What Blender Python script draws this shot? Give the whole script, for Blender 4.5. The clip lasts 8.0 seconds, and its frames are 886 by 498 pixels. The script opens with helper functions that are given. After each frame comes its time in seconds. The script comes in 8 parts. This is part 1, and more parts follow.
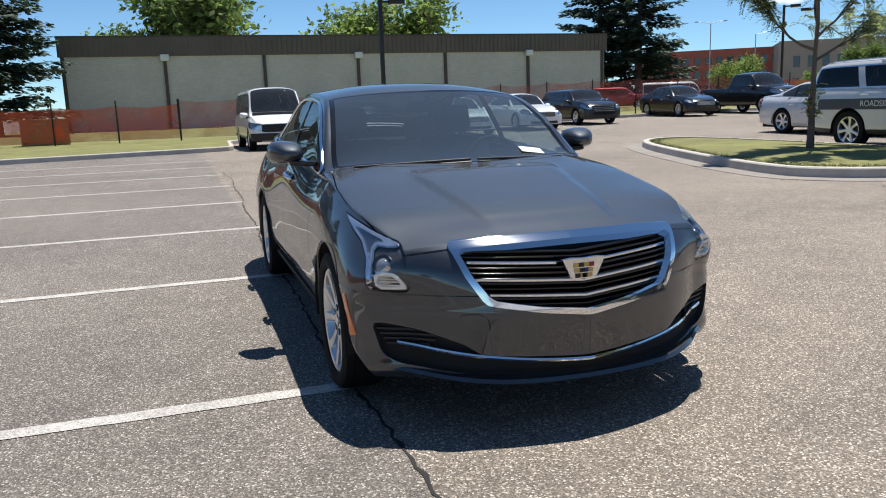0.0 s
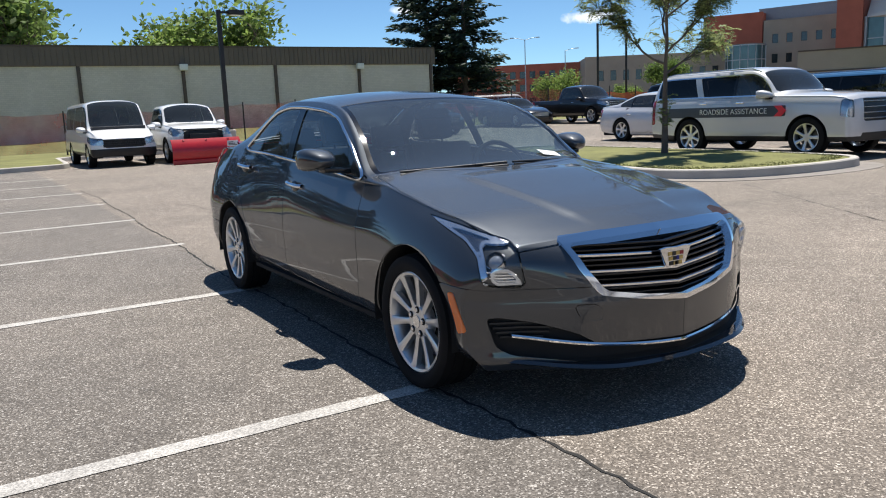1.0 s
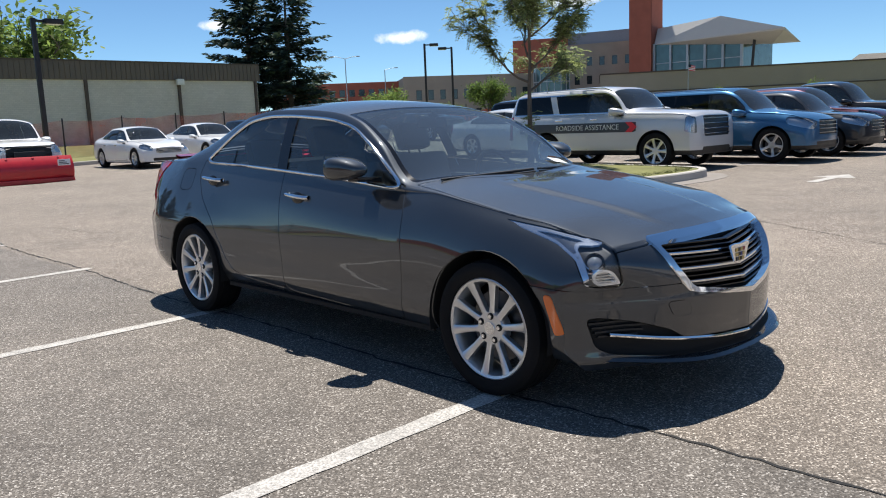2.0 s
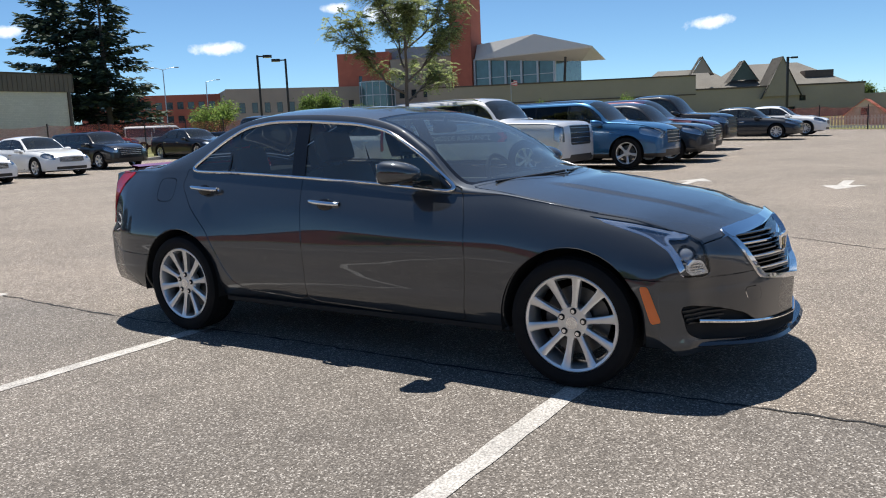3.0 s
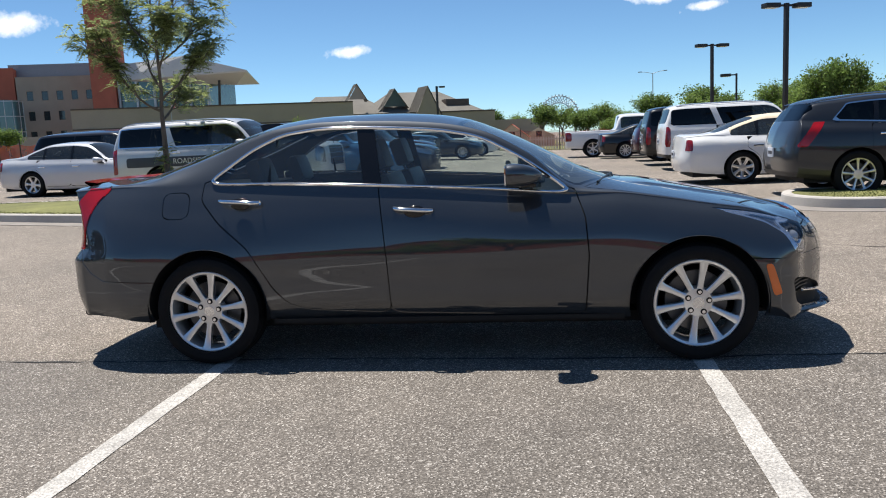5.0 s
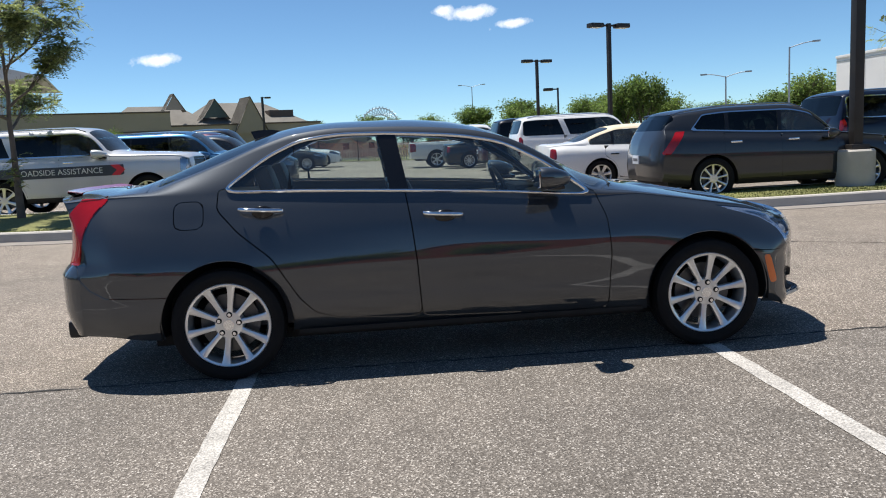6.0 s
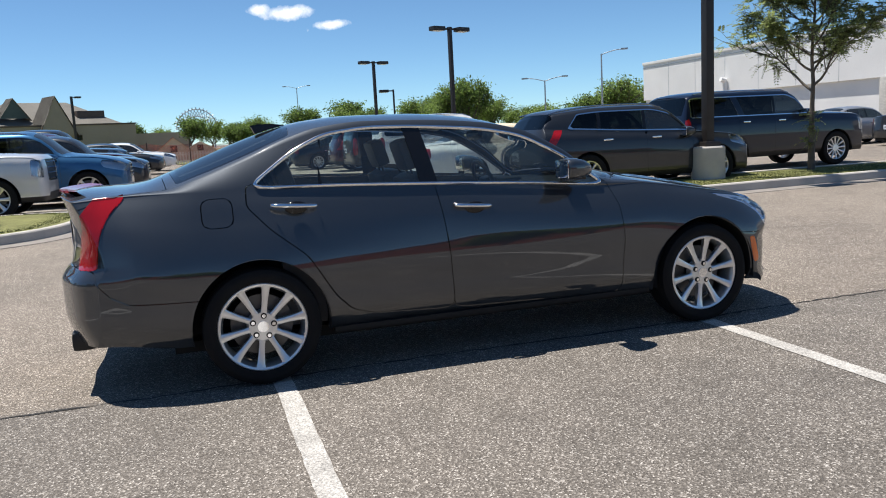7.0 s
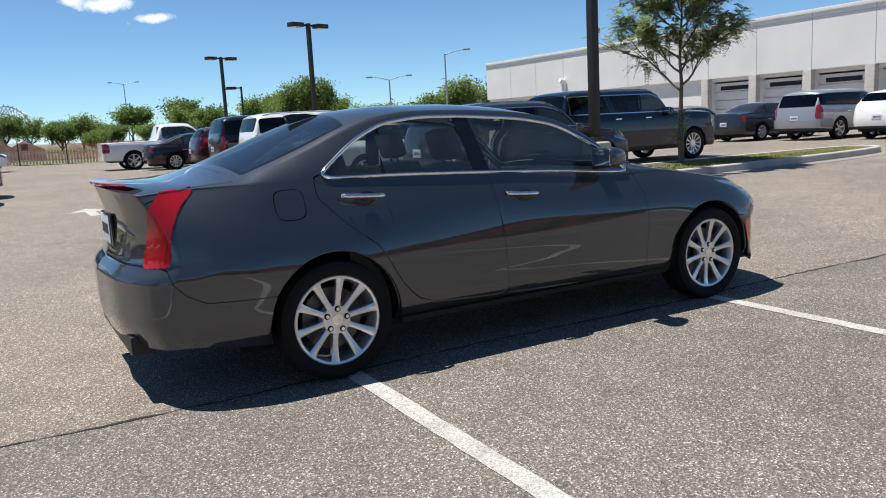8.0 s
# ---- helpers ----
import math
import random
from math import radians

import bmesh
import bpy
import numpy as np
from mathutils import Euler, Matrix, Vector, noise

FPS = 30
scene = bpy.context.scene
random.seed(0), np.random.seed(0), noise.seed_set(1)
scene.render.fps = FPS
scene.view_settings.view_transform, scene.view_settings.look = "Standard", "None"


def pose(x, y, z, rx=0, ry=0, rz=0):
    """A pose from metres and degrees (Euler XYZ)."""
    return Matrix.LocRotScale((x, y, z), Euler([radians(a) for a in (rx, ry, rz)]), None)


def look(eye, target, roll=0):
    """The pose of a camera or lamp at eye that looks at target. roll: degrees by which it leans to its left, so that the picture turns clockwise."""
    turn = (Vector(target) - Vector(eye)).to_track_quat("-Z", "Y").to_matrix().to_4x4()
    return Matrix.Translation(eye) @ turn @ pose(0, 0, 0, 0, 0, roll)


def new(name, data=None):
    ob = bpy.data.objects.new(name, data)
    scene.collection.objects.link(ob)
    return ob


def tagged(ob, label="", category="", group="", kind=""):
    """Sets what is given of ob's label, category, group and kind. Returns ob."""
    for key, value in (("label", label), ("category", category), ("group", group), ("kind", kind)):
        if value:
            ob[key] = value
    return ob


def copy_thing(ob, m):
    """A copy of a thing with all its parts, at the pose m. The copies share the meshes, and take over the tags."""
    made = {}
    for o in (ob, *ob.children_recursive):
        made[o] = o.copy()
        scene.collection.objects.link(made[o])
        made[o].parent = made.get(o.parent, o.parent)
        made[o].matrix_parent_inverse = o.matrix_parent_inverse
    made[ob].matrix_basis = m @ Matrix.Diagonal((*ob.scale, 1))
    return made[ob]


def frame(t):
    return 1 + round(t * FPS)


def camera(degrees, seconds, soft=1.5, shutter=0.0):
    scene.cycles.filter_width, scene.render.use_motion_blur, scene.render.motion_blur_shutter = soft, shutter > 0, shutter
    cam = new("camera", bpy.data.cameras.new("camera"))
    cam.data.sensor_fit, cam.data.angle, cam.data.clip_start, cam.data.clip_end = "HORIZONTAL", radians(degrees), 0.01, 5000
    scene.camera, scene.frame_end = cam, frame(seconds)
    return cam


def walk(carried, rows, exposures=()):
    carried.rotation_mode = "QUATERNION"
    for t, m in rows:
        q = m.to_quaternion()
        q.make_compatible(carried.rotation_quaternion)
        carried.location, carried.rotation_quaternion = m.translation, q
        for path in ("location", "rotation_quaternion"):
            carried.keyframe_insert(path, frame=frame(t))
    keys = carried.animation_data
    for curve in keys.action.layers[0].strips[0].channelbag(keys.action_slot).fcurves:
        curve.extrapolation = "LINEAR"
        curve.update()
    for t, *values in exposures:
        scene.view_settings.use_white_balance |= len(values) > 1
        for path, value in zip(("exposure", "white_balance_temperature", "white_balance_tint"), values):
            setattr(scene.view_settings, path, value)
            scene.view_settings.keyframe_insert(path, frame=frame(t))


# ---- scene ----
cam = camera(58.9, 8.0, soft=1.05)
PATH = [
    (0, (-1.48, -4.872, 1.272), (-0.863, -3.003, 0.912), -2.0),
    (0.5, (-2.013, -4.728, 1.28), (-1.195, -2.938, 0.924), -2.1),
    (1, (-2.568, -4.496, 1.275), (-1.552, -2.809, 0.931), -2.4),
    (1.5, (-3.056, -4.183, 1.263), (-1.851, -2.621, 0.932), -2.4),
    (2, (-3.454, -3.767, 1.262), (-2.076, -2.353, 0.945), -2.3),
    (2.2, (-3.61, -3.596, 1.263), (-2.168, -2.247, 0.948), -2.3),
    (3.3, (-4.453, -2.579, 1.255), (-2.727, -1.612, 0.957), -2.5),
    (3.5, (-4.589, -2.377, 1.248), (-2.822, -1.488, 0.953), -2.4),
    (4, (-4.838, -1.822, 1.259), (-2.985, -1.131, 0.966), -2.6),
    (4.2, (-4.883, -1.582, 1.266), (-3.001, -0.973, 0.973), -2.5),
    (5.5, (-5.245, -0.031, 1.264), (-3.265, 0.027, 0.988), -3.0),
    (6, (-5.255, 0.543, 1.285), (-3.282, 0.372, 1.01), -2.9),
    (6.5, (-5.222, 1.124, 1.281), (-3.281, 0.732, 1.0), -3.0),
    (7, (-5.07, 1.703, 1.294), (-3.186, 1.1, 1.001), -3.1),
    (7.5, (-4.884, 2.299, 1.295), (-3.075, 1.504, 0.986), -3.2),
    (8, (-4.625, 2.862, 1.306), (-2.906, 1.889, 0.989), -3.1),
]
walk(cam, [(t, look(eye, target, roll)) for t, eye, target, roll in PATH])

# ---- world, sun, exposure ----
SUN_TO = Vector((0.25, 0.26, 1.03)).normalized()      # towards the sun, from the shadows on the ground
world = bpy.data.worlds.new("world")
scene.world = world
world.use_nodes = True
wt = world.node_tree
sky = wt.nodes.new("ShaderNodeTexSky")
sky.sky_type = "NISHITA"
sky.sun_disc = False
sky.sun_elevation = math.asin(SUN_TO.z)
sky.sun_rotation = math.atan2(SUN_TO.x, SUN_TO.y)
sky.air_density, sky.dust_density, sky.ozone_density = 0.62, 0.0, 3.0
wt.nodes["Background"].inputs["Strength"].default_value = 0.09
clear = wt.nodes.new("ShaderNodeMix")                 # the clear, cyan-leaning blue of a dry noon sky
clear.data_type, clear.blend_type = "RGBA", "MULTIPLY"
clear.inputs["Factor"].default_value = 1.0
clear.inputs["B"].default_value = (0.80, 1.0, 1.06, 1)
wt.links.new(sky.outputs["Color"], clear.inputs["A"])
wt.links.new(clear.outputs["Result"], wt.nodes["Background"].inputs["Color"])
sun_data = bpy.data.lights.new("sun", "SUN")
sun_data.energy, sun_data.angle, sun_data.color = 5.0, radians(0.53), (1.0, 0.958, 0.895)
sun = new("sun", sun_data)
sun.matrix_world = look(SUN_TO * 60, (0, 0, 0))
scene.view_settings.exposure = 0.45

# ---- materials ----
def mat(name, color, rough=0.6, metal=0.0, vary=0.0, vscale=4.0, fine=0.0, fscale=60.0, bump=0.0, bscale=80.0,
        coat=0.0, coat_rough=0.03, spec=0.5, island=0.0, per_object=0.0, transmit=0.0, emit=None, rough_vary=0.0):
    """A procedural surface: base colour with large and fine variation, gloss and relief."""
    m = bpy.data.materials.new(name)
    m.use_nodes = True
    t = m.node_tree
    b = t.nodes["Principled BSDF"]
    b.inputs["Base Color"].default_value = (*color, 1)
    b.inputs["Roughness"].default_value = rough
    b.inputs["Metallic"].default_value = metal
    b.inputs["Specular IOR Level"].default_value = spec
    b.inputs["Coat Weight"].default_value = coat
    b.inputs["Coat Roughness"].default_value = coat_rough
    b.inputs["Transmission Weight"].default_value = transmit
    if emit:
        b.inputs["Emission Color"].default_value = (*emit[0], 1)
        b.inputs["Emission Strength"].default_value = emit[1]
    coord = t.nodes.new("ShaderNodeTexCoord")
    value = None

    def noise_node(scale, detail=4):
        n = t.nodes.new("ShaderNodeTexNoise")
        n.inputs["Scale"].default_value = scale
        n.inputs["Detail"].default_value = detail
        t.links.new(coord.outputs["Object"], n.inputs["Vector"])
        return n

    def add(socket, amount):
        nonlocal value
        r = t.nodes.new("ShaderNodeMapRange")
        r.inputs["From Min"].default_value, r.inputs["From Max"].default_value = 0.25, 0.75
        r.inputs["To Min"].default_value, r.inputs["To Max"].default_value = 1 - amount, 1 + amount
        t.links.new(socket, r.inputs["Value"])
        if value is None:
            value = r.outputs["Result"]
        else:
            p = t.nodes.new("ShaderNodeMath")
            p.operation = "MULTIPLY"
            t.links.new(value, p.inputs[0])
            t.links.new(r.outputs["Result"], p.inputs[1])
            value = p.outputs[0]

    if vary:
        add(noise_node(vscale).outputs["Fac"], vary)
    if fine:
        add(noise_node(fscale, 2).outputs["Fac"], fine)
    if island:
        add(t.nodes.new("ShaderNodeNewGeometry").outputs["Random Per Island"], island)
    if per_object:
        add(t.nodes.new("ShaderNodeObjectInfo").outputs["Random"], per_object)
    if value is not None:
        mix = t.nodes.new("ShaderNodeMix")
        mix.data_type, mix.blend_type = "RGBA", "MULTIPLY"
        mix.inputs["Factor"].default_value = 1.0
        mix.inputs["A"].default_value = (*color, 1)
        t.links.new(value, mix.inputs["B"])
        t.links.new(mix.outputs["Result"], b.inputs["Base Color"])
    if rough_vary:
        n = noise_node(9.0, 5)
        r = t.nodes.new("ShaderNodeMapRange")
        r.inputs["To Min"].default_value, r.inputs["To Max"].default_value = rough - rough_vary, rough + rough_vary
        t.links.new(n.outputs["Fac"], r.inputs["Value"])
        t.links.new(r.outputs["Result"], b.inputs["Roughness"])
    if bump:
        n = noise_node(bscale, 3)
        bp = t.nodes.new("ShaderNodeBump")
        bp.inputs["Strength"].default_value = bump
        bp.inputs["Distance"].default_value = 0.01
        t.links.new(n.outputs["Fac"], bp.inputs["Height"])
        t.links.new(bp.outputs["Normal"], b.inputs["Normal"])
    return m


def glass(name, tint, rough=0.0, ior=1.5, haze=0.0, most=0.42):
    """A tinted pane: see-through, with the gloss of glass."""
    m = bpy.data.materials.new(name)
    m.use_nodes = True
    t = m.node_tree
    t.nodes.remove(t.nodes["Principled BSDF"])
    tr, gl = t.nodes.new("ShaderNodeBsdfTransparent"), t.nodes.new("ShaderNodeBsdfGlossy")
    tr.inputs["Color"].default_value = (*tint, 1)
    gl.inputs["Roughness"].default_value = rough
    fr = t.nodes.new("ShaderNodeFresnel")
    fr.inputs["IOR"].default_value = ior
    mx = t.nodes.new("ShaderNodeMixShader")
    lim = t.nodes.new("ShaderNodeMath")
    lim.operation = "MINIMUM"
    lim.inputs[1].default_value = most
    t.links.new(fr.outputs["Fac"], lim.inputs[0])
    t.links.new(lim.outputs[0], mx.inputs["Fac"])
    t.links.new(tr.outputs[0], mx.inputs[1])
    t.links.new(gl.outputs[0], mx.inputs[2])
    last = mx.outputs[0]
    if haze:
        # a pale diffuse veil painted on the pane, imitating sky glare reflected in it
        df, film = t.nodes.new("ShaderNodeBsdfDiffuse"), t.nodes.new("ShaderNodeMixShader")
        df.inputs["Color"].default_value = (0.62, 0.68, 0.68, 1)
        film.inputs["Fac"].default_value = haze
        t.links.new(last, film.inputs[1])
        t.links.new(df.outputs[0], film.inputs[2])
        last = film.outputs[0]
    t.links.new(last, t.nodes["Material Output"].inputs["Surface"])
    return m


def paint(name, color, metal=0.55, rough=0.38):
    return mat(name, color, rough=rough, metal=metal, spec=0.15, vary=0.05, vscale=1.3, fine=0.10, fscale=900, coat=1.0, coat_rough=0.025)


M_HERO = paint("graphite_metallic_paint", (0.033, 0.038, 0.045), 0.55, 0.50)
M_HERO.node_tree.nodes["Principled BSDF"].inputs["Specular IOR Level"].default_value = 0.15
M_HERO.node_tree.nodes["Principled BSDF"].inputs["Coat IOR"].default_value = 1.8
M_BLACK = mat("black_plastic", (0.012, 0.012, 0.013), 0.45, vary=0.2, fine=0.15, bump=0.08, bscale=400)
M_GLOSSBLACK = mat("gloss_black_trim", (0.008, 0.008, 0.009), 0.12, vary=0.1)
M_DARK = mat("underbody", (0.006, 0.006, 0.006), 0.8, vary=0.3)
M_CHROME = mat("chrome", (0.82, 0.83, 0.85), 0.07, 1.0, vary=0.04)
M_SATIN = mat("satin_aluminium", (0.62, 0.63, 0.64), 0.24, 1.0, vary=0.06, vscale=8)
M_RIM = mat("silver_alloy", (0.70, 0.71, 0.72), 0.30, 0.85, vary=0.06, vscale=10, coat=0.5)
M_TYRE = mat("tyre_rubber", (0.007, 0.007, 0.0075), 0.8, spec=0.25, vary=0.25, vscale=12, bump=0.15, bscale=150)
M_DISC = mat("brake_disc", (0.11, 0.11, 0.11), 0.4, 0.9, vary=0.2)
M_GLASS = glass("tinted_window_glass", (0.84, 0.92, 0.90), ior=1.9, haze=0.02)
M_SCREEN = glass("windscreen_glass", (0.66, 0.80, 0.80), ior=3.0, haze=0.04, most=0.85)
M_PRIVACY = glass("privacy_glass", (0.045, 0.05, 0.052))
M_CARGLASS = glass("car_glass", (0.20, 0.235, 0.235), ior=1.8, haze=0.03)
M_REARGLASS = glass("rear_screen_glass", (0.14, 0.17, 0.18), ior=3.6, haze=0.008, most=0.8)
M_LENS = glass("clear_lens", (0.93, 0.94, 0.95))
M_PROJECTOR = mat("projector_lens", (.35, .37, .40), .04, .3, coat=1.0, vary=.2)
M_RED = mat("red_lens", (0.34, 0.006, 0.010), 0.14, vary=0.25, vscale=5, coat=0.7, spec=0.3)
M_AMBER = mat("amber_lens", (0.85, 0.17, 0.02), 0.12, coat=1.0, vary=0.1)
M_SEAT = mat("black_leather", (0.022, 0.021, 0.021), 0.5, vary=0.2, bump=0.2, bscale=120)
M_TRIM = mat("grey_interior", (0.05, 0.05, 0.052), 0.6, vary=0.2, bump=0.15, bscale=200)
M_PAPER = mat("white_paper", (0.8, 0.8, 0.79), 0.7, vary=0.05)
M_INK = mat("ink", (0.06, 0.06, 0.07), 0.6, vary=0.1)
M_PLATE = mat("plate_white", (0.62, 0.66, 0.72), 0.35, vary=0.08)
M_WHITE = paint("white_paint", (0.78, 0.78, 0.77), 0.0, 0.35)
M_SILVER = paint("silver_white_paint", (0.60, 0.61, 0.63), 0.35, 0.35)
M_SIGNRED = mat("red_vinyl", (.72, .03, .05), .4, vary=.05)
M_HEADLINER = mat("pale_headliner", (.48, .47, .45), .9, vary=.08, bump=.2, bscale=300)
M_LAMPBACK = mat("lamp_housing", (.10, .105, .11), .25, .6, vary=.15)
M_LIGHTBAR = mat("light_guide", (.80, .85, .92), .14, .85, vary=.05, coat=.5)
M_LAMPCHROME = mat("lamp_bowl", (.30, .33, .37), .16, .9, vary=.2, vscale=20)
M_GREYSILVER = paint("grey_silver_paint", (0.36, 0.37, 0.39), 0.5, 0.35)
M_BLACKP = paint("black_paint", (0.008, 0.008, 0.010), 0.0, 0.3)
M_NAVY = paint("navy_paint", (0.005, 0.009, 0.024), 0.1, 0.3)
M_BLUE = paint("blue_metallic_paint", (0.035, 0.13, 0.27), 0.55, 0.35)
M_DKGREY = paint("dark_grey_paint", (0.030, 0.033, 0.039), 0.4, 0.35)
M_BAND = mat("dark_grey_vinyl", (.055, .06, .068), .35, vary=.08)
M_TAIL = mat("dark_red_lens", (0.22, 0.006, 0.010), 0.12, coat=1.0, vary=.15)
M_MAROON = paint("maroon_paint", (0.055, 0.010, 0.022), 0.4, 0.35)
M_REDCAR = paint("red_paint", (0.30, 0.02, 0.03), 0.2, 0.35)
M_TAN = mat("cream_vinyl", (0.66, 0.56, 0.40), 0.7, vary=0.06, bump=0.2)
M_PLOW = mat("red_plow_enamel", (0.50, 0.012, 0.022), 0.35, vary=0.12, fine=0.08, coat=0.4)

# ---- mesh helpers ----
def link_mesh(name, verts, faces, material, parent=None, label="", smooth=True, normals=None, sharp=None):
    me = bpy.data.meshes.new(name)
    me.from_pydata([tuple(v) for v in verts], [], [tuple(f) for f in faces])
    me.materials.append(material)
    if smooth:
        me.polygons.foreach_set("use_smooth", [True] * len(me.polygons))
        if normals is not None:
            me.normals_split_custom_set_from_vertices([tuple(n) for n in normals])
        elif sharp:
            me.set_sharp_from_angle(angle=radians(sharp))
    ob = new(name, me)
    if parent is not None:
        ob.parent = parent
    return tagged(ob, label)


def part(name, bm, material, parent, label="", smooth=True, sharp=35):
    """A bmesh as one mesh object under a thing or a part."""
    me = bpy.data.meshes.new(name)
    bm.normal_update()
    bm.to_mesh(me)
    bm.free()
    me.materials.append(material)
    if smooth:
        me.polygons.foreach_set("use_smooth", [True] * len(me.polygons))
        me.set_sharp_from_angle(angle=radians(sharp))
    ob = new(name, me)
    if parent is not None:
        ob.parent = parent
    return tagged(ob, label)


def thing(name, label, category, group="", kind="", at=None):
    ob = new(name)
    ob.empty_display_size = 0.2
    if at is not None:
        ob.matrix_world = at
    return tagged(ob, label, category, group, kind)


def box(bm, x0, y0, z0, x1, y1, z1, bevel=0.0, m=None):
    """Adds a box, its edges rounded if bevel is given."""
    r = bmesh.ops.create_cube(bm, size=1.0, matrix=Matrix.Translation(((x0 + x1) / 2, (y0 + y1) / 2, (z0 + z1) / 2)) @ Matrix.Diagonal((abs(x1 - x0), abs(y1 - y0), abs(z1 - z0), 1)))
    vs = r["verts"]
    if bevel:
        es = list({e for v in vs for e in v.link_edges})
        out = bmesh.ops.bevel(bm, geom=es, offset=bevel, segments=2, profile=0.7, affect="EDGES")
        vs = list({v for f in out["faces"] for v in f.verts} | {v for v in vs if v.is_valid})
    if m is not None:
        bmesh.ops.transform(bm, matrix=m, verts=vs)
    return vs


def tube(bm, a, b, r0, r1=None, seg=8, caps=True):
    """Adds a tapered round bar from a to b."""
    r1 = r0 if r1 is None else r1
    a, b = Vector(a), Vector(b)
    d = b - a
    q = d.to_track_quat("Z", "Y").to_matrix().to_4x4()
    return bmesh.ops.create_cone(bm, cap_ends=caps, segments=seg, radius1=max(r0, 1e-4), radius2=max(r1, 1e-4), depth=d.length,
                                 matrix=Matrix.Translation((a + b) / 2) @ q)["verts"]


def lathe(bm, profile, seg, axis="x"):
    """Adds a ring surface: (along, radius) points turned about an axis through the origin."""
    rings = []
    for along, rad in profile:
        ring = []
        for k in range(seg):
            a = 2 * math.pi * k / seg
            c, s = rad * math.cos(a), rad * math.sin(a)
            ring.append(bm.verts.new((along, c, s) if axis == "x" else (c, s, along)))
        rings.append(ring)
    for r0, r1 in zip(rings, rings[1:]):
        for k in range(seg):
            bm.faces.new((r0[k], r0[(k + 1) % seg], r1[(k + 1) % seg], r1[k]))
    return rings


def curve(pts):
    """A smooth curve through (x, y) points that never overshoots."""
    xs, ys = np.array([p[0] for p in pts], float), np.array([p[1] for p in pts], float)
    h, d = np.diff(xs), np.diff(ys) / np.diff(xs)
    m = np.zeros(len(xs))
    for i in range(1, len(xs) - 1):
        if d[i - 1] * d[i] > 0:
            w1, w2 = 2 * h[i] + h[i - 1], h[i] + 2 * h[i - 1]
            m[i] = (w1 + w2) / (w1 / d[i - 1] + w2 / d[i])
    m[0], m[-1] = d[0], d[-1]

    def f(x):
        x = np.clip(np.asarray(x, float), xs[0], xs[-1])
        i = np.clip(np.searchsorted(xs, x) - 1, 0, len(xs) - 2)
        t = (x - xs[i]) / h[i]
        return (ys[i] * (1 + 2 * t) * (1 - t) ** 2 + h[i] * m[i] * t * (1 - t) ** 2
                + ys[i + 1] * t * t * (3 - 2 * t) + h[i] * m[i + 1] * t * t * (t - 1))
    return f


def rounded(poly, n=5, r=0.25):
    """A closed outline with its corners rounded."""
    out, c = [], len(poly)
    for i in range(c):
        p0, p1, p2 = (np.array(poly[(i + k) % c], float) for k in (-1, 0, 1))
        a, b = p1 + (p0 - p1) * r, p1 + (p2 - p1) * r
        for k in range(n + 1):
            t = k / n
            out.append((1 - t) ** 2 * a + 2 * t * (1 - t) * p1 + t * t * b)
    return np.array(out)


def outline(poly):
    """The signed distance of (a, b) points to a closed outline: negative inside."""
    poly = np.array(poly, float)
    nxt = np.roll(poly, -1, axis=0)

    def f(a, b):
        p = np.stack([a, b], -1)
        best, inside = np.full(len(p), 1e9), np.zeros(len(p), bool)
        for s, e in zip(poly, nxt):
            d = e - s
            t = np.clip(((p - s) @ d) / max(d @ d, 1e-12), 0, 1)
            best = np.minimum(best, np.hypot(*(p - s - t[:, None] * d).T))
            if abs(d[1]) > 1e-9:
                cross = (p[:, 1] < s[1]) != (p[:, 1] < e[1])
                inside ^= cross & (p[:, 0] < s[0] + (p[:, 1] - s[1]) * d[0] / d[1])
        return np.where(inside, -best, best)
    return f


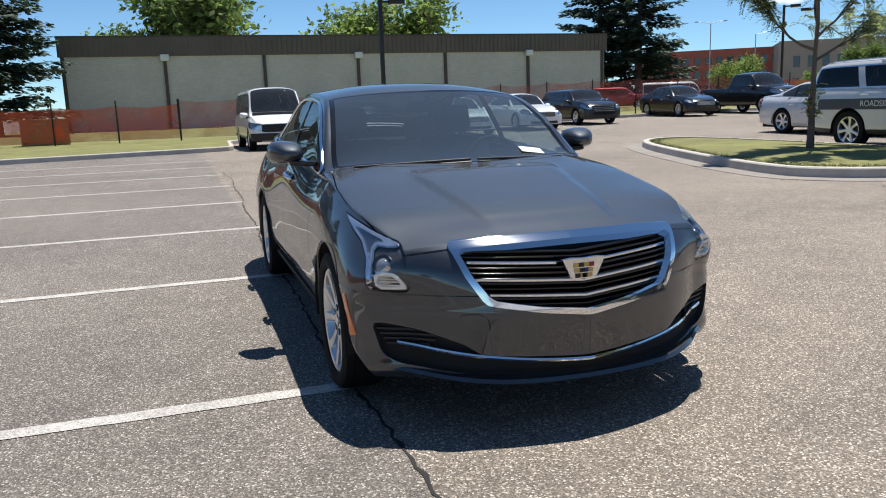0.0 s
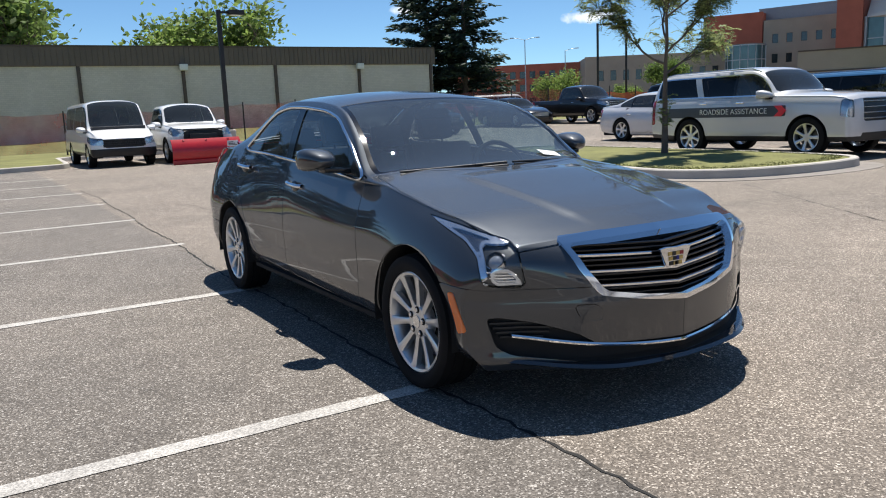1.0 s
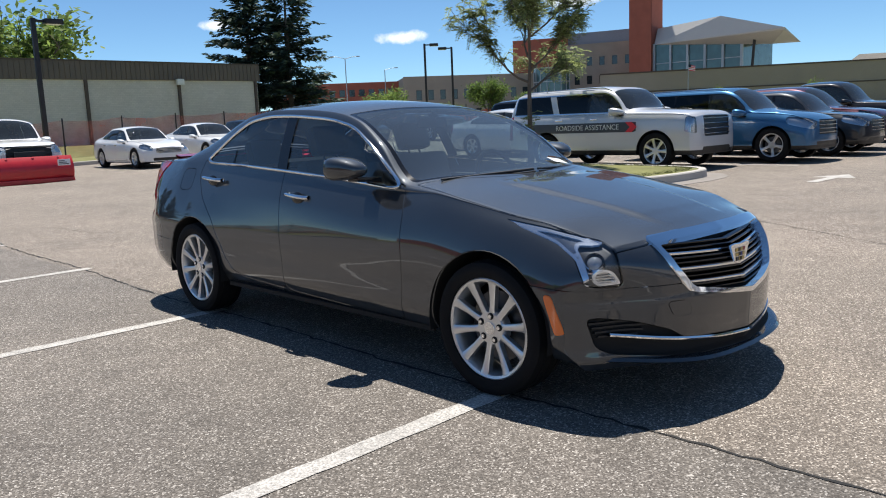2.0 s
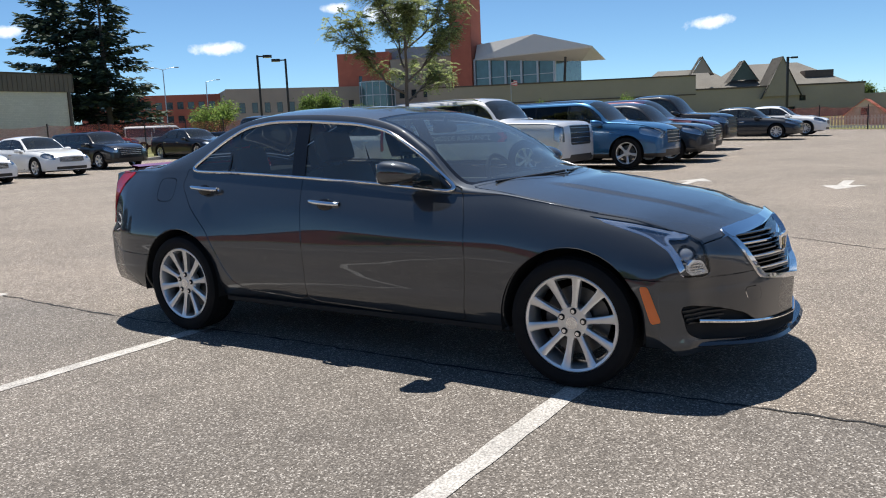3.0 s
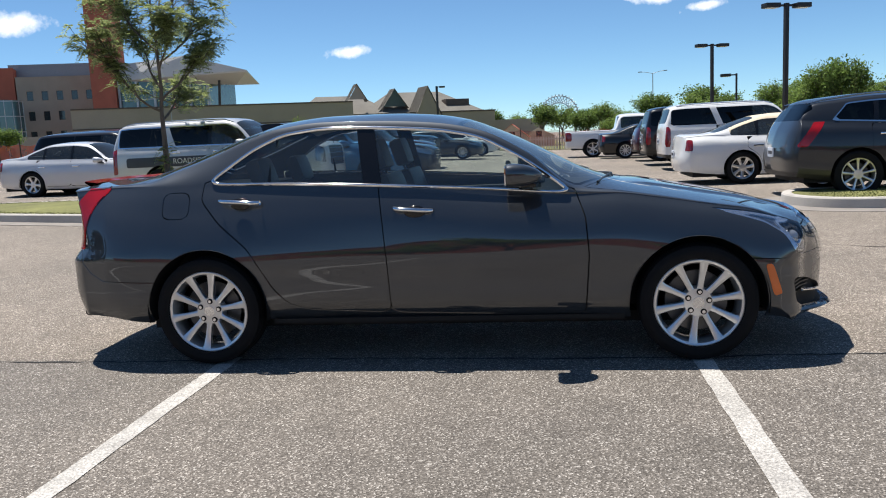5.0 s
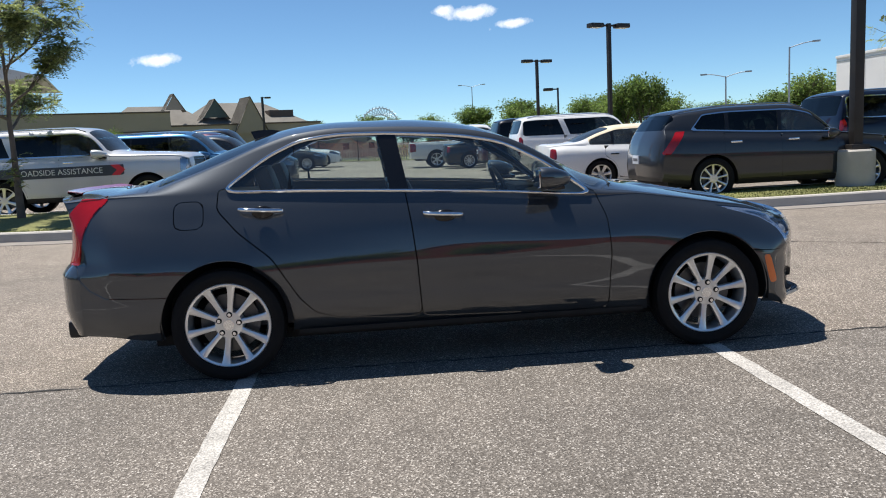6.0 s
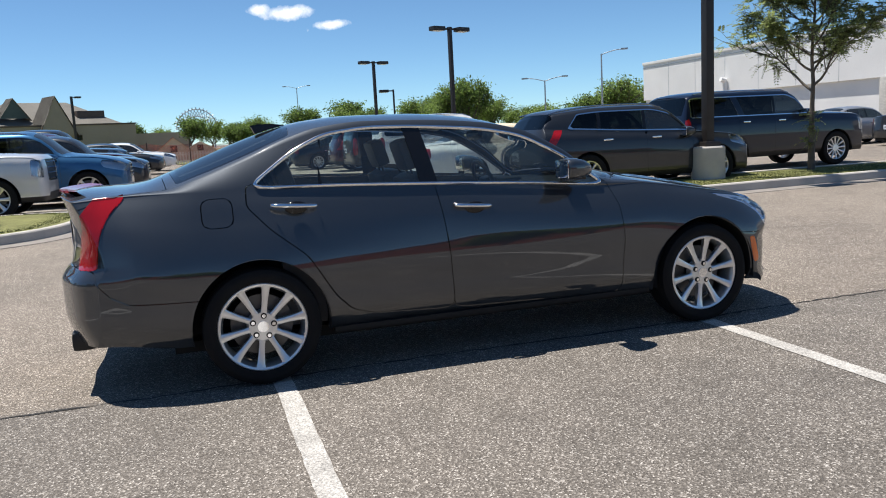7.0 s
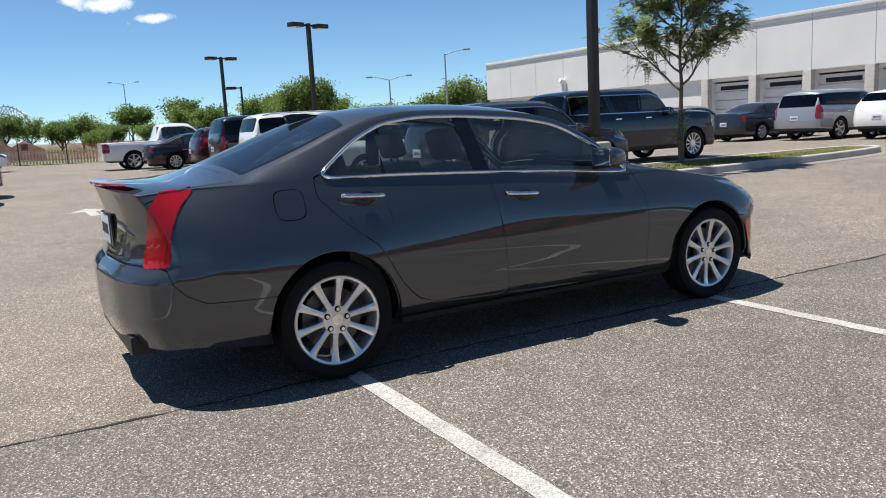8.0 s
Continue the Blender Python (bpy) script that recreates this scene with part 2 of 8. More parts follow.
class Skin:
    """A fine surface that can be cut along curves into panels: points with normals, faces as index tuples."""

    def __init__(self, verts, faces):
        self.v = [np.array(p, float) for p in verts]
        nrm = np.zeros((len(verts), 3))
        pos = np.array(verts, float)
        for f in faces:
            if len(f) > 3:
                n = np.cross(pos[f[2]] - pos[f[0]], pos[f[3]] - pos[f[1]])
            else:
                n = np.cross(pos[f[1]] - pos[f[0]], pos[f[2]] - pos[f[0]])
            for i in f:
                nrm[i] += n
        nrm /= np.maximum(np.linalg.norm(nrm, axis=1, keepdims=True), 1e-12)
        self.n = [a for a in nrm]
        self.rest = list(faces)

    def cut(self, faces, field, level=0.0):
        """Splits faces along field = level: (those below, those above)."""
        pos = np.array(self.v)
        val = field(pos) - level
        val = list(np.where(np.abs(val) < 1e-6, 1e-6, val))
        made, below, above = {}, [], []

        def mid(i, j):
            key = (i, j) if i < j else (j, i)
            if key not in made:
                t = val[i] / (val[i] - val[j])
                p = self.v[i] + t * (self.v[j] - self.v[i])
                self.v.append(p)
                n = self.n[i] + t * (self.n[j] - self.n[i])
                self.n.append(n / max(np.linalg.norm(n), 1e-9))
                val.append(0.0)
                made[key] = len(self.v) - 1
            return made[key]

        for f in faces:
            s = [val[i] < 0 for i in f]
            if all(s):
                below.append(f)
            elif not any(s):
                above.append(f)
            else:
                lo, hi = [], []
                for k, i in enumerate(f):
                    j = f[(k + 1) % len(f)]
                    (lo if s[k] else hi).append(i)
                    if s[k] != s[(k + 1) % len(f)]:
                        m = mid(i, j)
                        lo.append(m), hi.append(m)
                if len(lo) > 2:
                    below.append(tuple(lo))
                if len(hi) > 2:
                    above.append(tuple(hi))
        return below, above

    def take(self, field, gap=0.0):
        """Cuts a panel out of the rest, leaving a gap of twice that width round it."""
        inner, self.rest = self.cut(self.rest, field, gap)
        if gap:
            inner, _ = self.cut(inner, field, -gap)
        return inner

    def mesh(self, name, faces, material, parent, label="", off=0.0, thick=0.0):
        used = sorted({i for f in faces for i in f})
        at = {i: k for k, i in enumerate(used)}
        vs = [self.v[i] + off * self.n[i] for i in used]
        ns = [self.n[i] for i in used]
        fs = [tuple(at[i] for i in f) for f in faces]
        if thick:
            edges = {}
            for f in fs:
                for a, b in zip(f, f[1:] + f[:1]):
                    if (b, a) in edges:
                        del edges[(b, a)]
                    else:
                        edges[(a, b)] = 1
            base = len(vs)
            rim = sorted({i for e in edges for i in e})
            low = {i: base + k for k, i in enumerate(rim)}
            vs += [vs[i] - thick * ns[i] for i in rim]
            ns += [ns[i] for i in rim]
            fs += [(b, a, low[a], low[b]) for a, b in edges]
        return link_mesh(name, vs, fs, material, parent, label, normals=ns)


def both(name, sk, faces, material, parent, label="", off=0.0, thick=0.0):
    """Two meshes of one name, one for each side of the car."""
    pos = [sum(sk.v[i][0] for i in f) for f in faces]
    return [sk.mesh(name, side, material, parent, label, off, thick)
            for side in ([f for f, x in zip(faces, pos) if x < 0], [f for f, x in zip(faces, pos) if x >= 0]) if side]


# ---- ground ----
def rise(x, y):
    """The lot climbs gently towards its far corner."""
    return 0.5 * np.tanh(0.0009 * np.maximum(x - 4, 0) * np.maximum(y + 2, 0) / 0.5)


def asphalt():
    m = bpy.data.materials.new("worn_asphalt")
    m.use_nodes = True
    t = m.node_tree
    b = t.nodes["Principled BSDF"]
    co = t.nodes.new("ShaderNodeTexCoord")

    def noise_tex(scale, detail=3, rough=0.5):
        n = t.nodes.new("ShaderNodeTexNoise")
        n.inputs["Scale"].default_value, n.inputs["Detail"].default_value, n.inputs["Roughness"].default_value = scale, detail, rough
        t.links.new(co.outputs["Object"], n.inputs["Vector"])
        return n.outputs["Fac"]

    def ramp(sock, stops):
        r = t.nodes.new("ShaderNodeValToRGB")
        while len(r.color_ramp.elements) < len(stops):
            r.color_ramp.elements.new(0.5)
        for el, (p, c) in zip(r.color_ramp.elements, stops):
            el.position, el.color = p, (*c, 1)
        t.links.new(sock, r.inputs["Fac"])
        return r.outputs["Color"]

    def mul(a, b_, fac=1.0):
        x = t.nodes.new("ShaderNodeMix")
        x.data_type, x.blend_type = "RGBA", "MULTIPLY"
        x.inputs["Factor"].default_value = fac
        t.links.new(a, x.inputs["A"])
        t.links.new(b_, x.inputs["B"])
        return x.outputs["Result"]

    v = t.nodes.new("ShaderNodeTexVoronoi")
    v.inputs["Scale"].default_value = 150
    t.links.new(co.outputs["Object"], v.inputs["Vector"])
    sep = t.nodes.new("ShaderNodeSeparateColor")
    t.links.new(v.outputs["Color"], sep.inputs["Color"])
    stones = ramp(sep.outputs["Red"], [(0.0, (.088, .074, .061)), (0.40, (.158, .136, .114)), (0.75, (.220, .191, .162)), (0.91, (.37, .325, .28)), (1.0, (.64, .585, .52))])
    large = ramp(noise_tex(0.35, 5, 0.6), [(0.3, (.80, .80, .80)), (0.7, (1.14, 1.12, 1.10))])
    mid = ramp(noise_tex(3.0, 4, 0.6), [(0.3, (.86, .86, .86)), (0.7, (1.08, 1.08, 1.08))])
    # two ages of paving meet at the long crack: greyer bays, paler aisle
    xyz, band = t.nodes.new("ShaderNodeSeparateXYZ"), t.nodes.new("ShaderNodeMapRange")
    t.links.new(co.outputs["Object"], xyz.inputs[0])
    t.links.new(xyz.outputs["X"], band.inputs["Value"])
    band.inputs["From Min"].default_value, band.inputs["From Max"].default_value = -.80, -.72
    age = ramp(band.outputs["Result"], [(0.0, (.90, .92, .94)), (1.0, (1.14, 1.12, 1.09))])
    col = mul(mul(mul(stones, large), mid), age)
    t.links.new(col, b.inputs["Base Color"])
    b.inputs["Roughness"].default_value = 0.82
    b.inputs["Specular IOR Level"].default_value = 0.4
    bp = t.nodes.new("ShaderNodeBump")
    bp.inputs["Strength"].default_value, bp.inputs["Distance"].default_value = 0.8, 0.005
    t.links.new(v.outputs["Distance"], bp.inputs["Height"])
    t.links.new(bp.outputs["Normal"], b.inputs["Normal"])
    return m


M_ASPHALT = asphalt()
M_LINE = mat("worn_white_line", (.44, .415, .38), .75, vary=.24, vscale=6, fine=.55, fscale=110, bump=.5, bscale=180)
M_GUTTER = mat("gutter_concrete", (.24, .215, .19), .85, vary=.16, vscale=2.5, fine=.14, fscale=90, bump=.3, bscale=60)
M_CRACK = mat("tar_crack", (.014, .013, .012), .85, vary=.3)
M_KERB = mat("concrete_kerb", (.46, .43, .39), .85, vary=.14, vscale=2.5, fine=.10, fscale=90, bump=.3, bscale=60)
M_GRASS = mat("mown_grass", (.165, .165, .050), .9, vary=.30, vscale=1.2, fine=.35, fscale=25, bump=.8, bscale=45)


def ground_sheet():
    xs = np.concatenate([[-1500, -600, -250, -110, -60], np.arange(-40, 81, 4.0), [100, 140, 250, 600, 1500]])
    ys = np.concatenate([[-1500, -600, -250, -110, -60], np.arange(-48, 81, 4.0), [100, 140, 250, 600, 1500]])
    verts = [(x, y, float(rise(x, y))) for y in ys for x in xs]
    n = len(xs)
    faces = [(j * n + i, j * n + i + 1, (j + 1) * n + i + 1, (j + 1) * n + i) for j in range(len(ys) - 1) for i in range(n - 1)]
    return tagged(link_mesh("ground", verts, faces, M_ASPHALT), "sunlit worn grey asphalt of a parking lot", "ground", kind="structure")


ground_sheet()


def flat_strip(name, pts, width, material, label, category, lift=.004, ragged=0.0, kind="structure"):
    """A thin band lying on the ground along a line."""
    bm = bmesh.new()
    prev = None
    for i, p in enumerate(pts):
        a, b = Vector(pts[max(i - 1, 0)]), Vector(pts[min(i + 1, len(pts) - 1)])
        d = (b - a).normalized()
        nrm = Vector((-d.y, d.x))
        w0, w1 = (width / 2 + random.uniform(-ragged, ragged) for _ in range(2))
        p0, p1 = Vector(p) + nrm * w0, Vector(p) - nrm * w1
        ring = [bm.verts.new((q.x, q.y, float(rise(q.x, q.y)) + lift)) for q in (p0, p1)]
        if prev:
            bm.faces.new((prev[0], prev[1], ring[1], ring[0]))
        prev = ring
    return tagged(part(name, bm, material, None, smooth=False), label, category, kind=kind)


for k in range(-3, 8):
    y = -1.41 + 2.72 * k
    x1 = -.66 if k > 1 else -.735
    n = 60
    flat_strip("parking_line", [(-7.2 + (x1 + 7.2) * i / n, y) for i in range(n + 1)], .105, M_LINE, "worn white painted parking bay line on asphalt", "parking line", .0035, .004)["group"] = "parking bay lines"
random.seed(5)
for pts, w in (([(-.50 - .006 * y + .02 * math.sin(y * 1.9) + random.uniform(-.012, .012), y) for y in np.arange(13.2, -9, -.07)], .016),
               ([(.22 + .25 * math.sin(i * .4) * .3 + i * .025, 8.4 - i * .11 + random.uniform(-.02, .02)) for i in range(18)], .010),
               ([(7.4 - i * .07 + random.uniform(-.02, .02), 3.2 - i * .11) for i in range(80)], .014),
               ([(-.5 - i * .06, 13.2 + random.uniform(-.02, .02)) for i in range(60)], .012)):
    if w == .016:
        pts = [(x - .30 * (1 if y < 1.5 else max(0, 1 - (y - 1.5) / 9)), y) for x, y in pts]
    flat_strip("crack", pts, w, M_CRACK, "dark irregular crack in the asphalt", "crack", .003, w * .42)
# ---- kerbs, islands, verges ----
def smooth_loop(pts, n=3):
    p = [Vector(q) for q in pts]
    for _ in range(n):
        p = [v for a, b in zip(p, p[1:] + p[:1]) for v in (a * .75 + b * .25, a * .25 + b * .75)]
    return p


def ring_strip(bm, loop, profile, closed=True):
    """Sweeps (out, up) points along a ground line; out is to the right of the way."""
    rings, n = [], len(loop)
    for i, p in enumerate(loop):
        a, b = (loop[(i - 1) % n], loop[(i + 1) % n]) if closed else (loop[max(i - 1, 0)], loop[min(i + 1, n - 1)])
        d = (b - a).normalized()
        out = Vector((d.y, -d.x))
        base = float(rise(p.x, p.y))
        rings.append([bm.verts.new((p.x + out.x * o, p.y + out.y * o, base + u)) for o, u in profile])
    for i in range(n if closed else n - 1):
        r0, r1 = rings[i], rings[(i + 1) % n]
        for k in range(len(profile) - 1):
            bm.faces.new((r0[k], r1[k], r1[k + 1], r0[k + 1]))
    return rings


KERB = [(-.16, .02), (-.16, .150), (-.135, .158), (-.03, .155), (-.012, .135), (0, .02), (0, -.02)]
GUTTER = [(-.01, .012), (.38, .006), (.38, -.02)]


def island(loop_pts, label, mound=(.135, .165, .20, .215)):
    loop = smooth_loop(loop_pts)
    bm = bmesh.new()
    ring_strip(bm, loop, KERB)
    tagged(part("kerb", bm, M_KERB, None), "pale concrete kerb round a grass island", "kerb", kind="structure")
    bm = bmesh.new()
    ring_strip(bm, loop, GUTTER)
    tagged(part("gutter", bm, M_GUTTER, None), "stained concrete gutter round a grass island", "gutter", kind="structure")
    bm = bmesh.new()
    inner = []
    c = sum(loop, Vector((0, 0))) / len(loop)
    rings = []
    for f, up in zip((1.0, .85, .5, .02), mound):
        ring = []
        for i, p in enumerate(loop):
            a, b = loop[i - 1], loop[(i + 1) % len(loop)]
            d = (b - a).normalized()
            q = p + Vector((-d.y, d.x)) * .15
            q = c + (q - c) * f
            ring.append(bm.verts.new((q.x, q.y, float(rise(q.x, q.y)) + up)))
        rings.append(ring)
    n = len(loop)
    for r0, r1 in zip(rings, rings[1:]):
        for i in range(n):
            bm.faces.new((r0[i], r0[(i + 1) % n], r1[(i + 1) % n], r1[i]))
    bm.faces.new(rings[-1])
    tagged(part("grass", bm, M_GRASS, None), label, "grass", kind="structure")
    return loop


ISLE_A = island([(7.15, 5.2), (7.6, 4.1), (8.5, 3.55), (9.9, 3.35), (11.1, 3.5), (11.6, 4.4), (11.6, 12.5), (10.6, 13.4), (9.6, 12.6), (8.7, 10.4)], "short green grass on a parking island")
ISLE_B = island([(6.35, -8.0), (6.45, -12.0), (6.75, -16.2), (7.6, -17.1), (8.5, -16.2), (8.75, -5.0), (8.1, -4.2), (7.0, -4.1), (6.2, -4.9)], "short dry grass on a parking island", (.135, .13, .125, .125))


def grass_blades(name, spots, label, h=.02):
    """Many upright blades on a patch, as one object."""
    verts, faces = [], []
    for x, y, z in spots:
        a = random.uniform(0, math.pi)
        w, hh = random.uniform(.008, .014), h * random.uniform(.6, 1.4)
        dx, dy = w * math.cos(a), w * math.sin(a)
        lx, ly = random.uniform(-.02, .02), random.uniform(-.02, .02)
        b = len(verts)
        verts += [(x - dx, y - dy, z), (x + dx, y + dy, z), (x + lx, y + ly, z + hh)]
        faces.append((b, b + 1, b + 2))
    tagged(link_mesh(name, verts, faces, M_BLADE, smooth=False), label, "grass", kind="stuff")


M_BLADE = mat("grass_blades", (.165, .175, .052), .7, vary=.25, vscale=2, island=.4)
random.seed(11)


def inside(poly, x, y):
    c = False
    for p, q in zip(poly, poly[1:] + poly[:1]):
        if (p.y > y) != (q.y > y) and x < (q.x - p.x) * (y - p.y) / (q.y - p.y) + p.x:
            c = not c
    return c


for loop in (ISLE_A, ISLE_B):
    c = sum(loop, Vector((0, 0))) / len(loop)
    small = [c + (p - c) * .93 for p in loop]
    xs, ys = [p.x for p in small], [p.y for p in small]
    spots = []
    while len(spots) < 22000:
        x, y = random.uniform(min(xs), max(xs)), random.uniform(min(ys), max(ys))
        if inside(small, x, y):
            spots.append((x, y, float(rise(x, y)) + (.15 if loop is ISLE_A else .122)))
    grass_blades("grass_blades", spots, "short mown grass blades on the island")

# verge along the north side, in front of the long building
kerb_n = [Vector(p) for p in ((-60, 7.2), (-6.65, 20.96), (-.2, 22.62), (.15, 22.85), (.36, 23.3), (.5, 26.0), (.6, 28.6), (1.0, 29.2), (1.8, 29.45), (32, 30.2), (60, 31))]
bm = bmesh.new()
fine = [a.lerp(b, k / 4) for a, b in zip(kerb_n, kerb_n[1:]) for k in range(4)] + [kerb_n[-1]]
ring_strip(bm, fine, KERB, False)
tagged(part("kerb", bm, M_KERB, None), "pale concrete kerb along the grass verge", "kerb", kind="structure")
bm = bmesh.new()
rows_v = []
for p in fine:
    rows_v.append([bm.verts.new((p.x - .1 * (1 - k) * 0, p.y + .12 + (75 - p.y) * k, float(rise(p.x, p.y + (75 - p.y) * k)) + .13 + .02 * (k > 0))) for k in (0, .05, .15, .35, .6, 1)])
for r0, r1 in zip(rows_v, rows_v[1:]):
    for k in range(5):
        bm.faces.new((r0[k], r1[k], r1[k + 1], r0[k + 1]))
tagged(part("grass", bm, M_GRASS, None), "mown grass verge below the long brick building", "grass", kind="structure")
# far lawns to the east and south-east
for x0, y0, x1, y1 in ((48.5, -30, 300, 60), (95, -60, 300, -30)):
    bm = bmesh.new()
    nx, ny_ = 12, 10
    g = [[bm.verts.new((x0 + (x1 - x0) * i / nx, y0 + (y1 - y0) * j / ny_, float(rise(x0 + (x1 - x0) * i / nx, y0 + (y1 - y0) * j / ny_)) + .03)) for i in range(nx + 1)] for j in range(ny_ + 1)]
    for j in range(ny_):
        for i in range(nx):
            bm.faces.new((g[j][i], g[j][i + 1], g[j + 1][i + 1], g[j + 1][i]))
    tagged(part("grass", bm, M_GRASS, None), "far lawn beyond the parking lot", "grass", kind="structure")
# painted arrow on the aisle
for cx, cy, sg in ((11.2, 1.35, 1), (10.8, -1.35, -1)):
    bm = bmesh.new()
    pts = [(.9, 0), (.1, .38), (.1, .09), (-.9, .09), (-.9, -.09), (.1, -.09), (.1, -.38)]
    bm.faces.new([bm.verts.new((cx + sg * x, cy + y, float(rise(cx, cy)) + .006)) for x, y in pts])
    bmesh.ops.recalc_face_normals(bm, faces=bm.faces)
    tagged(part("arrow_marking", bm, M_LINE, None, smooth=False), "white painted arrow on the aisle", "road marking", kind="structure")
for k in range(0, 12):
    for y0, y1 in ((3.0, 8.0), (-9.8, -4.8)):
        x = (13.98 if y0 > 0 else 12.2) + 2.72 * k
        flat_strip("parking_line", [(x, y0 + (y1 - y0) * i / 12) for i in range(13)], .10, M_LINE, "white painted parking bay line on asphalt", "parking line")["group"] = "parking bay lines"

# ---- buildings ----
def brick_mat(name, c1, c2, mortar, scale, rough=.85):
    m = bpy.data.materials.new(name)
    m.use_nodes = True
    t = m.node_tree
    b = t.nodes["Principled BSDF"]
    co = t.nodes.new("ShaderNodeTexCoord")
    mp = t.nodes.new("ShaderNodeMapping")
    mp.inputs["Rotation"].default_value = (radians(90), 0, 0)
    t.links.new(co.outputs["Object"], mp.inputs["Vector"])
    br = t.nodes.new("ShaderNodeTexBrick")
    br.inputs["Color1"].default_value, br.inputs["Color2"].default_value, br.inputs["Mortar"].default_value = (*c1, 1), (*c2, 1), (*mortar, 1)
    br.inputs["Scale"].default_value = scale
    br.inputs["Mortar Size"].default_value = .012
    t.links.new(mp.outputs["Vector"], br.inputs["Vector"])
    n = t.nodes.new("ShaderNodeTexNoise")
    n.inputs["Scale"].default_value, n.inputs["Detail"].default_value = .5, 5
    t.links.new(co.outputs["Object"], n.inputs["Vector"])
    r = t.nodes.new("ShaderNodeMapRange")
    r.inputs["To Min"].default_value, r.inputs["To Max"].default_value = .82, 1.15
    t.links.new(n.outputs["Fac"], r.inputs["Value"])
    mx = t.nodes.new("ShaderNodeMix")
    mx.data_type, mx.blend_type = "RGBA", "MULTIPLY"
    mx.inputs["Factor"].default_value = 1
    t.links.new(br.outputs["Color"], mx.inputs["A"])
    t.links.new(r.outputs["Result"], mx.inputs["B"])
    t.links.new(mx.outputs["Result"], b.inputs["Base Color"])
    b.inputs["Roughness"].default_value = rough
    bp = t.nodes.new("ShaderNodeBump")
    bp.inputs["Strength"].default_value, bp.inputs["Distance"].default_value = .4, .01
    t.links.new(br.outputs["Fac"], bp.inputs["Height"])
    bp.invert = True
    t.links.new(bp.outputs["Normal"], b.inputs["Normal"])
    return m


M_PALEBRICK = brick_mat("pale_brick", (.66, .61, .55), (.60, .555, .50), (.50, .47, .43), 2.2)
M_BROWNMETAL = mat("brown_ribbed_metal", (.135, .105, .082), .55, vary=.12, vscale=.7, fine=.1, fscale=20)
M_BROWN = mat("brown_downpipe", (.085, .06, .045), .6, vary=.15)
M_WALLWHITE = mat("white_wall_panels", (.74, .73, .71), .75, vary=.06, vscale=.35, fine=.05, fscale=30, bump=.2, bscale=20)
M_STONE = brick_mat("pale_stone_blocks", (.60, .57, .52), (.52, .50, .46), (.42, .40, .37), 2.4)
M_REDBRICK = mat("red_brick", (.36, .105, .065), .85, vary=.12, vscale=.4, fine=.12, fscale=15, bump=.2)
M_TANWALL = mat("tan_masonry", (.335, .285, .225), .85, vary=.08, vscale=.3, fine=.08, fscale=12, bump=.2)
M_SHINGLE = mat("brown_shingle_roof", (.165, .152, .130), .9, vary=.15, vscale=.6, fine=.2, fscale=9, bump=.4, bscale=12)
M_SLATE = mat("slate_metal_band", (.20, .22, .26), .5, vary=.1)
M_DARKWIN = mat("dark_window_glass", (.02, .024, .03), .08, vary=.2, spec=.8)
M_TEALGLASS = mat("teal_curtain_wall", (.05, .11, .12), .06, vary=.25, vscale=.5, spec=.9)
M_ROOFPALE = mat("pale_roof_soffit", (.50, .485, .46), .7, vary=.06)
M_FLATROOF = mat("grey_roof", (.30, .29, .28), .9, vary=.15)
M_POLE = mat("dark_bronze_pole", (.030, .026, .024), .45, .3, vary=.15)
M_GALV = mat("galvanised_pole", (.38, .40, .42), .45, .6, vary=.1)
M_LAMPGLASS = mat("lamp_diffuser", (.75, .75, .72), .3, vary=.05)
M_TEALGREEN = mat("green_metal", (.06, .09, .075), .5, vary=.1)


class Facade:
    """A wall from a to b on the ground; things on it are placed by metres along and up."""

    def __init__(self, a, b, base=0.0):
        self.a, self.b = Vector((*a, base)), Vector((*b, base))
        self.d = (self.b - self.a).normalized()
        self.out = Vector((self.d.y, -self.d.x, 0))
        self.len = (self.b - self.a).length
        self.m = Matrix((( self.d.x, -self.out.x, 0, self.a.x), (self.d.y, -self.out.y, 0, self.a.y), (0, 0, 1, base), (0, 0, 0, 1)))

    def block(self, bm, s0, s1, z0, z1, proud, depth, bevel=0.0):
        """A box: along s0 to s1, up z0 to z1, its face that far proud of the wall."""
        return box(bm, s0, -proud, z0, s1, depth, z1, bevel, self.m)


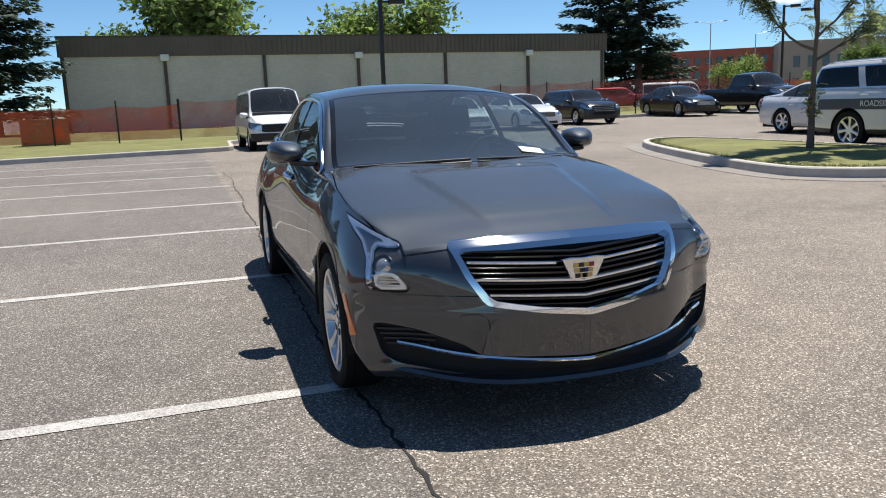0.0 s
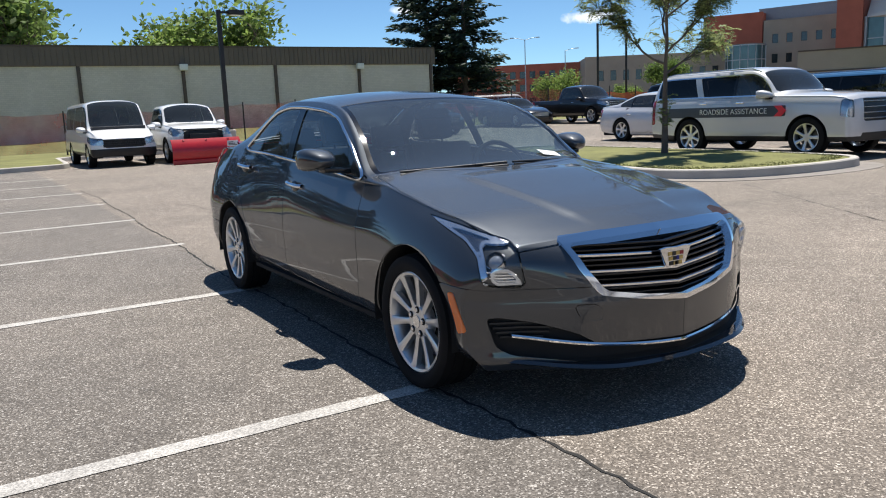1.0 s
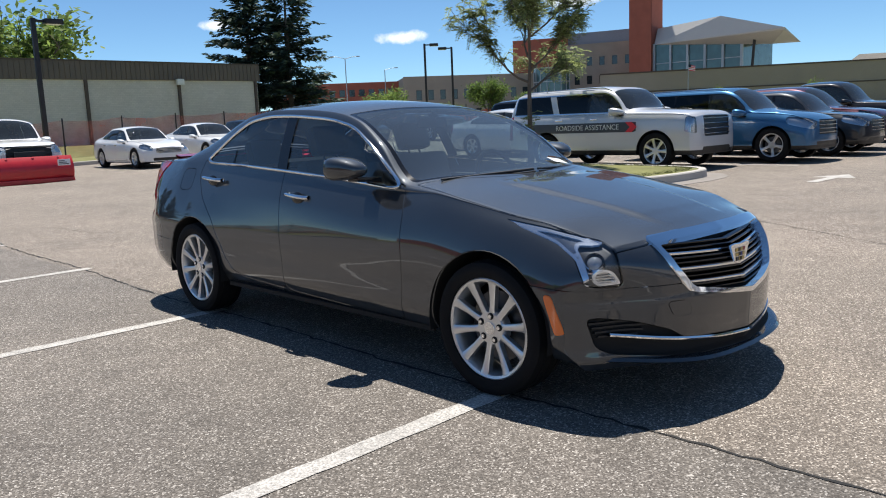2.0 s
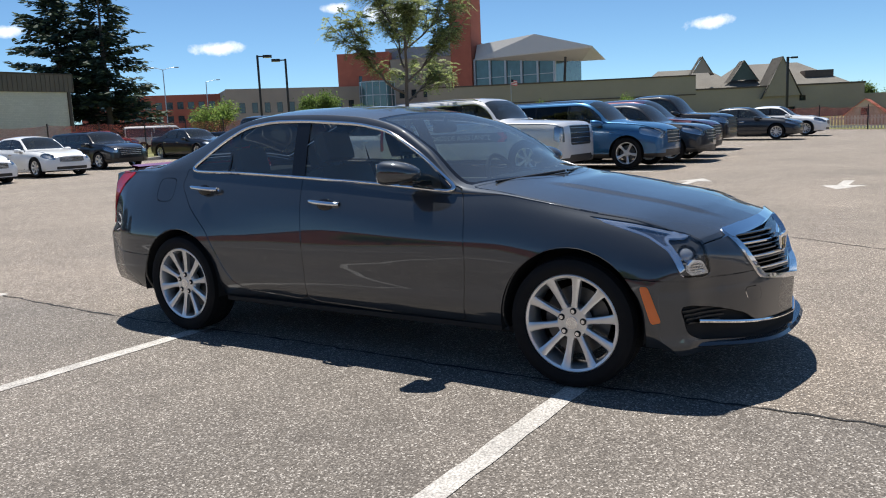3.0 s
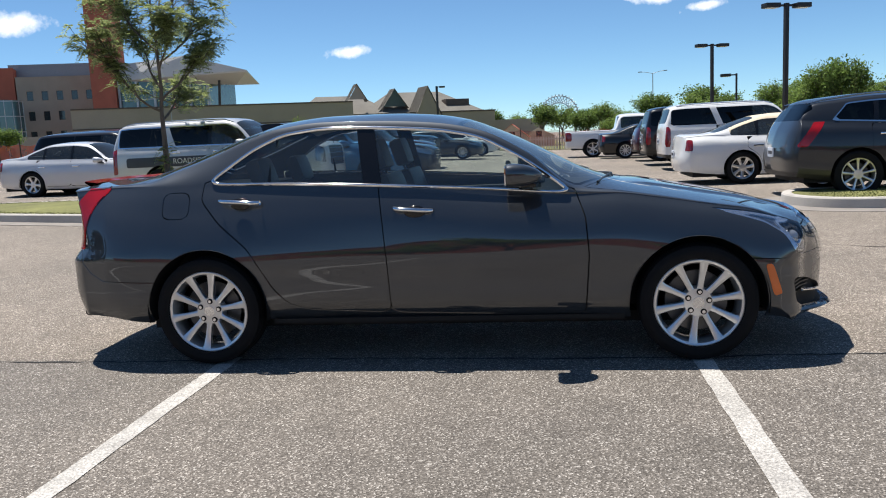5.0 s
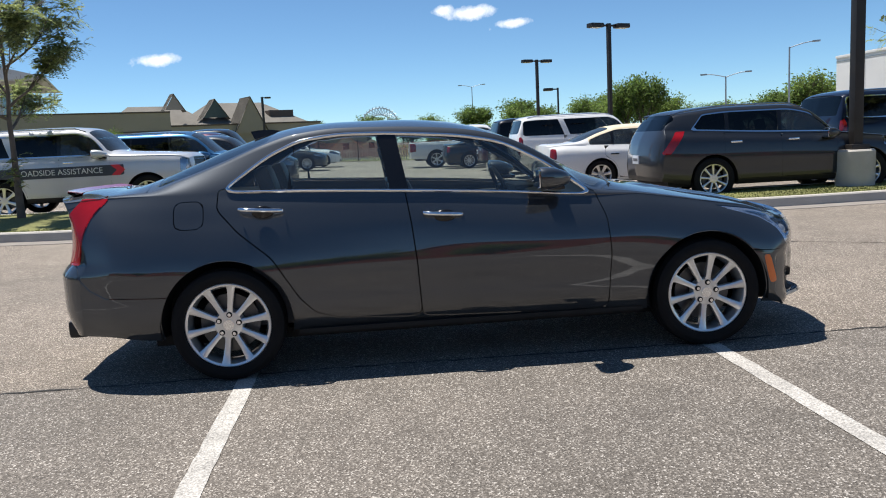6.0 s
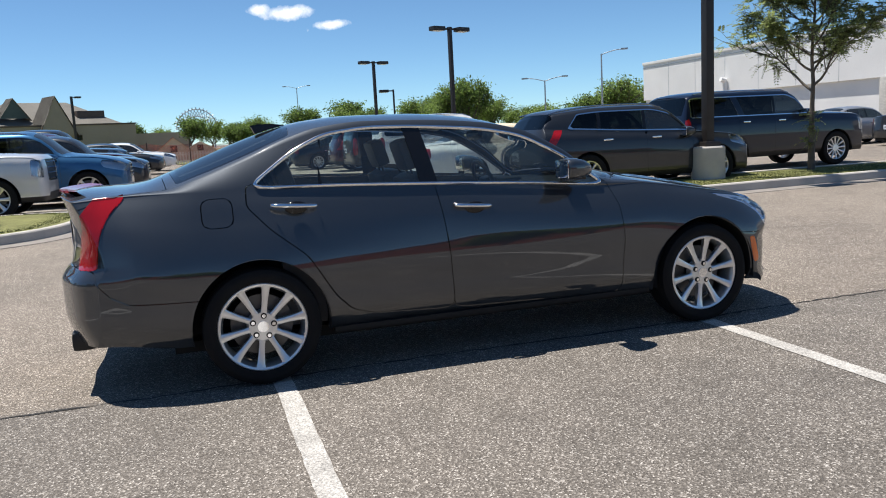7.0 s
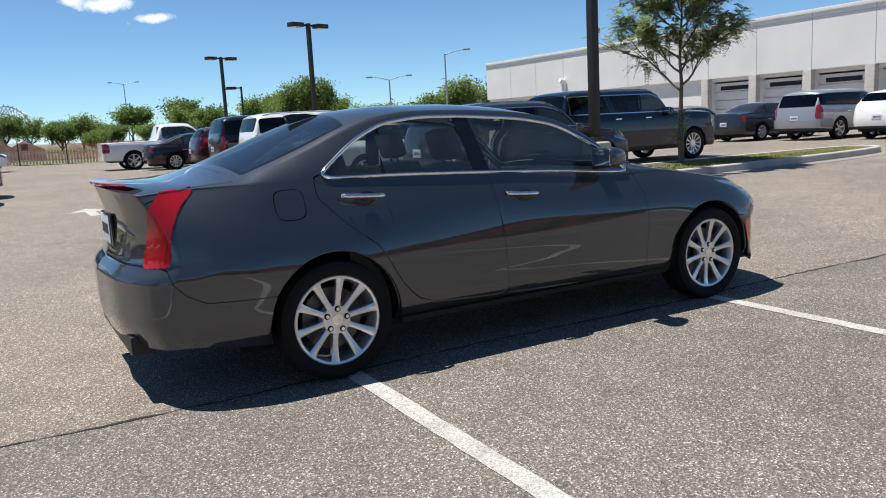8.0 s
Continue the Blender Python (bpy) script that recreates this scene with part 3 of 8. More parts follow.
def wall_with_holes(fc, name, s0, s1, z0, z1, holes, thick, material, parent):
    """A wall with real openings: holes are (s0, s1, z0, z1), none overlapping in both ways."""
    ss = sorted({s0, s1, *[h[0] for h in holes], *[h[1] for h in holes]})
    zs = sorted({z0, z1, *[h[2] for h in holes], *[h[3] for h in holes]})
    bm = bmesh.new()
    grid = {}

    def vert(s, z, d):
        key = (s, z, d)
        if key not in grid:
            grid[key] = bm.verts.new(fc.m @ Vector((s, d, z)))
        return grid[key]

    solid = {}
    for i in range(len(ss) - 1):
        for j in range(len(zs) - 1):
            cs, cz = (ss[i] + ss[i + 1]) / 2, (zs[j] + zs[j + 1]) / 2
            solid[i, j] = not any(h[0] < cs < h[1] and h[2] < cz < h[3] for h in holes)
    for (i, j), full in solid.items():
        if not full:
            continue
        a, b, c, d = ss[i], ss[i + 1], zs[j], zs[j + 1]
        bm.faces.new((vert(a, c, 0), vert(b, c, 0), vert(b, d, 0), vert(a, d, 0)))
        for di, dj, e in ((-1, 0, ((a, d), (a, c))), (1, 0, ((b, c), (b, d))), (0, -1, ((a, c), (b, c))), (0, 1, ((b, d), (a, d)))):
            if not solid.get((i + di, j + dj), False):
                (p0, q0), (p1, q1) = e
                bm.faces.new((vert(p0, q0, 0), vert(p0, q0, thick), vert(p1, q1, thick), vert(p1, q1, 0)))
    return part(name, bm, material, parent, smooth=False)


def window_in(fc, h, parent, glass_m=None, frame=.06, depth=.18, bars=0):
    bm = bmesh.new()
    fc.block(bm, h[0], h[1], h[2], h[3], -depth, depth + .03)
    pane = part("window", bm, glass_m or M_DARKWIN, parent, smooth=False)
    bm = bmesh.new()
    for q in ((h[0], h[0] + frame, h[2], h[3]), (h[1] - frame, h[1], h[2], h[3]), (h[0] + frame, h[1] - frame, h[2], h[2] + frame), (h[0] + frame, h[1] - frame, h[3] - frame, h[3])):
        fc.block(bm, *q, -depth + .03, depth)
    part("window_frame", bm, M_BROWN, pane, smooth=False)


def shell_behind(fc, s0, s1, z0, z1, depth, material, roof_m, parent, roof_name="roof"):
    """The other three walls and a flat roof."""
    for q in ((s0, 0.0, s0 + .25, depth - .25), (s1 - .25, 0.0, s1, depth - .25), (s0, depth - .25, s1, depth)):
        bm = bmesh.new()
        box(bm, q[0], q[1] + .02, z0, q[2], q[3], z1, 0, fc.m)
        part("wall", bm, material, parent, smooth=False)
    bm = bmesh.new()
    box(bm, s0 + .02, .02, z1 - .32, s1 - .02, depth - .02, z1 - .08, 0, fc.m)
    part(roof_name, bm, roof_m, parent, smooth=False)


def moved_out(ob, scale, turn=0.0, eye=(-4.2, -2.5)):
    """Sets a far building out along its line of sight, at its true size."""
    c = Vector((*eye, 1.27))
    ob.matrix_world = Matrix.Translation(c) @ Matrix.Rotation(radians(turn), 4, "Z") @ Matrix.Scale(scale, 4) @ Matrix.Translation(-c) @ ob.matrix_world
    return ob


# the long pale building with a brown band
def north_building():
    t = thing("warehouse", "long pale brick building with brown ribbed metal roof band", "building")
    fc = Facade((-7.9, 48.0), (28.8, 48.0), 0.0)
    holes = []
    wall_with_holes(fc, "wall", 0, fc.len, -.3, 4.86, holes, .3, M_PALEBRICK, t)
    bm = bmesh.new()
    fc.block(bm, -.12, fc.len + .12, 4.86, 6.0, .12, .35)
    band = part("roof_band", bm, M_BROWNMETAL, t, "brown ribbed metal fascia", smooth=False)
    bm = bmesh.new()
    k = 0.0
    while k < fc.len + .1:
        fc.block(bm, k, k + .05, 4.88, 5.98, .16, .02)
        k += .32
    part("fascia_ribs", bm, M_BROWNMETAL, band, smooth=False)
    bm = bmesh.new()
    fc.block(bm, -.15, fc.len + .15, 6.0, 6.09, .17, .42)
    part("coping", bm, M_BROWN, t, smooth=False)
    shell_behind(fc, 0, fc.len, -.3, 5.95, 12, M_PALEBRICK, M_FLATROOF, t)
    for i, s in enumerate((.12, 5.9, 11.95, 18.1, 24.25, 30.5, 36.5)):
        bm = bmesh.new()
        fc.block(bm, s - .10, s + .10, -.2, 4.86, .13, .02, .01)
        part("downpipe", bm, M_BROWN, t)
        if i in (1, 3, 5):
            bm = bmesh.new()
            fc.block(bm, s - .26, s + .26, 4.55, 4.95, .42, -.13, .05)
            lamp = part("wall_lamp", bm, M_LAMPGLASS, t, "white wall-mounted floodlight")
            bm = bmesh.new()
            fc.block(bm, s - .06, s + .06, 4.45, 4.6, .2, 0, .02)
            part("bracket", bm, M_BROWN, lamp)
    moved_out(t, 1.29, 0, (-2.5, -4.5))


north_building()


def south_building():
    t = thing("service_building", "long white panelled service building with garage bays", "building")
    fc = Facade((63.6, -42.2), (-12.0, -42.2), 0.0)
    zu = 3.35
    bays = [(28.6 + 4.05 * k, 28.6 + 4.05 * k + 3.35) for k in range(11)]
    slits = [(2.2, 6.5, 2.35, 3.0), (7.6, 11.8, 2.35, 3.0)]
    holes = [(a, b, -.1, 3.1) for a, b in bays] + slits
    wall_with_holes(fc, "wall", 0, fc.len, -.3, zu, holes, .5, M_WALLWHITE, t)
    for h in slits:
        window_in(fc, h, t)
    bm = bmesh.new()
    fc.block(bm, 0, fc.len, zu, 6.75, .28, .4)
    part("upper_wall", bm, M_WALLWHITE, t, "plain white upper wall panels", smooth=False)
    bm = bmesh.new()
    fc.block(bm, -.05, fc.len + .05, 6.75, 6.98, .36, .45, .02)
    part("parapet", bm, M_WALLWHITE, t)
    bm = bmesh.new()
    fc.block(bm, -.05, fc.len + .05, 6.45, 6.50, .32, -.27)
    part("drip_edge", bm, M_GREYSILVER, t, smooth=False)
    k = 4.2
    while k < fc.len:
        bm = bmesh.new()
        fc.block(bm, k, k + .035, zu + .02, 6.74, .286, -.27)
        part("panel_joint", bm, M_GALV, t, smooth=False)
        k += 4.05
    for a, b in bays:
        bm = bmesh.new()
        fc.block(bm, a - .60, a - .02, -.2, zu - .02, .42, .02, .02)
        part("pier", bm, M_STONE, t, "pale rough stone pier")
        bm = bmesh.new()
        for q in range(5):
            fc.block(bm, a, b, .02 + q * .6, .59 + q * .6, -.34, .42)
        door = part("garage_door", bm, M_WALLWHITE, t, smooth=False)
        bm = bmesh.new()
        fc.block(bm, a + .5, b - .5, 2.50, 2.78, -.32, .36)
        part("door_light", bm, M_DARKWIN, door, smooth=False)
    bm = bmesh.new()
    tube(bm, fc.m @ Vector((12.5, -.4, 3.5)), fc.m @ Vector((12.5, -.4, 4.3)), .22, .22, 12)
    tube(bm, fc.m @ Vector((12.5, -.4, 4.3)), fc.m @ Vector((12.5, -.85, 4.45)), .24, .2, 12)
    part("vent_pipe", bm, M_WALLWHITE, t)
    shell_behind(fc, 0, fc.len, -.3, 6.7, 40, M_WALLWHITE, M_FLATROOF, t)


south_building()


def block_house(name, label, a, b, base, top, depth, material, windows=(), wall_label=""):
    t = thing(name, label, "building")
    fc = Facade(a, b, 0)
    holes = list(windows)
    wall_with_holes(fc, "wall", 0, fc.len, base, top, holes, .4, material, t)
    for h in holes:
        window_in(fc, h, t)
    bm = bmesh.new()
    fc.block(bm, -.06, fc.len + .06, top, top + .16, .08, .45)
    part("coping", bm, material, t, smooth=False)
    shell_behind(fc, 0, fc.len, base, top, depth, material, M_FLATROOF, t)
    return t, fc


def rows_of(n, s0, step, w, zs, h):
    return [(s0 + step * k, s0 + step * k + w, z, z + h) for k in range(n) for z in zs]


# school-like complex to the north-east
block_house("brick_block", "far red brick block with three rows of dark windows", (118.0, 185.5), (146.5, 161.0), -3, 13.0, 30, M_REDBRICK, rows_of(13, 2.0, 2.7, 1.6, (2.2, 5.8, 9.4), 1.9))
block_house("tan_block", "tan masonry wing with dark upright windows", (137.0, 152.6), (166.5, 131.5), -3, 13.4, 30, M_TANWALL, rows_of(10, 3.2, 3.2, 1.5, (2.3, 7.4), 2.6))
block_house("red_wing", "tall red brick wing behind the tan wing", (172.2, 144.8), (178.6, 131.2), -3, 23.2, 24, M_REDBRICK, [(6.0, 7.0, 14.5, 17.0)])
block_house("tan_tower_block", "tan wing with three rows of small dark windows", (178.8, 131.0), (185.5, 112.0), -3, 20.9, 24, M_TANWALL, rows_of(5, 2.2, 3.5, 1.5, (5.2, 10.2, 15.2), 2.3))
block_house("slate_roof_block", "slate-coloured metal roof storey set back", (181.5, 134.5), (190.0, 108.0), 20.0, 24.3, 20, M_SLATE)
block_house("red_tower", "tall red brick tower rising above the school", (174.4, 108.2), (175.2, 102.4), -3, 56, 7.2, M_REDBRICK)
block_house("red_link", "red brick link block beside the tower", (184.5, 113.5), (179.0, 106.8), -3, 18.6, 14, M_REDBRICK)


def glass_drum():
    t = thing("glass_drum", "round teal glass stair drum", "building")
    cx, cy, r, top = 163.5, 124.5, 4.6, 14.2
    bm = bmesh.new()
    lathe(bm, [(-2, r), (top, r), (top + .1, r - .4), (top + .1, .01)], 32, "z")
    bmesh.ops.translate(bm, vec=(cx, cy, 0), verts=bm.verts)
    part("glass_wall", bm, M_TEALGLASS, t, sharp=30)
    for k in range(16):
        a = 2 * math.pi * k / 16
        x, y = cx + (r + .05) * math.cos(a), cy + (r + .05) * math.sin(a)
        bm = bmesh.new()
        tube(bm, (x, y, -2), (x, y, top), .10, seg=6)
        part("mullion", bm, M_GALV, t)
    for z in (3.5, 7.0, 10.5, 13.9):
        bm = bmesh.new()
        lathe(bm, [(z, r + .02), (z, r + .14), (z + .22, r + .14), (z + .22, r + .02)], 32, "z")
        bmesh.ops.translate(bm, vec=(cx, cy, 0), verts=bm.verts)
        part("floor_band", bm, M_GALV, t)


glass_drum()


def glass_hall():
    t = thing("glass_hall", "glazed hall under a sweeping pale upturned roof", "building")
    fc = Facade((176.4, 102.3), (177.4, 79.8), 0)
    bm = bmesh.new()
    fc.block(bm, 0, fc.len, 6.0, 18.6, 0, 18)
    part("glass_wall", bm, M_TEALGLASS, t, smooth=False)
    for k in range(6):
        bm = bmesh.new()
        q = .2 + k * (fc.len - .4) / 5
        fc.block(bm, q - .28, q + .28, 6.0, 18.6, .5, .1)
        part("mullion", bm, M_GALV, t, smooth=False)
    for z in (9.6, 13.6):
        bm = bmesh.new()
        fc.block(bm, 0, fc.len, z, z + .2, .2, .05)
        part("transom", bm, M_GALV, t, smooth=False)
    bm = bmesh.new()
    for p in ((178.0, 102.2, 22.4), (172.6, 83.0, 22.9), (167.8, 66.4, 18.3), (176.0, 102.0, 18.4), (175.2, 80.5, 18.2), (177.5, 73.0, 15.9), (196, 100, 22.0), (196, 74, 17.2), (168.1, 66.6, 17.9)):
        bm.verts.new(p)
    bmesh.ops.convex_hull(bm, input=bm.verts)
    part("roof", bm, M_ROOFPALE, t, "pale upturned canopy roof", smooth=False)
    bm = bmesh.new()
    tube(bm, (174.6, 76.6, 6.0), (174.4, 75.8, 17.2), .34, .30, 10)
    part("column", bm, M_POLE, t)


glass_hall()


def east_building():
    t = thing("low_school_wing", "long low tan masonry building with brown shingle roofs and gables", "building")
    fc = Facade((72.6, 48.0), (95.4, 6.6), 0)
    start = -1.3
    L = fc.len
    wins = [(a, a + w, z, z + h) for a, w, z, h in ((31.6, .7, .8, 1.3), (40.3, .7, 2.6, .6), (36.2, .9, .8, 1.2), (37.6, .9, .8, 1.2), (39.0, .9, .8, 1.2))]
    wall_with_holes(fc, "wall", start, 29, -1, 5.85, [], .4, M_TANWALL, t)
    wall_with_holes(fc, "wall", start - 5.5, start, -1, 3.3, [], .4, M_TANWALL, t)
    wall_with_holes(fc, "wall", 29, L, -1, 4.25, wins, .4, M_TANWALL, t)
    for h in wins:
        window_in(fc, h, t)
    bm = bmesh.new()
    fc.block(bm, 29.05, L + .1, 4.25, 4.42, .1, .5)
    part("coping", bm, M_BROWN, t, smooth=False)
    bm = bmesh.new()
    fc.block(bm, start, 29, 5.85, 6.0, .1, .5)
    part("coping", bm, M_BROWN, t, smooth=False)
    bm = bmesh.new()
    fc.block(bm, start, 29, 3.75, 3.88, .06, -.002)
    part("string_course", bm, M_BROWN, t, smooth=False)
    shell_behind(fc, 0, L, -1, 4.25, 26, M_TANWALL, M_FLATROOF, t)

    def hip(s0, s1, y0, y1, z0, z1, inset, lead=None):
        bm = bmesh.new()
        q = [(s0, y0, z0), (s1, y0, z0), (s1, y1, z0), (s0, y1, z0), (s0 + (lead or inset), (y0 + y1) / 2, z1), (s1 - inset, (y0 + y1) / 2, z1)]
        v = [bm.verts.new(fc.m @ Vector(p)) for p in q]
        for f in ((0, 1, 5, 4), (1, 2, 5), (2, 3, 4, 5), (3, 0, 4), (3, 2, 1, 0)):
            bm.faces.new([v[i] for i in f])
        part("roof", bm, M_SHINGLE, t, "brown shingle hipped roof", smooth=False)

    hip(33, 47, 2.0, 18, 4.3, 7.4, 3.5)
    hip(24, 36, 5.0, 18, 4.3, 7.2, 3)

    def gable(s, w, z0, z1, material, y=-.3, depth=7):
        bm = bmesh.new()
        v = [bm.verts.new(fc.m @ Vector(p)) for p in ((s - w, y, z0), (s + w, y, z0), (s, y, z1))]
        bm.faces.new((v[0], v[1], v[2]))
        g = part("gable", bm, material, t, "pointed gable wall", smooth=False)
        bm = bmesh.new()
        for sg in (-1, 1):
            p = [fc.m @ Vector(q) for q in ((s + sg * (w + .25), y - .15, z0 - .25), (s, y - .15, z1 + .12), (s, y + depth, z1 + .12), (s + sg * (w + .25), y + depth, z0 - .25))]
            f = bm.faces.new([bm.verts.new(q) for q in (p if sg > 0 else p[::-1])])
        bmesh.ops.solidify(bm, geom=bm.faces[:], thickness=.16)
        part("gable_roof", bm, M_SHINGLE, g, smooth=False)

    gable(30.9, 1.1, 6.4, 8.2, M_TANWALL, 5.0, 1.6)
    gable(35.2, 1.5, 5.3, 7.4, M_TEALGREEN, 3.2, 2.0)
    gable(38.3, 2.0, 3.2, 7.4, M_TANWALL, -.35, 3.5)
    for s in (42.5,):
        bm = bmesh.new()
        fc.block(bm, s, s + 3.2, 5.0, 6.1, -4.5, 6.2, .05)
        part("roof_unit", bm, M_BROWN, t, "brown rooftop ventilation unit")
    t2 = thing("low_wing", "lower tan masonry wing at the building's end", "building")
    f2 = Facade((95.8, 6.9), (99.0, .6), 0)
    wall_with_holes(f2, "wall", 0, f2.len, -1, 3.1, [], .4, M_TANWALL, t2)
    shell_behind(f2, 0, f2.len, -1, 3.1, 12, M_TANWALL, M_FLATROOF, t2)
    for q in (t, t2):
        moved_out(q, 1.42, -.6)


east_building()

# ---- lamps ----
def lot_lamp(x, y, h, heads, turn=0.0, base=True, r=.085, base_h=.62, base_r=.32):
    t = thing("street_lamp", "dark bronze parking lot lamp with %s box head%s" % (("two", "s") if heads == 2 else ("one", "")), "street lamp", "parking lot lamps", at=stand0(x, y, turn))
    z0 = 0.0
    if base:
        bm = bmesh.new()
        lathe(bm, [(0, base_r), (base_h - .03, base_r), (base_h, base_r - .03), (base_h, .01)], 28, "z")
        part("concrete_base", bm, M_KERB, t, "pale concrete base")
        z0 = base_h
        bm = bmesh.new()
        box(bm, -.17, -.17, z0 - .01, .17, .17, z0 + .09, .02)
        part("base_cover", bm, M_POLE, t)
    bm = bmesh.new()
    box(bm, -r, -r, z0, r, r, h, .012)
    part("pole", bm, M_POLE, t)
    for s in ((-1, 1) if heads == 2 else (1,)):
        bm = bmesh.new()
        box(bm, s * r, -.03, h - .14, s * .42, .03, h - .05, .008)
        arm = part("arm", bm, M_POLE, t)
        bm = bmesh.new()
        box(bm, s * .40, -.21, h - .20, s * 1.08, .21, h, .035)
        part("lamp_head", bm, M_POLE, t)
        bm = bmesh.new()
        box(bm, s * .50, -.16, h - .212, s * 1.0, .16, h - .198, .004)
        part("lamp_lens", bm, M_LAMPGLASS, t)
    return t


def stand0(x, y, rz=0.0):
    return pose(x, y, float(rise(x, y)), 0, 0, rz)


lot_lamp(7.92, -7.96, 7.8, 2, 90, r=.085, base_h=.76)
lot_lamp(31.0, -10.75, 6.2, 2, -70)
lot_lamp(47.6, -10.95, 6.28, 2, -72)
lot_lamp(53.2, -13.7, 4.7, 1, 90, r=.06)
lot_lamp(95.5, 13.4, 7.2, 1, -60, r=.12)
lot_lamp(40.2, 42.2, 6.95, 1, -45)
lot_lamp(42.6, 41.6, 6.75, 1, 135)
lot_lamp(7.4, 29.6, 5.8, 1, 0, base_h=.8)


def cobra_lamp(x, y, h, arms, turn):
    t = thing("street_lamp", "tall galvanised street lamp with curved arm", "street lamp", "road lamps", at=pose(x, y, 0, 0, 0, turn))
    bm = bmesh.new()
    tube(bm, (0, 0, 0), (0, 0, h - .4), .12, .08, 10)
    part("pole", bm, M_GALV, t)
    for s in arms:
        bm = bmesh.new()
        prev = Vector((0, 0, h - .5))
        for k in range(1, 6):
            q = Vector((s * 2.2 * k / 5, 0, h - .5 + .45 * math.sin(math.pi / 2 * k / 5)))
            tube(bm, prev, q, .05, .045, 6)
            prev = q
        part("arm", bm, M_GALV, t)
        bm = bmesh.new()
        box(bm, s * 2.1, -.14, h - .12, s * 2.85, .14, h + .06, .05)
        part("lamp_head", bm, M_GALV, t)


cobra_lamp(160.8, -21.6, 12.4, (-1, 1), 80)
cobra_lamp(73.1, -42.7, 9.3, (-1,), 60)
cobra_lamp(85, -41.5, 7.4, (-1, 1), 60)
cobra_lamp(92.0, 119.0, 14.6, (-1, 1), -30)
cobra_lamp(107, 125, 13.2, (1,), -30)

# ---- fences ----
def net_mat(name, color, cover):
    m = bpy.data.materials.new(name)
    m.use_nodes = True
    t = m.node_tree
    b = t.nodes["Principled BSDF"]
    b.inputs["Base Color"].default_value = (*color, 1)
    b.inputs["Roughness"].default_value = .6
    tr = t.nodes.new("ShaderNodeBsdfTransparent")
    co, n = t.nodes.new("ShaderNodeTexCoord"), t.nodes.new("ShaderNodeTexNoise")
    n.inputs["Scale"].default_value, n.inputs["Detail"].default_value = 1.3, 4
    t.links.new(co.outputs["Object"], n.inputs["Vector"])
    r = t.nodes.new("ShaderNodeMapRange")
    r.inputs["From Min"].default_value, r.inputs["From Max"].default_value = .3, .7
    r.inputs["To Min"].default_value, r.inputs["To Max"].default_value = cover - .15, min(1, cover + .15)
    t.links.new(n.outputs["Fac"], r.inputs["Value"])
    mx = t.nodes.new("ShaderNodeMixShader")
    t.links.new(r.outputs["Result"], mx.inputs["Fac"])
    t.links.new(tr.outputs[0], mx.inputs[1])
    t.links.new(b.outputs[0], mx.inputs[2])
    t.links.new(mx.outputs[0], t.nodes["Material Output"].inputs["Surface"])
    return m


M_NET = net_mat("orange_safety_net", (.62, .085, .025), .62)
M_NETPALE = net_mat("faded_safety_net", (.55, .13, .08), .42)


def net_fence(pts, h, material, label, post_h=1.85):
    t = thing("mesh_fence", label, "fence", "mesh fences")
    for i, (x, y) in enumerate(pts):
        z = float(rise(x, y)) + .1
        bm = bmesh.new()
        tube(bm, (x, y, z - .2), (x + random.uniform(-.03, .03), y, z + post_h), .035, .03, 8)
        part("post", bm, M_POLE, t)
    for (x0, y0), (x1, y1) in zip(pts, pts[1:]):
        bm = bmesh.new()
        z0, z1 = float(rise(x0, y0)) + .1, float(rise(x1, y1)) + .1
        prev = None
        for k in range(7):
            f = k / 6
            sag = .10 * math.sin(math.pi * f) + random.uniform(-.02, .02)
            x, y, z = x0 + (x1 - x0) * f, y0 + (y1 - y0) * f + .04 * math.sin(3 * f), z0 + (z1 - z0) * f
            ring = [bm.verts.new((x, y + .05 + .03 * math.sin(q * 2 + k), z + .16 + (h - .16 - sag) * q / 4)) for q in range(5)]
            if prev:
                for q in range(4):
                    bm.faces.new((prev[q], ring[q], ring[q + 1], prev[q + 1]))
            prev = ring
        part("net", bm, material, t)


random.seed(21)
net_fence([(-26.6 + 2.53 * k, 32.6 - .035 * (2.53 * k)) for k in range(11)], 1.62, M_NET, "orange plastic mesh fence on black posts")
net_fence([(-1.3 + 2.5 * k, 31.7 - .06 * k) for k in range(13)], 1.78, M_NETPALE, "faded orange mesh fence in front of the pale building")
net_fence([(28.7 + 2.5 * k, 31.0 + .35 * k) for k in range(13)], 1.5, M_NET, "orange mesh fence beyond the parked cars")
net_fence([(48.5, 6.5 - 2.6 * k) for k in range(9)], 1.25, M_NETPALE, "faded orange mesh fence along the far lawn", 1.35)
M_PICKET = mat("white_picket", (.75, .74, .72), .7, vary=.08)


def picket_fence():
    t = thing("picket_fence", "white picket fence behind the orange mesh", "fence")
    for k in range(75):
        y = 5.0 - .18 * k
        bm = bmesh.new()
        box(bm, 50.0, y - .05, .05, 50.03, y + .05, .95)
        part("picket", bm, M_PICKET, t, smooth=False)
    for z in (.3, .75):
        bm = bmesh.new()
        box(bm, 50.03, -8.6, z, 50.07, 5.1, z + .08)
        part("rail", bm, M_PICKET, t, smooth=False)


picket_fence()
M_SHEDWALL = mat("weathered_shed_boards", (.60, .48, .42), .8, vary=.1)
M_SHEDROOF = mat("coral_roof", (.50, .17, .11), .8, vary=.12)


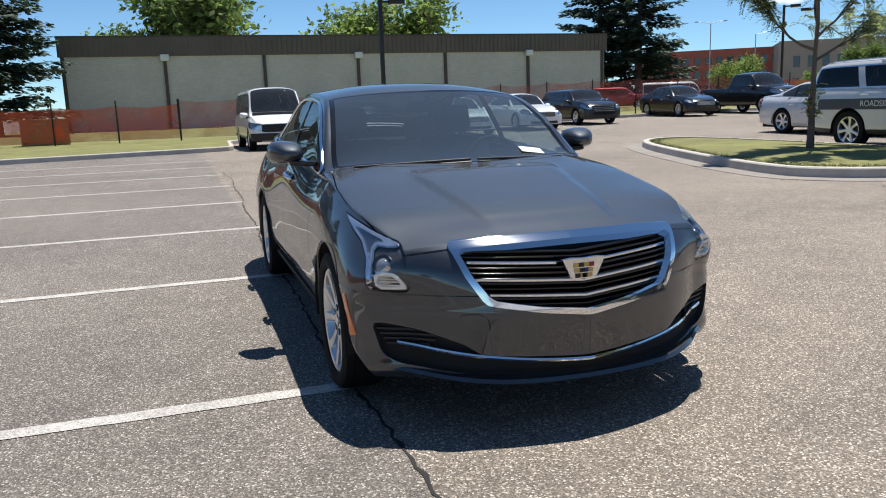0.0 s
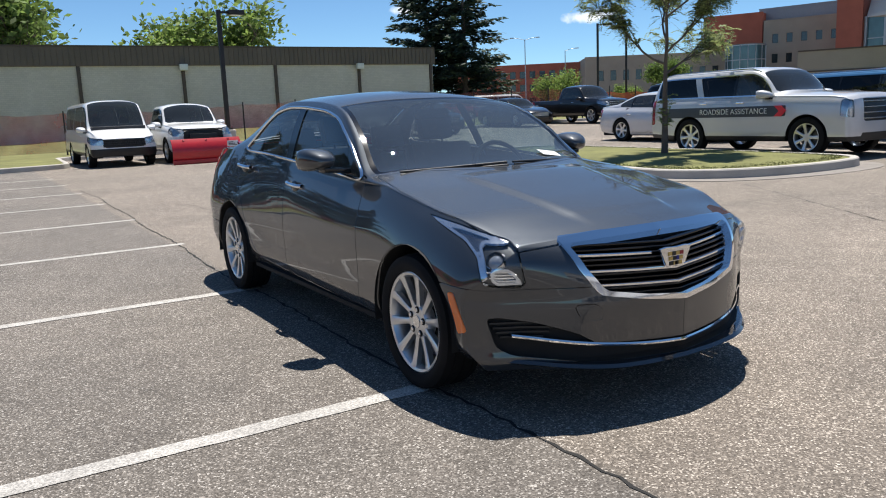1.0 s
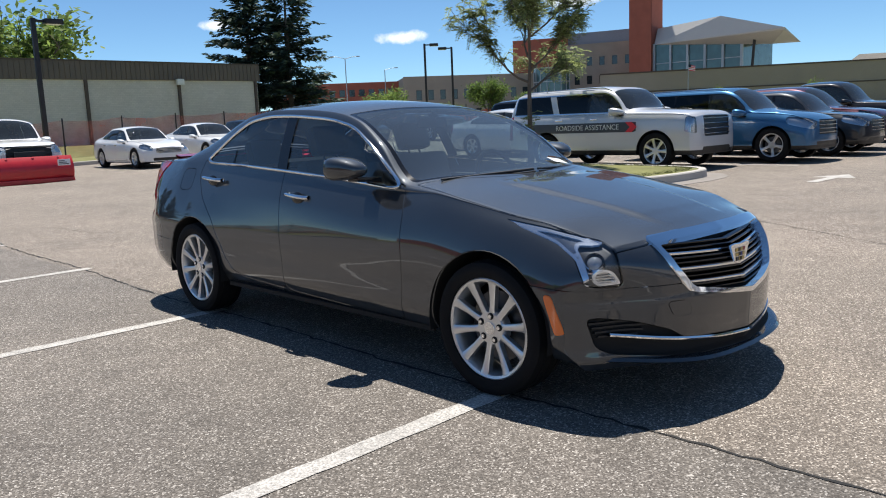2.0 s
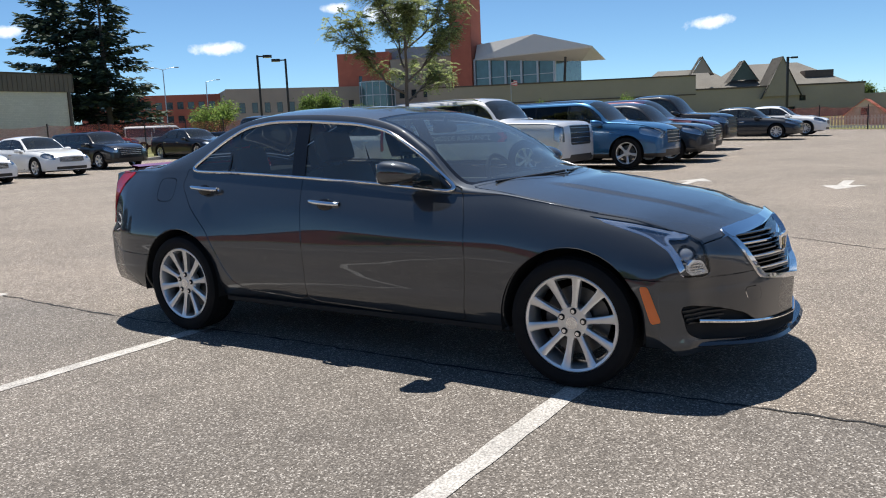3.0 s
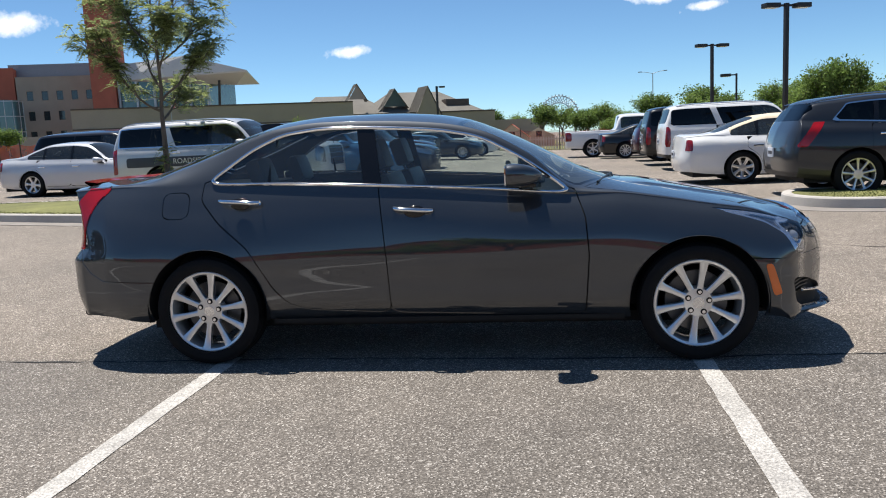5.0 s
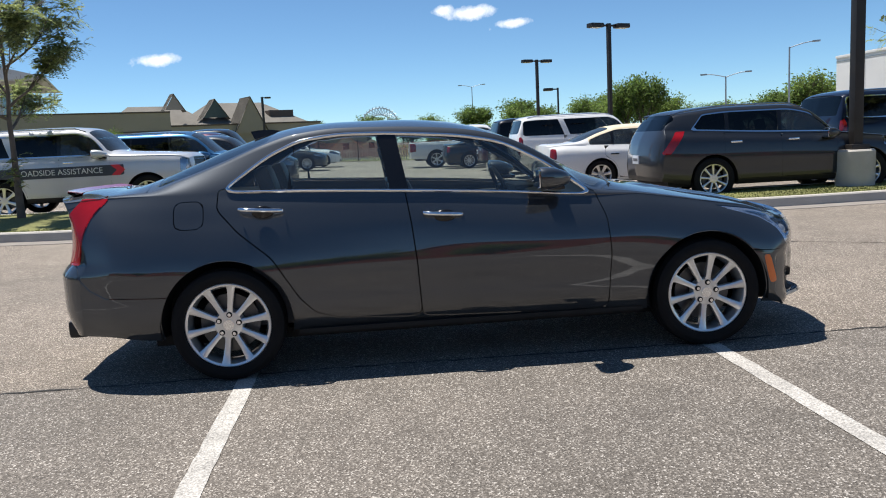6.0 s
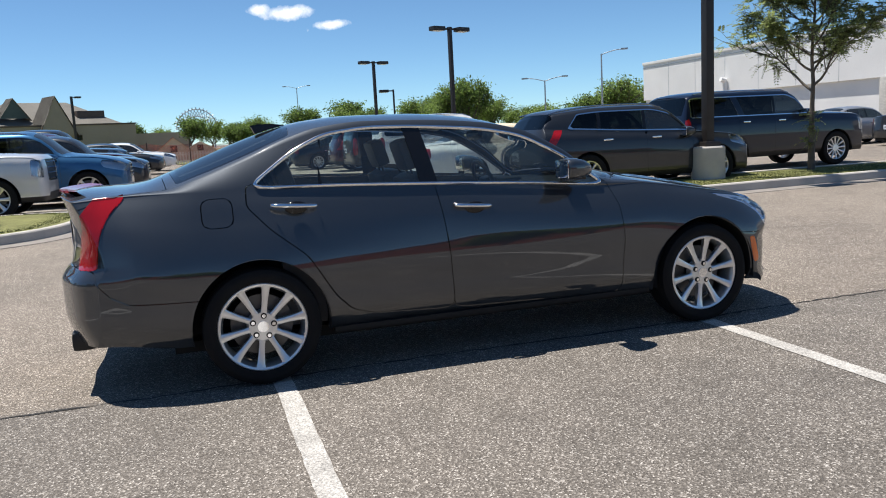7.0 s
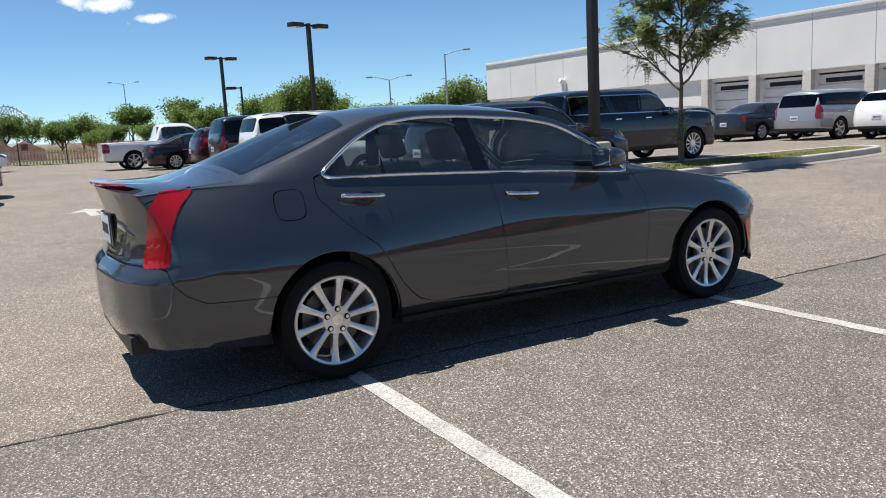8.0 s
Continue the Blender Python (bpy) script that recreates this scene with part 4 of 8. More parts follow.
def shed(x, y, w, d, h, hr, roof_m, label):
    t = thing("shed", label, "shed")
    bm = bmesh.new()
    box(bm, x - d / 2, y - w / 2, 0, x + d / 2, y + w / 2, h)
    v = [bm.verts.new(p) for p in ((x - d / 2, y - w / 2, h), (x - d / 2, y + w / 2, h), (x - d / 2, y, hr - .03), (x + d / 2, y - w / 2, h), (x + d / 2, y + w / 2, h), (x + d / 2, y, hr - .03))]
    bm.faces.new((v[1], v[0], v[2])), bm.faces.new((v[3], v[4], v[5]))
    part("wall", bm, M_SHEDWALL, t, smooth=False)
    for s in (-1, 1):
        bm = bmesh.new()
        p = [(x - d / 2 - .15, y + s * (w / 2 + .15), h - .1), (x + d / 2 + .15, y + s * (w / 2 + .15), h - .1), (x + d / 2 + .15, y, hr), (x - d / 2 - .15, y, hr)]
        bm.faces.new([bm.verts.new(q) for q in p])
        bmesh.ops.solidify(bm, geom=bm.faces[:], thickness=.06)
        part("roof", bm, roof_m, t, smooth=False)
    bm = bmesh.new()
    box(bm, x - d / 2 - .03, y - .25, .9, x - d / 2, y + .25, 1.4)
    part("window", bm, M_DARKWIN, t, smooth=False)


shed(61.8, 2.4, 2.6, 4, 1.0, 2.05, M_SHEDROOF, "small shed with a coral pitched roof")
shed(68.5, .3, 2.8, 4, .95, 1.7, M_ROOFPALE, "small shed with a pale pitched roof")


def truss_arch():
    t = thing("arch_sculpture", "white steel lattice arch sculpture", "sculpture")
    cx, cy, r0, r1, zs = 112.0, -.75, 1.75, 2.75, 3.6
    for k in range(18):
        a0, a1 = math.pi * k / 18, math.pi * (k + 2.2) / 18
        for (ra, rb) in ((r0, r1 + .25), (r1 + .25, r0)):
            bm = bmesh.new()
            tube(bm, (cx + random.uniform(-.15, .15), cy + ra * math.cos(a0), zs + ra * math.sin(a0)), (cx, cy + rb * math.cos(a1), zs + rb * math.sin(a1)), .045, seg=5)
            part("strut", bm, M_GALV, t)
    for r in (r0, r1):
        bm = bmesh.new()
        for k in range(24):
            a0, a1 = math.pi * k / 24, math.pi * (k + 1) / 24
            tube(bm, (cx, cy + r * math.cos(a0), zs + r * math.sin(a0)), (cx, cy + r * math.cos(a1), zs + r * math.sin(a1)), .06, seg=6)
        part("arch_rib", bm, M_GALV, t)
    for s in (-1, 1):
        bm = bmesh.new()
        tube(bm, (cx, cy + s * 2.25, 0), (cx, cy + s * 2.25, zs + .1), .12, seg=8)
        part("leg", bm, M_GALV, t)
    moved_out(t, 3.6, -1.33)


truss_arch()


def utility_box():
    t = thing("utility_box", "green metal utility cabinet on the grass verge", "utility box", at=pose(-6.9, 33.4, .15, 0, 0, 8))
    M_BOX = mat("pale_green_enamel", (.20, .24, .13), .5, vary=.12)
    bm = bmesh.new()
    box(bm, -.95, -.5, 0, .95, .5, 1.05, .04)
    part("cabinet", bm, M_BOX, t)
    bm = bmesh.new()
    box(bm, -1.0, -.55, 1.05, 1.0, .55, 1.13, .03)
    part("lid", bm, M_BOX, t)
    bm = bmesh.new()
    box(bm, .35, -.515, .3, .7, -.5, .75, .004)
    part("warning_plate", bm, M_AMBER, t)


utility_box()


def hydrant():
    t = thing("hydrant", "orange fire hydrant on the grass verge", "hydrant", at=pose(6.1, 30.2, .14))
    M_H = mat("orange_enamel", (.75, .14, .03), .45, vary=.1)
    bm = bmesh.new()
    lathe(bm, [(0, .16), (.05, .16), (.06, .11), (.5, .11), (.52, .14), (.56, .14), (.64, .09), (.70, .03), (.72, .001)], 20, "z")
    part("barrel", bm, M_H, t)
    for a in (0, 180):
        bm = bmesh.new()
        tube(bm, (0, 0, .42), (math.cos(radians(a)) * .19, 0, .42), .055, .06, 12)
        part("outlet", bm, M_H, t)
    bm = bmesh.new()
    tube(bm, (.14, .1, 0), (.16, .1, 1.25), .012, seg=6)
    part("marker_rod", bm, M_H, t)


hydrant()


# ---- clouds, far beyond the place ----
def cloud_mat():
    m = bpy.data.materials.new("far_cloud")
    m.use_nodes = True
    t = m.node_tree
    t.nodes.remove(t.nodes["Principled BSDF"])
    em, tr, mx = t.nodes.new("ShaderNodeEmission"), t.nodes.new("ShaderNodeBsdfTransparent"), t.nodes.new("ShaderNodeMixShader")
    em.inputs["Color"].default_value, em.inputs["Strength"].default_value = (.93, .96, 1, 1), .95
    co, mp, gr = t.nodes.new("ShaderNodeTexCoord"), t.nodes.new("ShaderNodeMapping"), t.nodes.new("ShaderNodeTexGradient")
    gr.gradient_type = "SPHERICAL"
    mp.inputs["Location"].default_value, mp.inputs["Scale"].default_value = (-1, -1, 0), (2, 2, 0)
    t.links.new(co.outputs["Generated"], mp.inputs["Vector"])
    t.links.new(mp.outputs["Vector"], gr.inputs["Vector"])
    n = t.nodes.new("ShaderNodeTexNoise")
    n.inputs["Scale"].default_value, n.inputs["Detail"].default_value, n.inputs["Roughness"].default_value = .022, 6, .6
    t.links.new(co.outputs["Object"], n.inputs["Vector"])
    ad = t.nodes.new("ShaderNodeMath")
    ad.operation = "MULTIPLY_ADD"
    t.links.new(n.outputs["Fac"], ad.inputs[0])
    ad.inputs[1].default_value = 1.3
    t.links.new(gr.outputs["Fac"], ad.inputs[2])
    r = t.nodes.new("ShaderNodeMapRange")
    r.inputs["From Min"].default_value, r.inputs["From Max"].default_value, r.inputs["To Max"].default_value = .86, 1.35, .92
    t.links.new(ad.outputs[0], r.inputs["Value"])
    t.links.new(r.outputs["Result"], mx.inputs["Fac"])
    t.links.new(tr.outputs[0], mx.inputs[1])
    t.links.new(em.outputs[0], mx.inputs[2])
    t.links.new(mx.outputs[0], t.nodes["Material Output"].inputs["Surface"])
    return m


M_CLOUD = cloud_mat()
for way, w, h in (((.667, .738, .107), 190, 46), ((.759, .633, .151), 110, 36), ((.804, .577, .144), 240, 80), ((.965, .24, .110), 150, 44),
                  ((.979, -.135, .153), 190, 52), ((.973, -.184, .138), 130, 34), ((.48, .86, .125), 120, 40), ((.985, -.10, .158), 80, 40)):
    p = Vector(way).normalized() * 2200
    bm = bmesh.new()
    bm.faces.new([bm.verts.new((x * w / 2, y * h / 2, 0)) for x, y in ((-1, -1), (1, -1), (1, 1), (-1, 1))])
    ob = part("backdrop", bm, M_CLOUD, None, smooth=False)
    ob.matrix_world = look(p, (0, 0, 0))
    tagged(ob, "small white fair-weather cloud far off", "cloud", kind="structure")



def flag_pole(x, y, top):
    """A slim pole with a small striped flag."""
    t = thing("flag_pole", "slim grey pole with a small red and white striped flag", "flag pole")
    bm = bmesh.new()
    tube(bm, (x, y, .1), (x, y, top), .05, .035, 8)
    part("pole", bm, M_GALV, t)
    flag = None
    for k in range(7):
        bm = bmesh.new()
        z = top - .95 - k * .075
        box(bm, x - .008, y - .78, z - .0375 - .04, x + .008, y - .04, z + .0375 - .04)
        bmesh.ops.rotate(bm, cent=(x, y, z), matrix=Matrix.Rotation(radians(12), 3, "X"), verts=bm.verts)
        part("stripe", bm, M_SIGNRED if k % 2 == 0 else M_PAPER, t, smooth=False)
    bm = bmesh.new()
    box(bm, x - .014, y - .34, top - 1.20, x + .014, y - .045, top - .93)
    part("canton", bm, M_NAVY, t, smooth=False)
    return t


moved_out(flag_pole(70.15, 37.2, 6.97), 1.3, -.6)
# ---- vehicles: local frame with the front towards -y, the wheels on z = 0 ----
# the flank: how far it lies inside the greatest width, and how it turns in to the belt above the shoulder line
SIDE_IN = curve([(0, .062), (.07, .030), (.15, .010), (.22, .007), (.28, .0085), (.34, .0078), (.42, .004), (.52, .0005), (.6, 0), (1, 0)])
SHOULDER = curve([(0, 0), (.50, 0), (.60, .035), (.70, .10), (.80, .20), (.87, .31), (.895, .37), (.93, .56), (1, 1)])


def body_skin(sp):
    """The outer skin of a vehicle as one fine surface, from its profile curves."""
    yf, yr = sp["yf"], sp["yr"]
    ny, nl, ng, nt, nc = sp["res"]
    e = np.linspace(0, 1, ny)
    ys = yf + (yr - yf) * (0.82 * e + 0.18 * (0.5 - 0.5 * np.cos(math.pi * e)))
    c = {k: curve(sp[k]) for k in ("zc", "zb", "wb", "zr", "wr", "ws", "sill")}
    rows = []
    shoulders = sp.get("shoulder") or [(0, SHOULDER)]
    for y in ys:
        at_ = [a for a, _ in shoulders]
        turn_in = lambda q: float(np.interp(y, at_, [float(f(q)) for _, f in shoulders]))
        z0, zb, wb, zr, wr, ws, zc = (float(c[k](y)) for k in ("sill", "zb", "wb", "zr", "wr", "ws", "zc"))
        half = []
        for q in np.linspace(0, 1, nl):
            half.append((ws - SIDE_IN(q) * ws / .9 - (ws - wb) * turn_in(q), z0 + (zb - z0) * q))
        for q in np.linspace(0, 1, ng + 1)[1:]:
            bulge = 4 * q * (1 - q) * sp.get("bulge", 0.012)
            half.append((wb + (wr - wb) * q + bulge, zb + (zr - zb) * q))
        for q in np.linspace(1, 0, nt + 1)[1:]:
            half.append((wr * q, zr + (zc - zr) * (1 - q ** sp.get("crown", 2.3))))
        rows.append((y, half))
    m = len(rows[0][1])
    n = 2 * m - 1
    verts, faces = [], []
    for y, half in rows:
        verts += [(-x, y, z) for x, z in half] + [(x, y, z) for x, z in half[-2::-1]]
    for i in range(ny - 1):
        for j in range(n - 1):
            a = i * n + j
            faces.append((a, a + 1, a + n + 1, a + n))
    for end, base in ((0, 0), (1, (ny - 1) * n)):
        half = rows[-1 if end else 0][1]
        y = rows[-1 if end else 0][0]
        grid = []
        for j in range(m):
            row = [base + j]
            if j < m - 1:
                for k in range(1, nc):
                    verts.append((-half[j][0] + 2 * half[j][0] * k / nc, y, half[j][1]))
                    row.append(len(verts) - 1)
                row.append(base + n - 1 - j)
            grid.append(row)
        for j in range(m - 1):
            for k in range(nc):
                a, b = grid[j][k], grid[j][k + 1]
                if j + 1 < m - 1:
                    f = (a, b, grid[j + 1][k + 1], grid[j + 1][k])[::1]
                else:
                    f = (a, b, grid[j + 1][0])
                # the side strip starts at the sill: front faces look to -y, rear ones to +y
                faces.append(f if not end else tuple(reversed(f)))
    v = np.array(verts, float)
    if "bonnet" in sp:
        # raised middle of the bonnet, its edges converging towards the nose
        half_w, y1, lift = sp["bonnet"]
        edge = curve(half_w)(v[:, 1]) - np.abs(v[:, 0])
        fade = np.clip((y1 - v[:, 1]) / .12, 0, 1) * np.clip((v[:, 1] - yf - .08) / .25, 0, 1)
        on_top = v[:, 2] > c["zr"](v[:, 1])
        v[:, 2] += on_top * lift * fade * np.clip(edge / .035 + .5, 0, 1) ** 1.5
    pf, pr = curve(sp["plan_f"]), curve(sp["plan_r"])
    lf, lr = curve(sp["lean_f"]), curve(sp["lean_r"])
    ax = np.abs(v[:, 0])
    reach = sp.get("reach", 0.9)
    tf = np.clip(1 - (v[:, 1] - yf) / reach, 0, 1) ** 1.6
    tr = np.clip(1 - (yr - v[:, 1]) / reach, 0, 1) ** 1.6
    flat = 1 - sp.get("plan_fade", 0) * np.clip((v[:, 2] - .5) / .24, 0, 1)
    v[:, 1] += tf * (pf(ax) * flat + lf(v[:, 2])) - tr * (pr(ax) + lr(v[:, 2]))
    sk = Skin(v, faces)
    sk.c = c
    sk.front = lambda x, z: yf + float(pf(abs(x)) * (1 - sp.get("plan_fade", 0) * min(max((z - .5) / .24, 0), 1)) + lf(z))
    sk.back = lambda x, z: yr - float(pr(abs(x)) + lr(z))
    return sk


def wheel_meshes(radius, rim_r, width, spokes, detail, style="slim"):
    """The meshes of one wheel; its outer face looks to -x, the hub at the origin."""
    seg = 64 if detail else 28
    out = {}
    bm = bmesh.new()
    w = width / 2
    lathe(bm, [(-w * 0.72, rim_r - 0.004), (-w * 0.90, rim_r + 0.006), (-w * 1.0, rim_r + (radius - rim_r) * 0.45), (-w * 0.97, radius - 0.028), (-w * 0.86, radius - 0.008),
               (-w * 0.55, radius - 0.001), (-w * 0.50, radius - 0.008), (-w * 0.45, radius), (-w * 0.04, radius), (0, radius - 0.008), (w * 0.04, radius), (w * 0.45, radius), (w * 0.5, radius - 0.008), (w * 0.55, radius - 0.001),
               (w * 0.86, radius - 0.008), (w, rim_r + (radius - rim_r) * 0.45), (w * 0.75, rim_r - 0.004)], seg)
    out["tyre"] = bm
    bm = bmesh.new()
    lathe(bm, [(w * 0.75, rim_r - 0.004), (0.03, rim_r - 0.028), (-w * 0.45, rim_r - 0.03), (-w * 0.72, rim_r - 0.020), (-w * 0.80, rim_r - 0.016), (-w * 0.84, rim_r - 0.004), (-w * 0.80, rim_r + 0.004), (-w * 0.7, rim_r + 0.002)], seg)
    out["rim"] = bm
    face = -w * 0.62
    bm = bmesh.new()
    lathe(bm, [(face + 0.05, 0.085), (face + 0.012, 0.085), (face - 0.002, 0.075), (face - 0.004, 0.036), (face - 0.004, 0.001)], 30 if detail else 14)
    out["hub"] = bm
    sp_list = []
    for k in range(spokes):
        a = 2 * math.pi * k / spokes + (math.pi / spokes if style == "slim" else 0)
        bm = bmesh.new()
        stations = [(0.055, 0.019, 0.004), (0.10, 0.0145, 0.0), (rim_r * 0.62, 0.016, -0.004), (rim_r - 0.034, 0.0205, -0.012), (rim_r - 0.012, 0.027, -0.018)]
        if style == "broad":
            stations = [(r, h * 1.75, d) for r, h, d in stations]
        prev = None
        for r, h, dz in stations:
            x0 = face + dz - 0.004
            ring = [bm.verts.new(p) for p in ((x0 + 0.030, r, -h * 1.0), (x0 + 0.004, r, -h), (x0, r, -h * 0.55), (x0, r, h * 0.55), (x0 + 0.004, r, h), (x0 + 0.030, r, h * 1.0))]
            if prev:
                for i in range(5):
                    bm.faces.new((prev[i], prev[i + 1], ring[i + 1], ring[i]))
            prev = ring
        bmesh.ops.transform(bm, matrix=Matrix.Rotation(a, 4, "X"), verts=bm.verts)
        sp_list.append(bm)
    out["spokes"] = sp_list
    if detail:
        nuts = []
        for k in range(5):
            a = 2 * math.pi * k / 5 + 0.3
            bm = bmesh.new()
            tube(bm, (face - 0.012, 0.058 * math.cos(a), 0.058 * math.sin(a)), (face + 0.02, 0.058 * math.cos(a), 0.058 * math.sin(a)), 0.0105, 0.0115, 6)
            nuts.append(bm)
        out["nuts"] = nuts
        pits = []
        for k in range(5):
            a = 2 * math.pi * k / 5 + 0.3
            bm = bmesh.new()
            tube(bm, (face - 0.0055, 0.058 * math.cos(a), 0.058 * math.sin(a)), (face + 0.02, 0.058 * math.cos(a), 0.058 * math.sin(a)), 0.0165, 0.0165, 14)
            pits.append(bm)
        out["pits"] = pits
        bm = bmesh.new()
        tube(bm, (face - 0.008, 0, 0), (face + 0.01, 0, 0), 0.030, 0.033, 24)
        out["cap"] = bm
    bm = bmesh.new()
    lathe(bm, [(0.025, 0.06), (0.0, 0.075), (0.0, rim_r * 0.70), (0.024, rim_r * 0.70), (0.026, 0.06)], 32 if detail else 16)
    out["disc"] = bm
    return out


def merged(bms):
    """Several bmeshes as one."""
    me = bpy.data.meshes.new("join")
    res = bmesh.new()
    for b in bms:
        b.to_mesh(me)
        res.from_mesh(me)
        b.free()
    bpy.data.meshes.remove(me)
    return res


WHEELS = {}


def add_wheel(car, key, radius, rim_r, width, spokes, style, x, y, detail=False, material=None):
    """One wheel under a car: tyre, rim, spokes, hub."""
    material = material or M_RIM
    if key not in WHEELS:
        w = wheel_meshes(radius, rim_r, width, spokes, detail, style)
        if not detail:
            w["rim"] = merged([w["rim"], w.pop("hub")] + w.pop("spokes"))
        WHEELS[key] = {}
        mats = {"tyre": M_TYRE, "disc": M_DISC, "pits": M_DARK, "nuts": M_CHROME, "cap": M_CHROME}
        for name, bms in w.items():
            out = []
            for bm in (bms if isinstance(bms, list) else [bms]):
                me = bpy.data.meshes.new(name)
                bmesh.ops.recalc_face_normals(bm, faces=bm.faces) if name not in ("rim",) else None
                bm.to_mesh(me)
                bm.free()
                me.materials.append(mats.get(name, material))
                me.polygons.foreach_set("use_smooth", [True] * len(me.polygons))
                me.set_sharp_from_angle(angle=radians(38))
                out.append(me)
            WHEELS[key][name] = out
    hub = new("wheel")
    hub.parent = car
    hub.empty_display_size = 0.1
    hub.matrix_local = pose(x, y, radius, random.uniform(0, 72) if not detail else 8, 0, 0 if x < 0 else 180)
    names = {"spokes": "spoke", "nuts": "lug_nut", "pits": "lug_hole", "cap": "centre_cap", "disc": "brake_disc"}
    for name, meshes in WHEELS[key].items():
        for me in meshes:
            ob = new(names.get(name, name), me)
            ob.parent = hub
    return hub


def seat(car, x, y, z, w=0.5, rear=False, head=.61):
    """A seat with cushion, back and headrest(s)."""
    bm = bmesh.new()
    box(bm, x - w / 2, y - 0.28, z - 0.12, x + w / 2, y + 0.25, z + 0.04, 0.05)
    cushion = part("seat", bm, M_SEAT, car)
    bm = bmesh.new()
    lean = Matrix.Translation((0, y + 0.24, z)) @ Matrix.Rotation(radians(-18), 4, "X") @ Matrix.Translation((0, -y - 0.24, -z))
    box(bm, x - w / 2, y + 0.16, z - 0.02, x + w / 2, y + 0.30, z + head - .03, 0.055, lean)
    part("backrest", bm, M_SEAT, cushion)
    for hx in ([x] if not rear else [x - w * 0.3, x + w * 0.3]):
        bm = bmesh.new()
        box(bm, hx - 0.13, y + 0.17, z + head, hx + 0.13, y + 0.27, z + head + .19, 0.045, lean)
        tube(bm, lean @ Vector((hx - 0.05, y + 0.23, z + 0.5)), lean @ Vector((hx - 0.05, y + 0.23, z + 0.65)), 0.007)
        tube(bm, lean @ Vector((hx + 0.05, y + 0.23, z + 0.5)), lean @ Vector((hx + 0.05, y + 0.23, z + 0.65)), 0.007)
        part("headrest", bm, M_SEAT, cushion)


def arch_field(yc, zc, r, inner=0.45):
    return lambda p: np.maximum(np.hypot(p[:, 1] - yc, p[:, 2] - zc) - r, inner - np.abs(p[:, 0]))


def wheel_well(car, yc, zc, r, x_in, x_out):
    """The dark lining of both wheel arches of an axle, and the rolled edge's flange."""
    for s in (-1, 1):
        bm = bmesh.new()
        prev = None
        for k in range(25):
            a = math.pi * (-0.055 + 1.11 * k / 24)
            ring = [bm.verts.new((s * x, yc + rr * math.cos(a), zc + rr * math.sin(a))) for x, rr in ((x_out, r + 0.003), (x_out - 0.05, r + 0.003), (x_in, r + 0.01), (x_in, 0.02))]
            if prev:
                for i in range(3):
                    bm.faces.new((prev[i], prev[i + 1], ring[i + 1], ring[i]))
            prev = ring
        part("wheel_arch_liner", bm, M_DARK, car)


def mirror_pod(car, sp, x, y, z, material, s=1.0):
    """A door mirror on each side: shell, glass and foot."""
    for side in (-1, 1):
        bm = bmesh.new()
        bmesh.ops.create_uvsphere(bm, u_segments=24, v_segments=14, radius=1)
        for v in bm.verts:
            c = v.co
            c.x, c.y, c.z = (math.copysign(abs(q) ** .62, q) for q in c)
            if c.y > .45:
                c.y = .45 + (c.y - .45) * .12
            ahead = max(0, -c.y)
            c.z = c.z * (1 - .14 * max(0, -c.x * side) - .42 * ahead ** 1.6) - .16 * ahead ** 2
            c.x *= 1 - .34 * ahead ** 1.5
            c.x, c.y, c.z = side * (x + .095 * s) + c.x * .106 * s - side * .02 * ahead, y + c.y * (.165 if c.y < 0 else .095) * s, z + c.z * .070 * s
        shell = part("mirror", bm, material, car, sharp=50)
        bm = bmesh.new()
        box(bm, side * (x + .095 * s) - .088 * s, y + .046 * s, z - .055 * s, side * (x + .095 * s) + .088 * s, y + .0535 * s, z + .055 * s, .003)
        part("mirror_glass", bm, M_CHROME, shell)
        bm = bmesh.new()
        x0, x1 = sorted((side * (x - .07), side * (x + .075)))
        box(bm, x0, y - .155 * s, z - .088 * s, x1, y - .015, z - .058 * s, .008)
        for v in bm.verts:
            if v.co.x * side > x + .02:
                v.co.z += .010
                v.co.y = y - .06 + (v.co.y - y + .06) * .7
        part("mirror_foot", bm, M_GLOSSBLACK, shell)


def lamp_unit(sk, name, faces, car, label, inner, lens, depth=0.05):
    """A lamp on each side: a reflector bowl behind a clear or coloured lens."""
    for side in (-1, 1):
        fs = [f for f in faces if sum(sk.v[i][0] for i in f) * side > 0]
        if not fs:
            continue
        l = sk.mesh(name, fs, lens, car, label, off=0.002)
        sk.mesh("reflector", fs, inner, l, off=-depth, thick=-depth * 0.9)


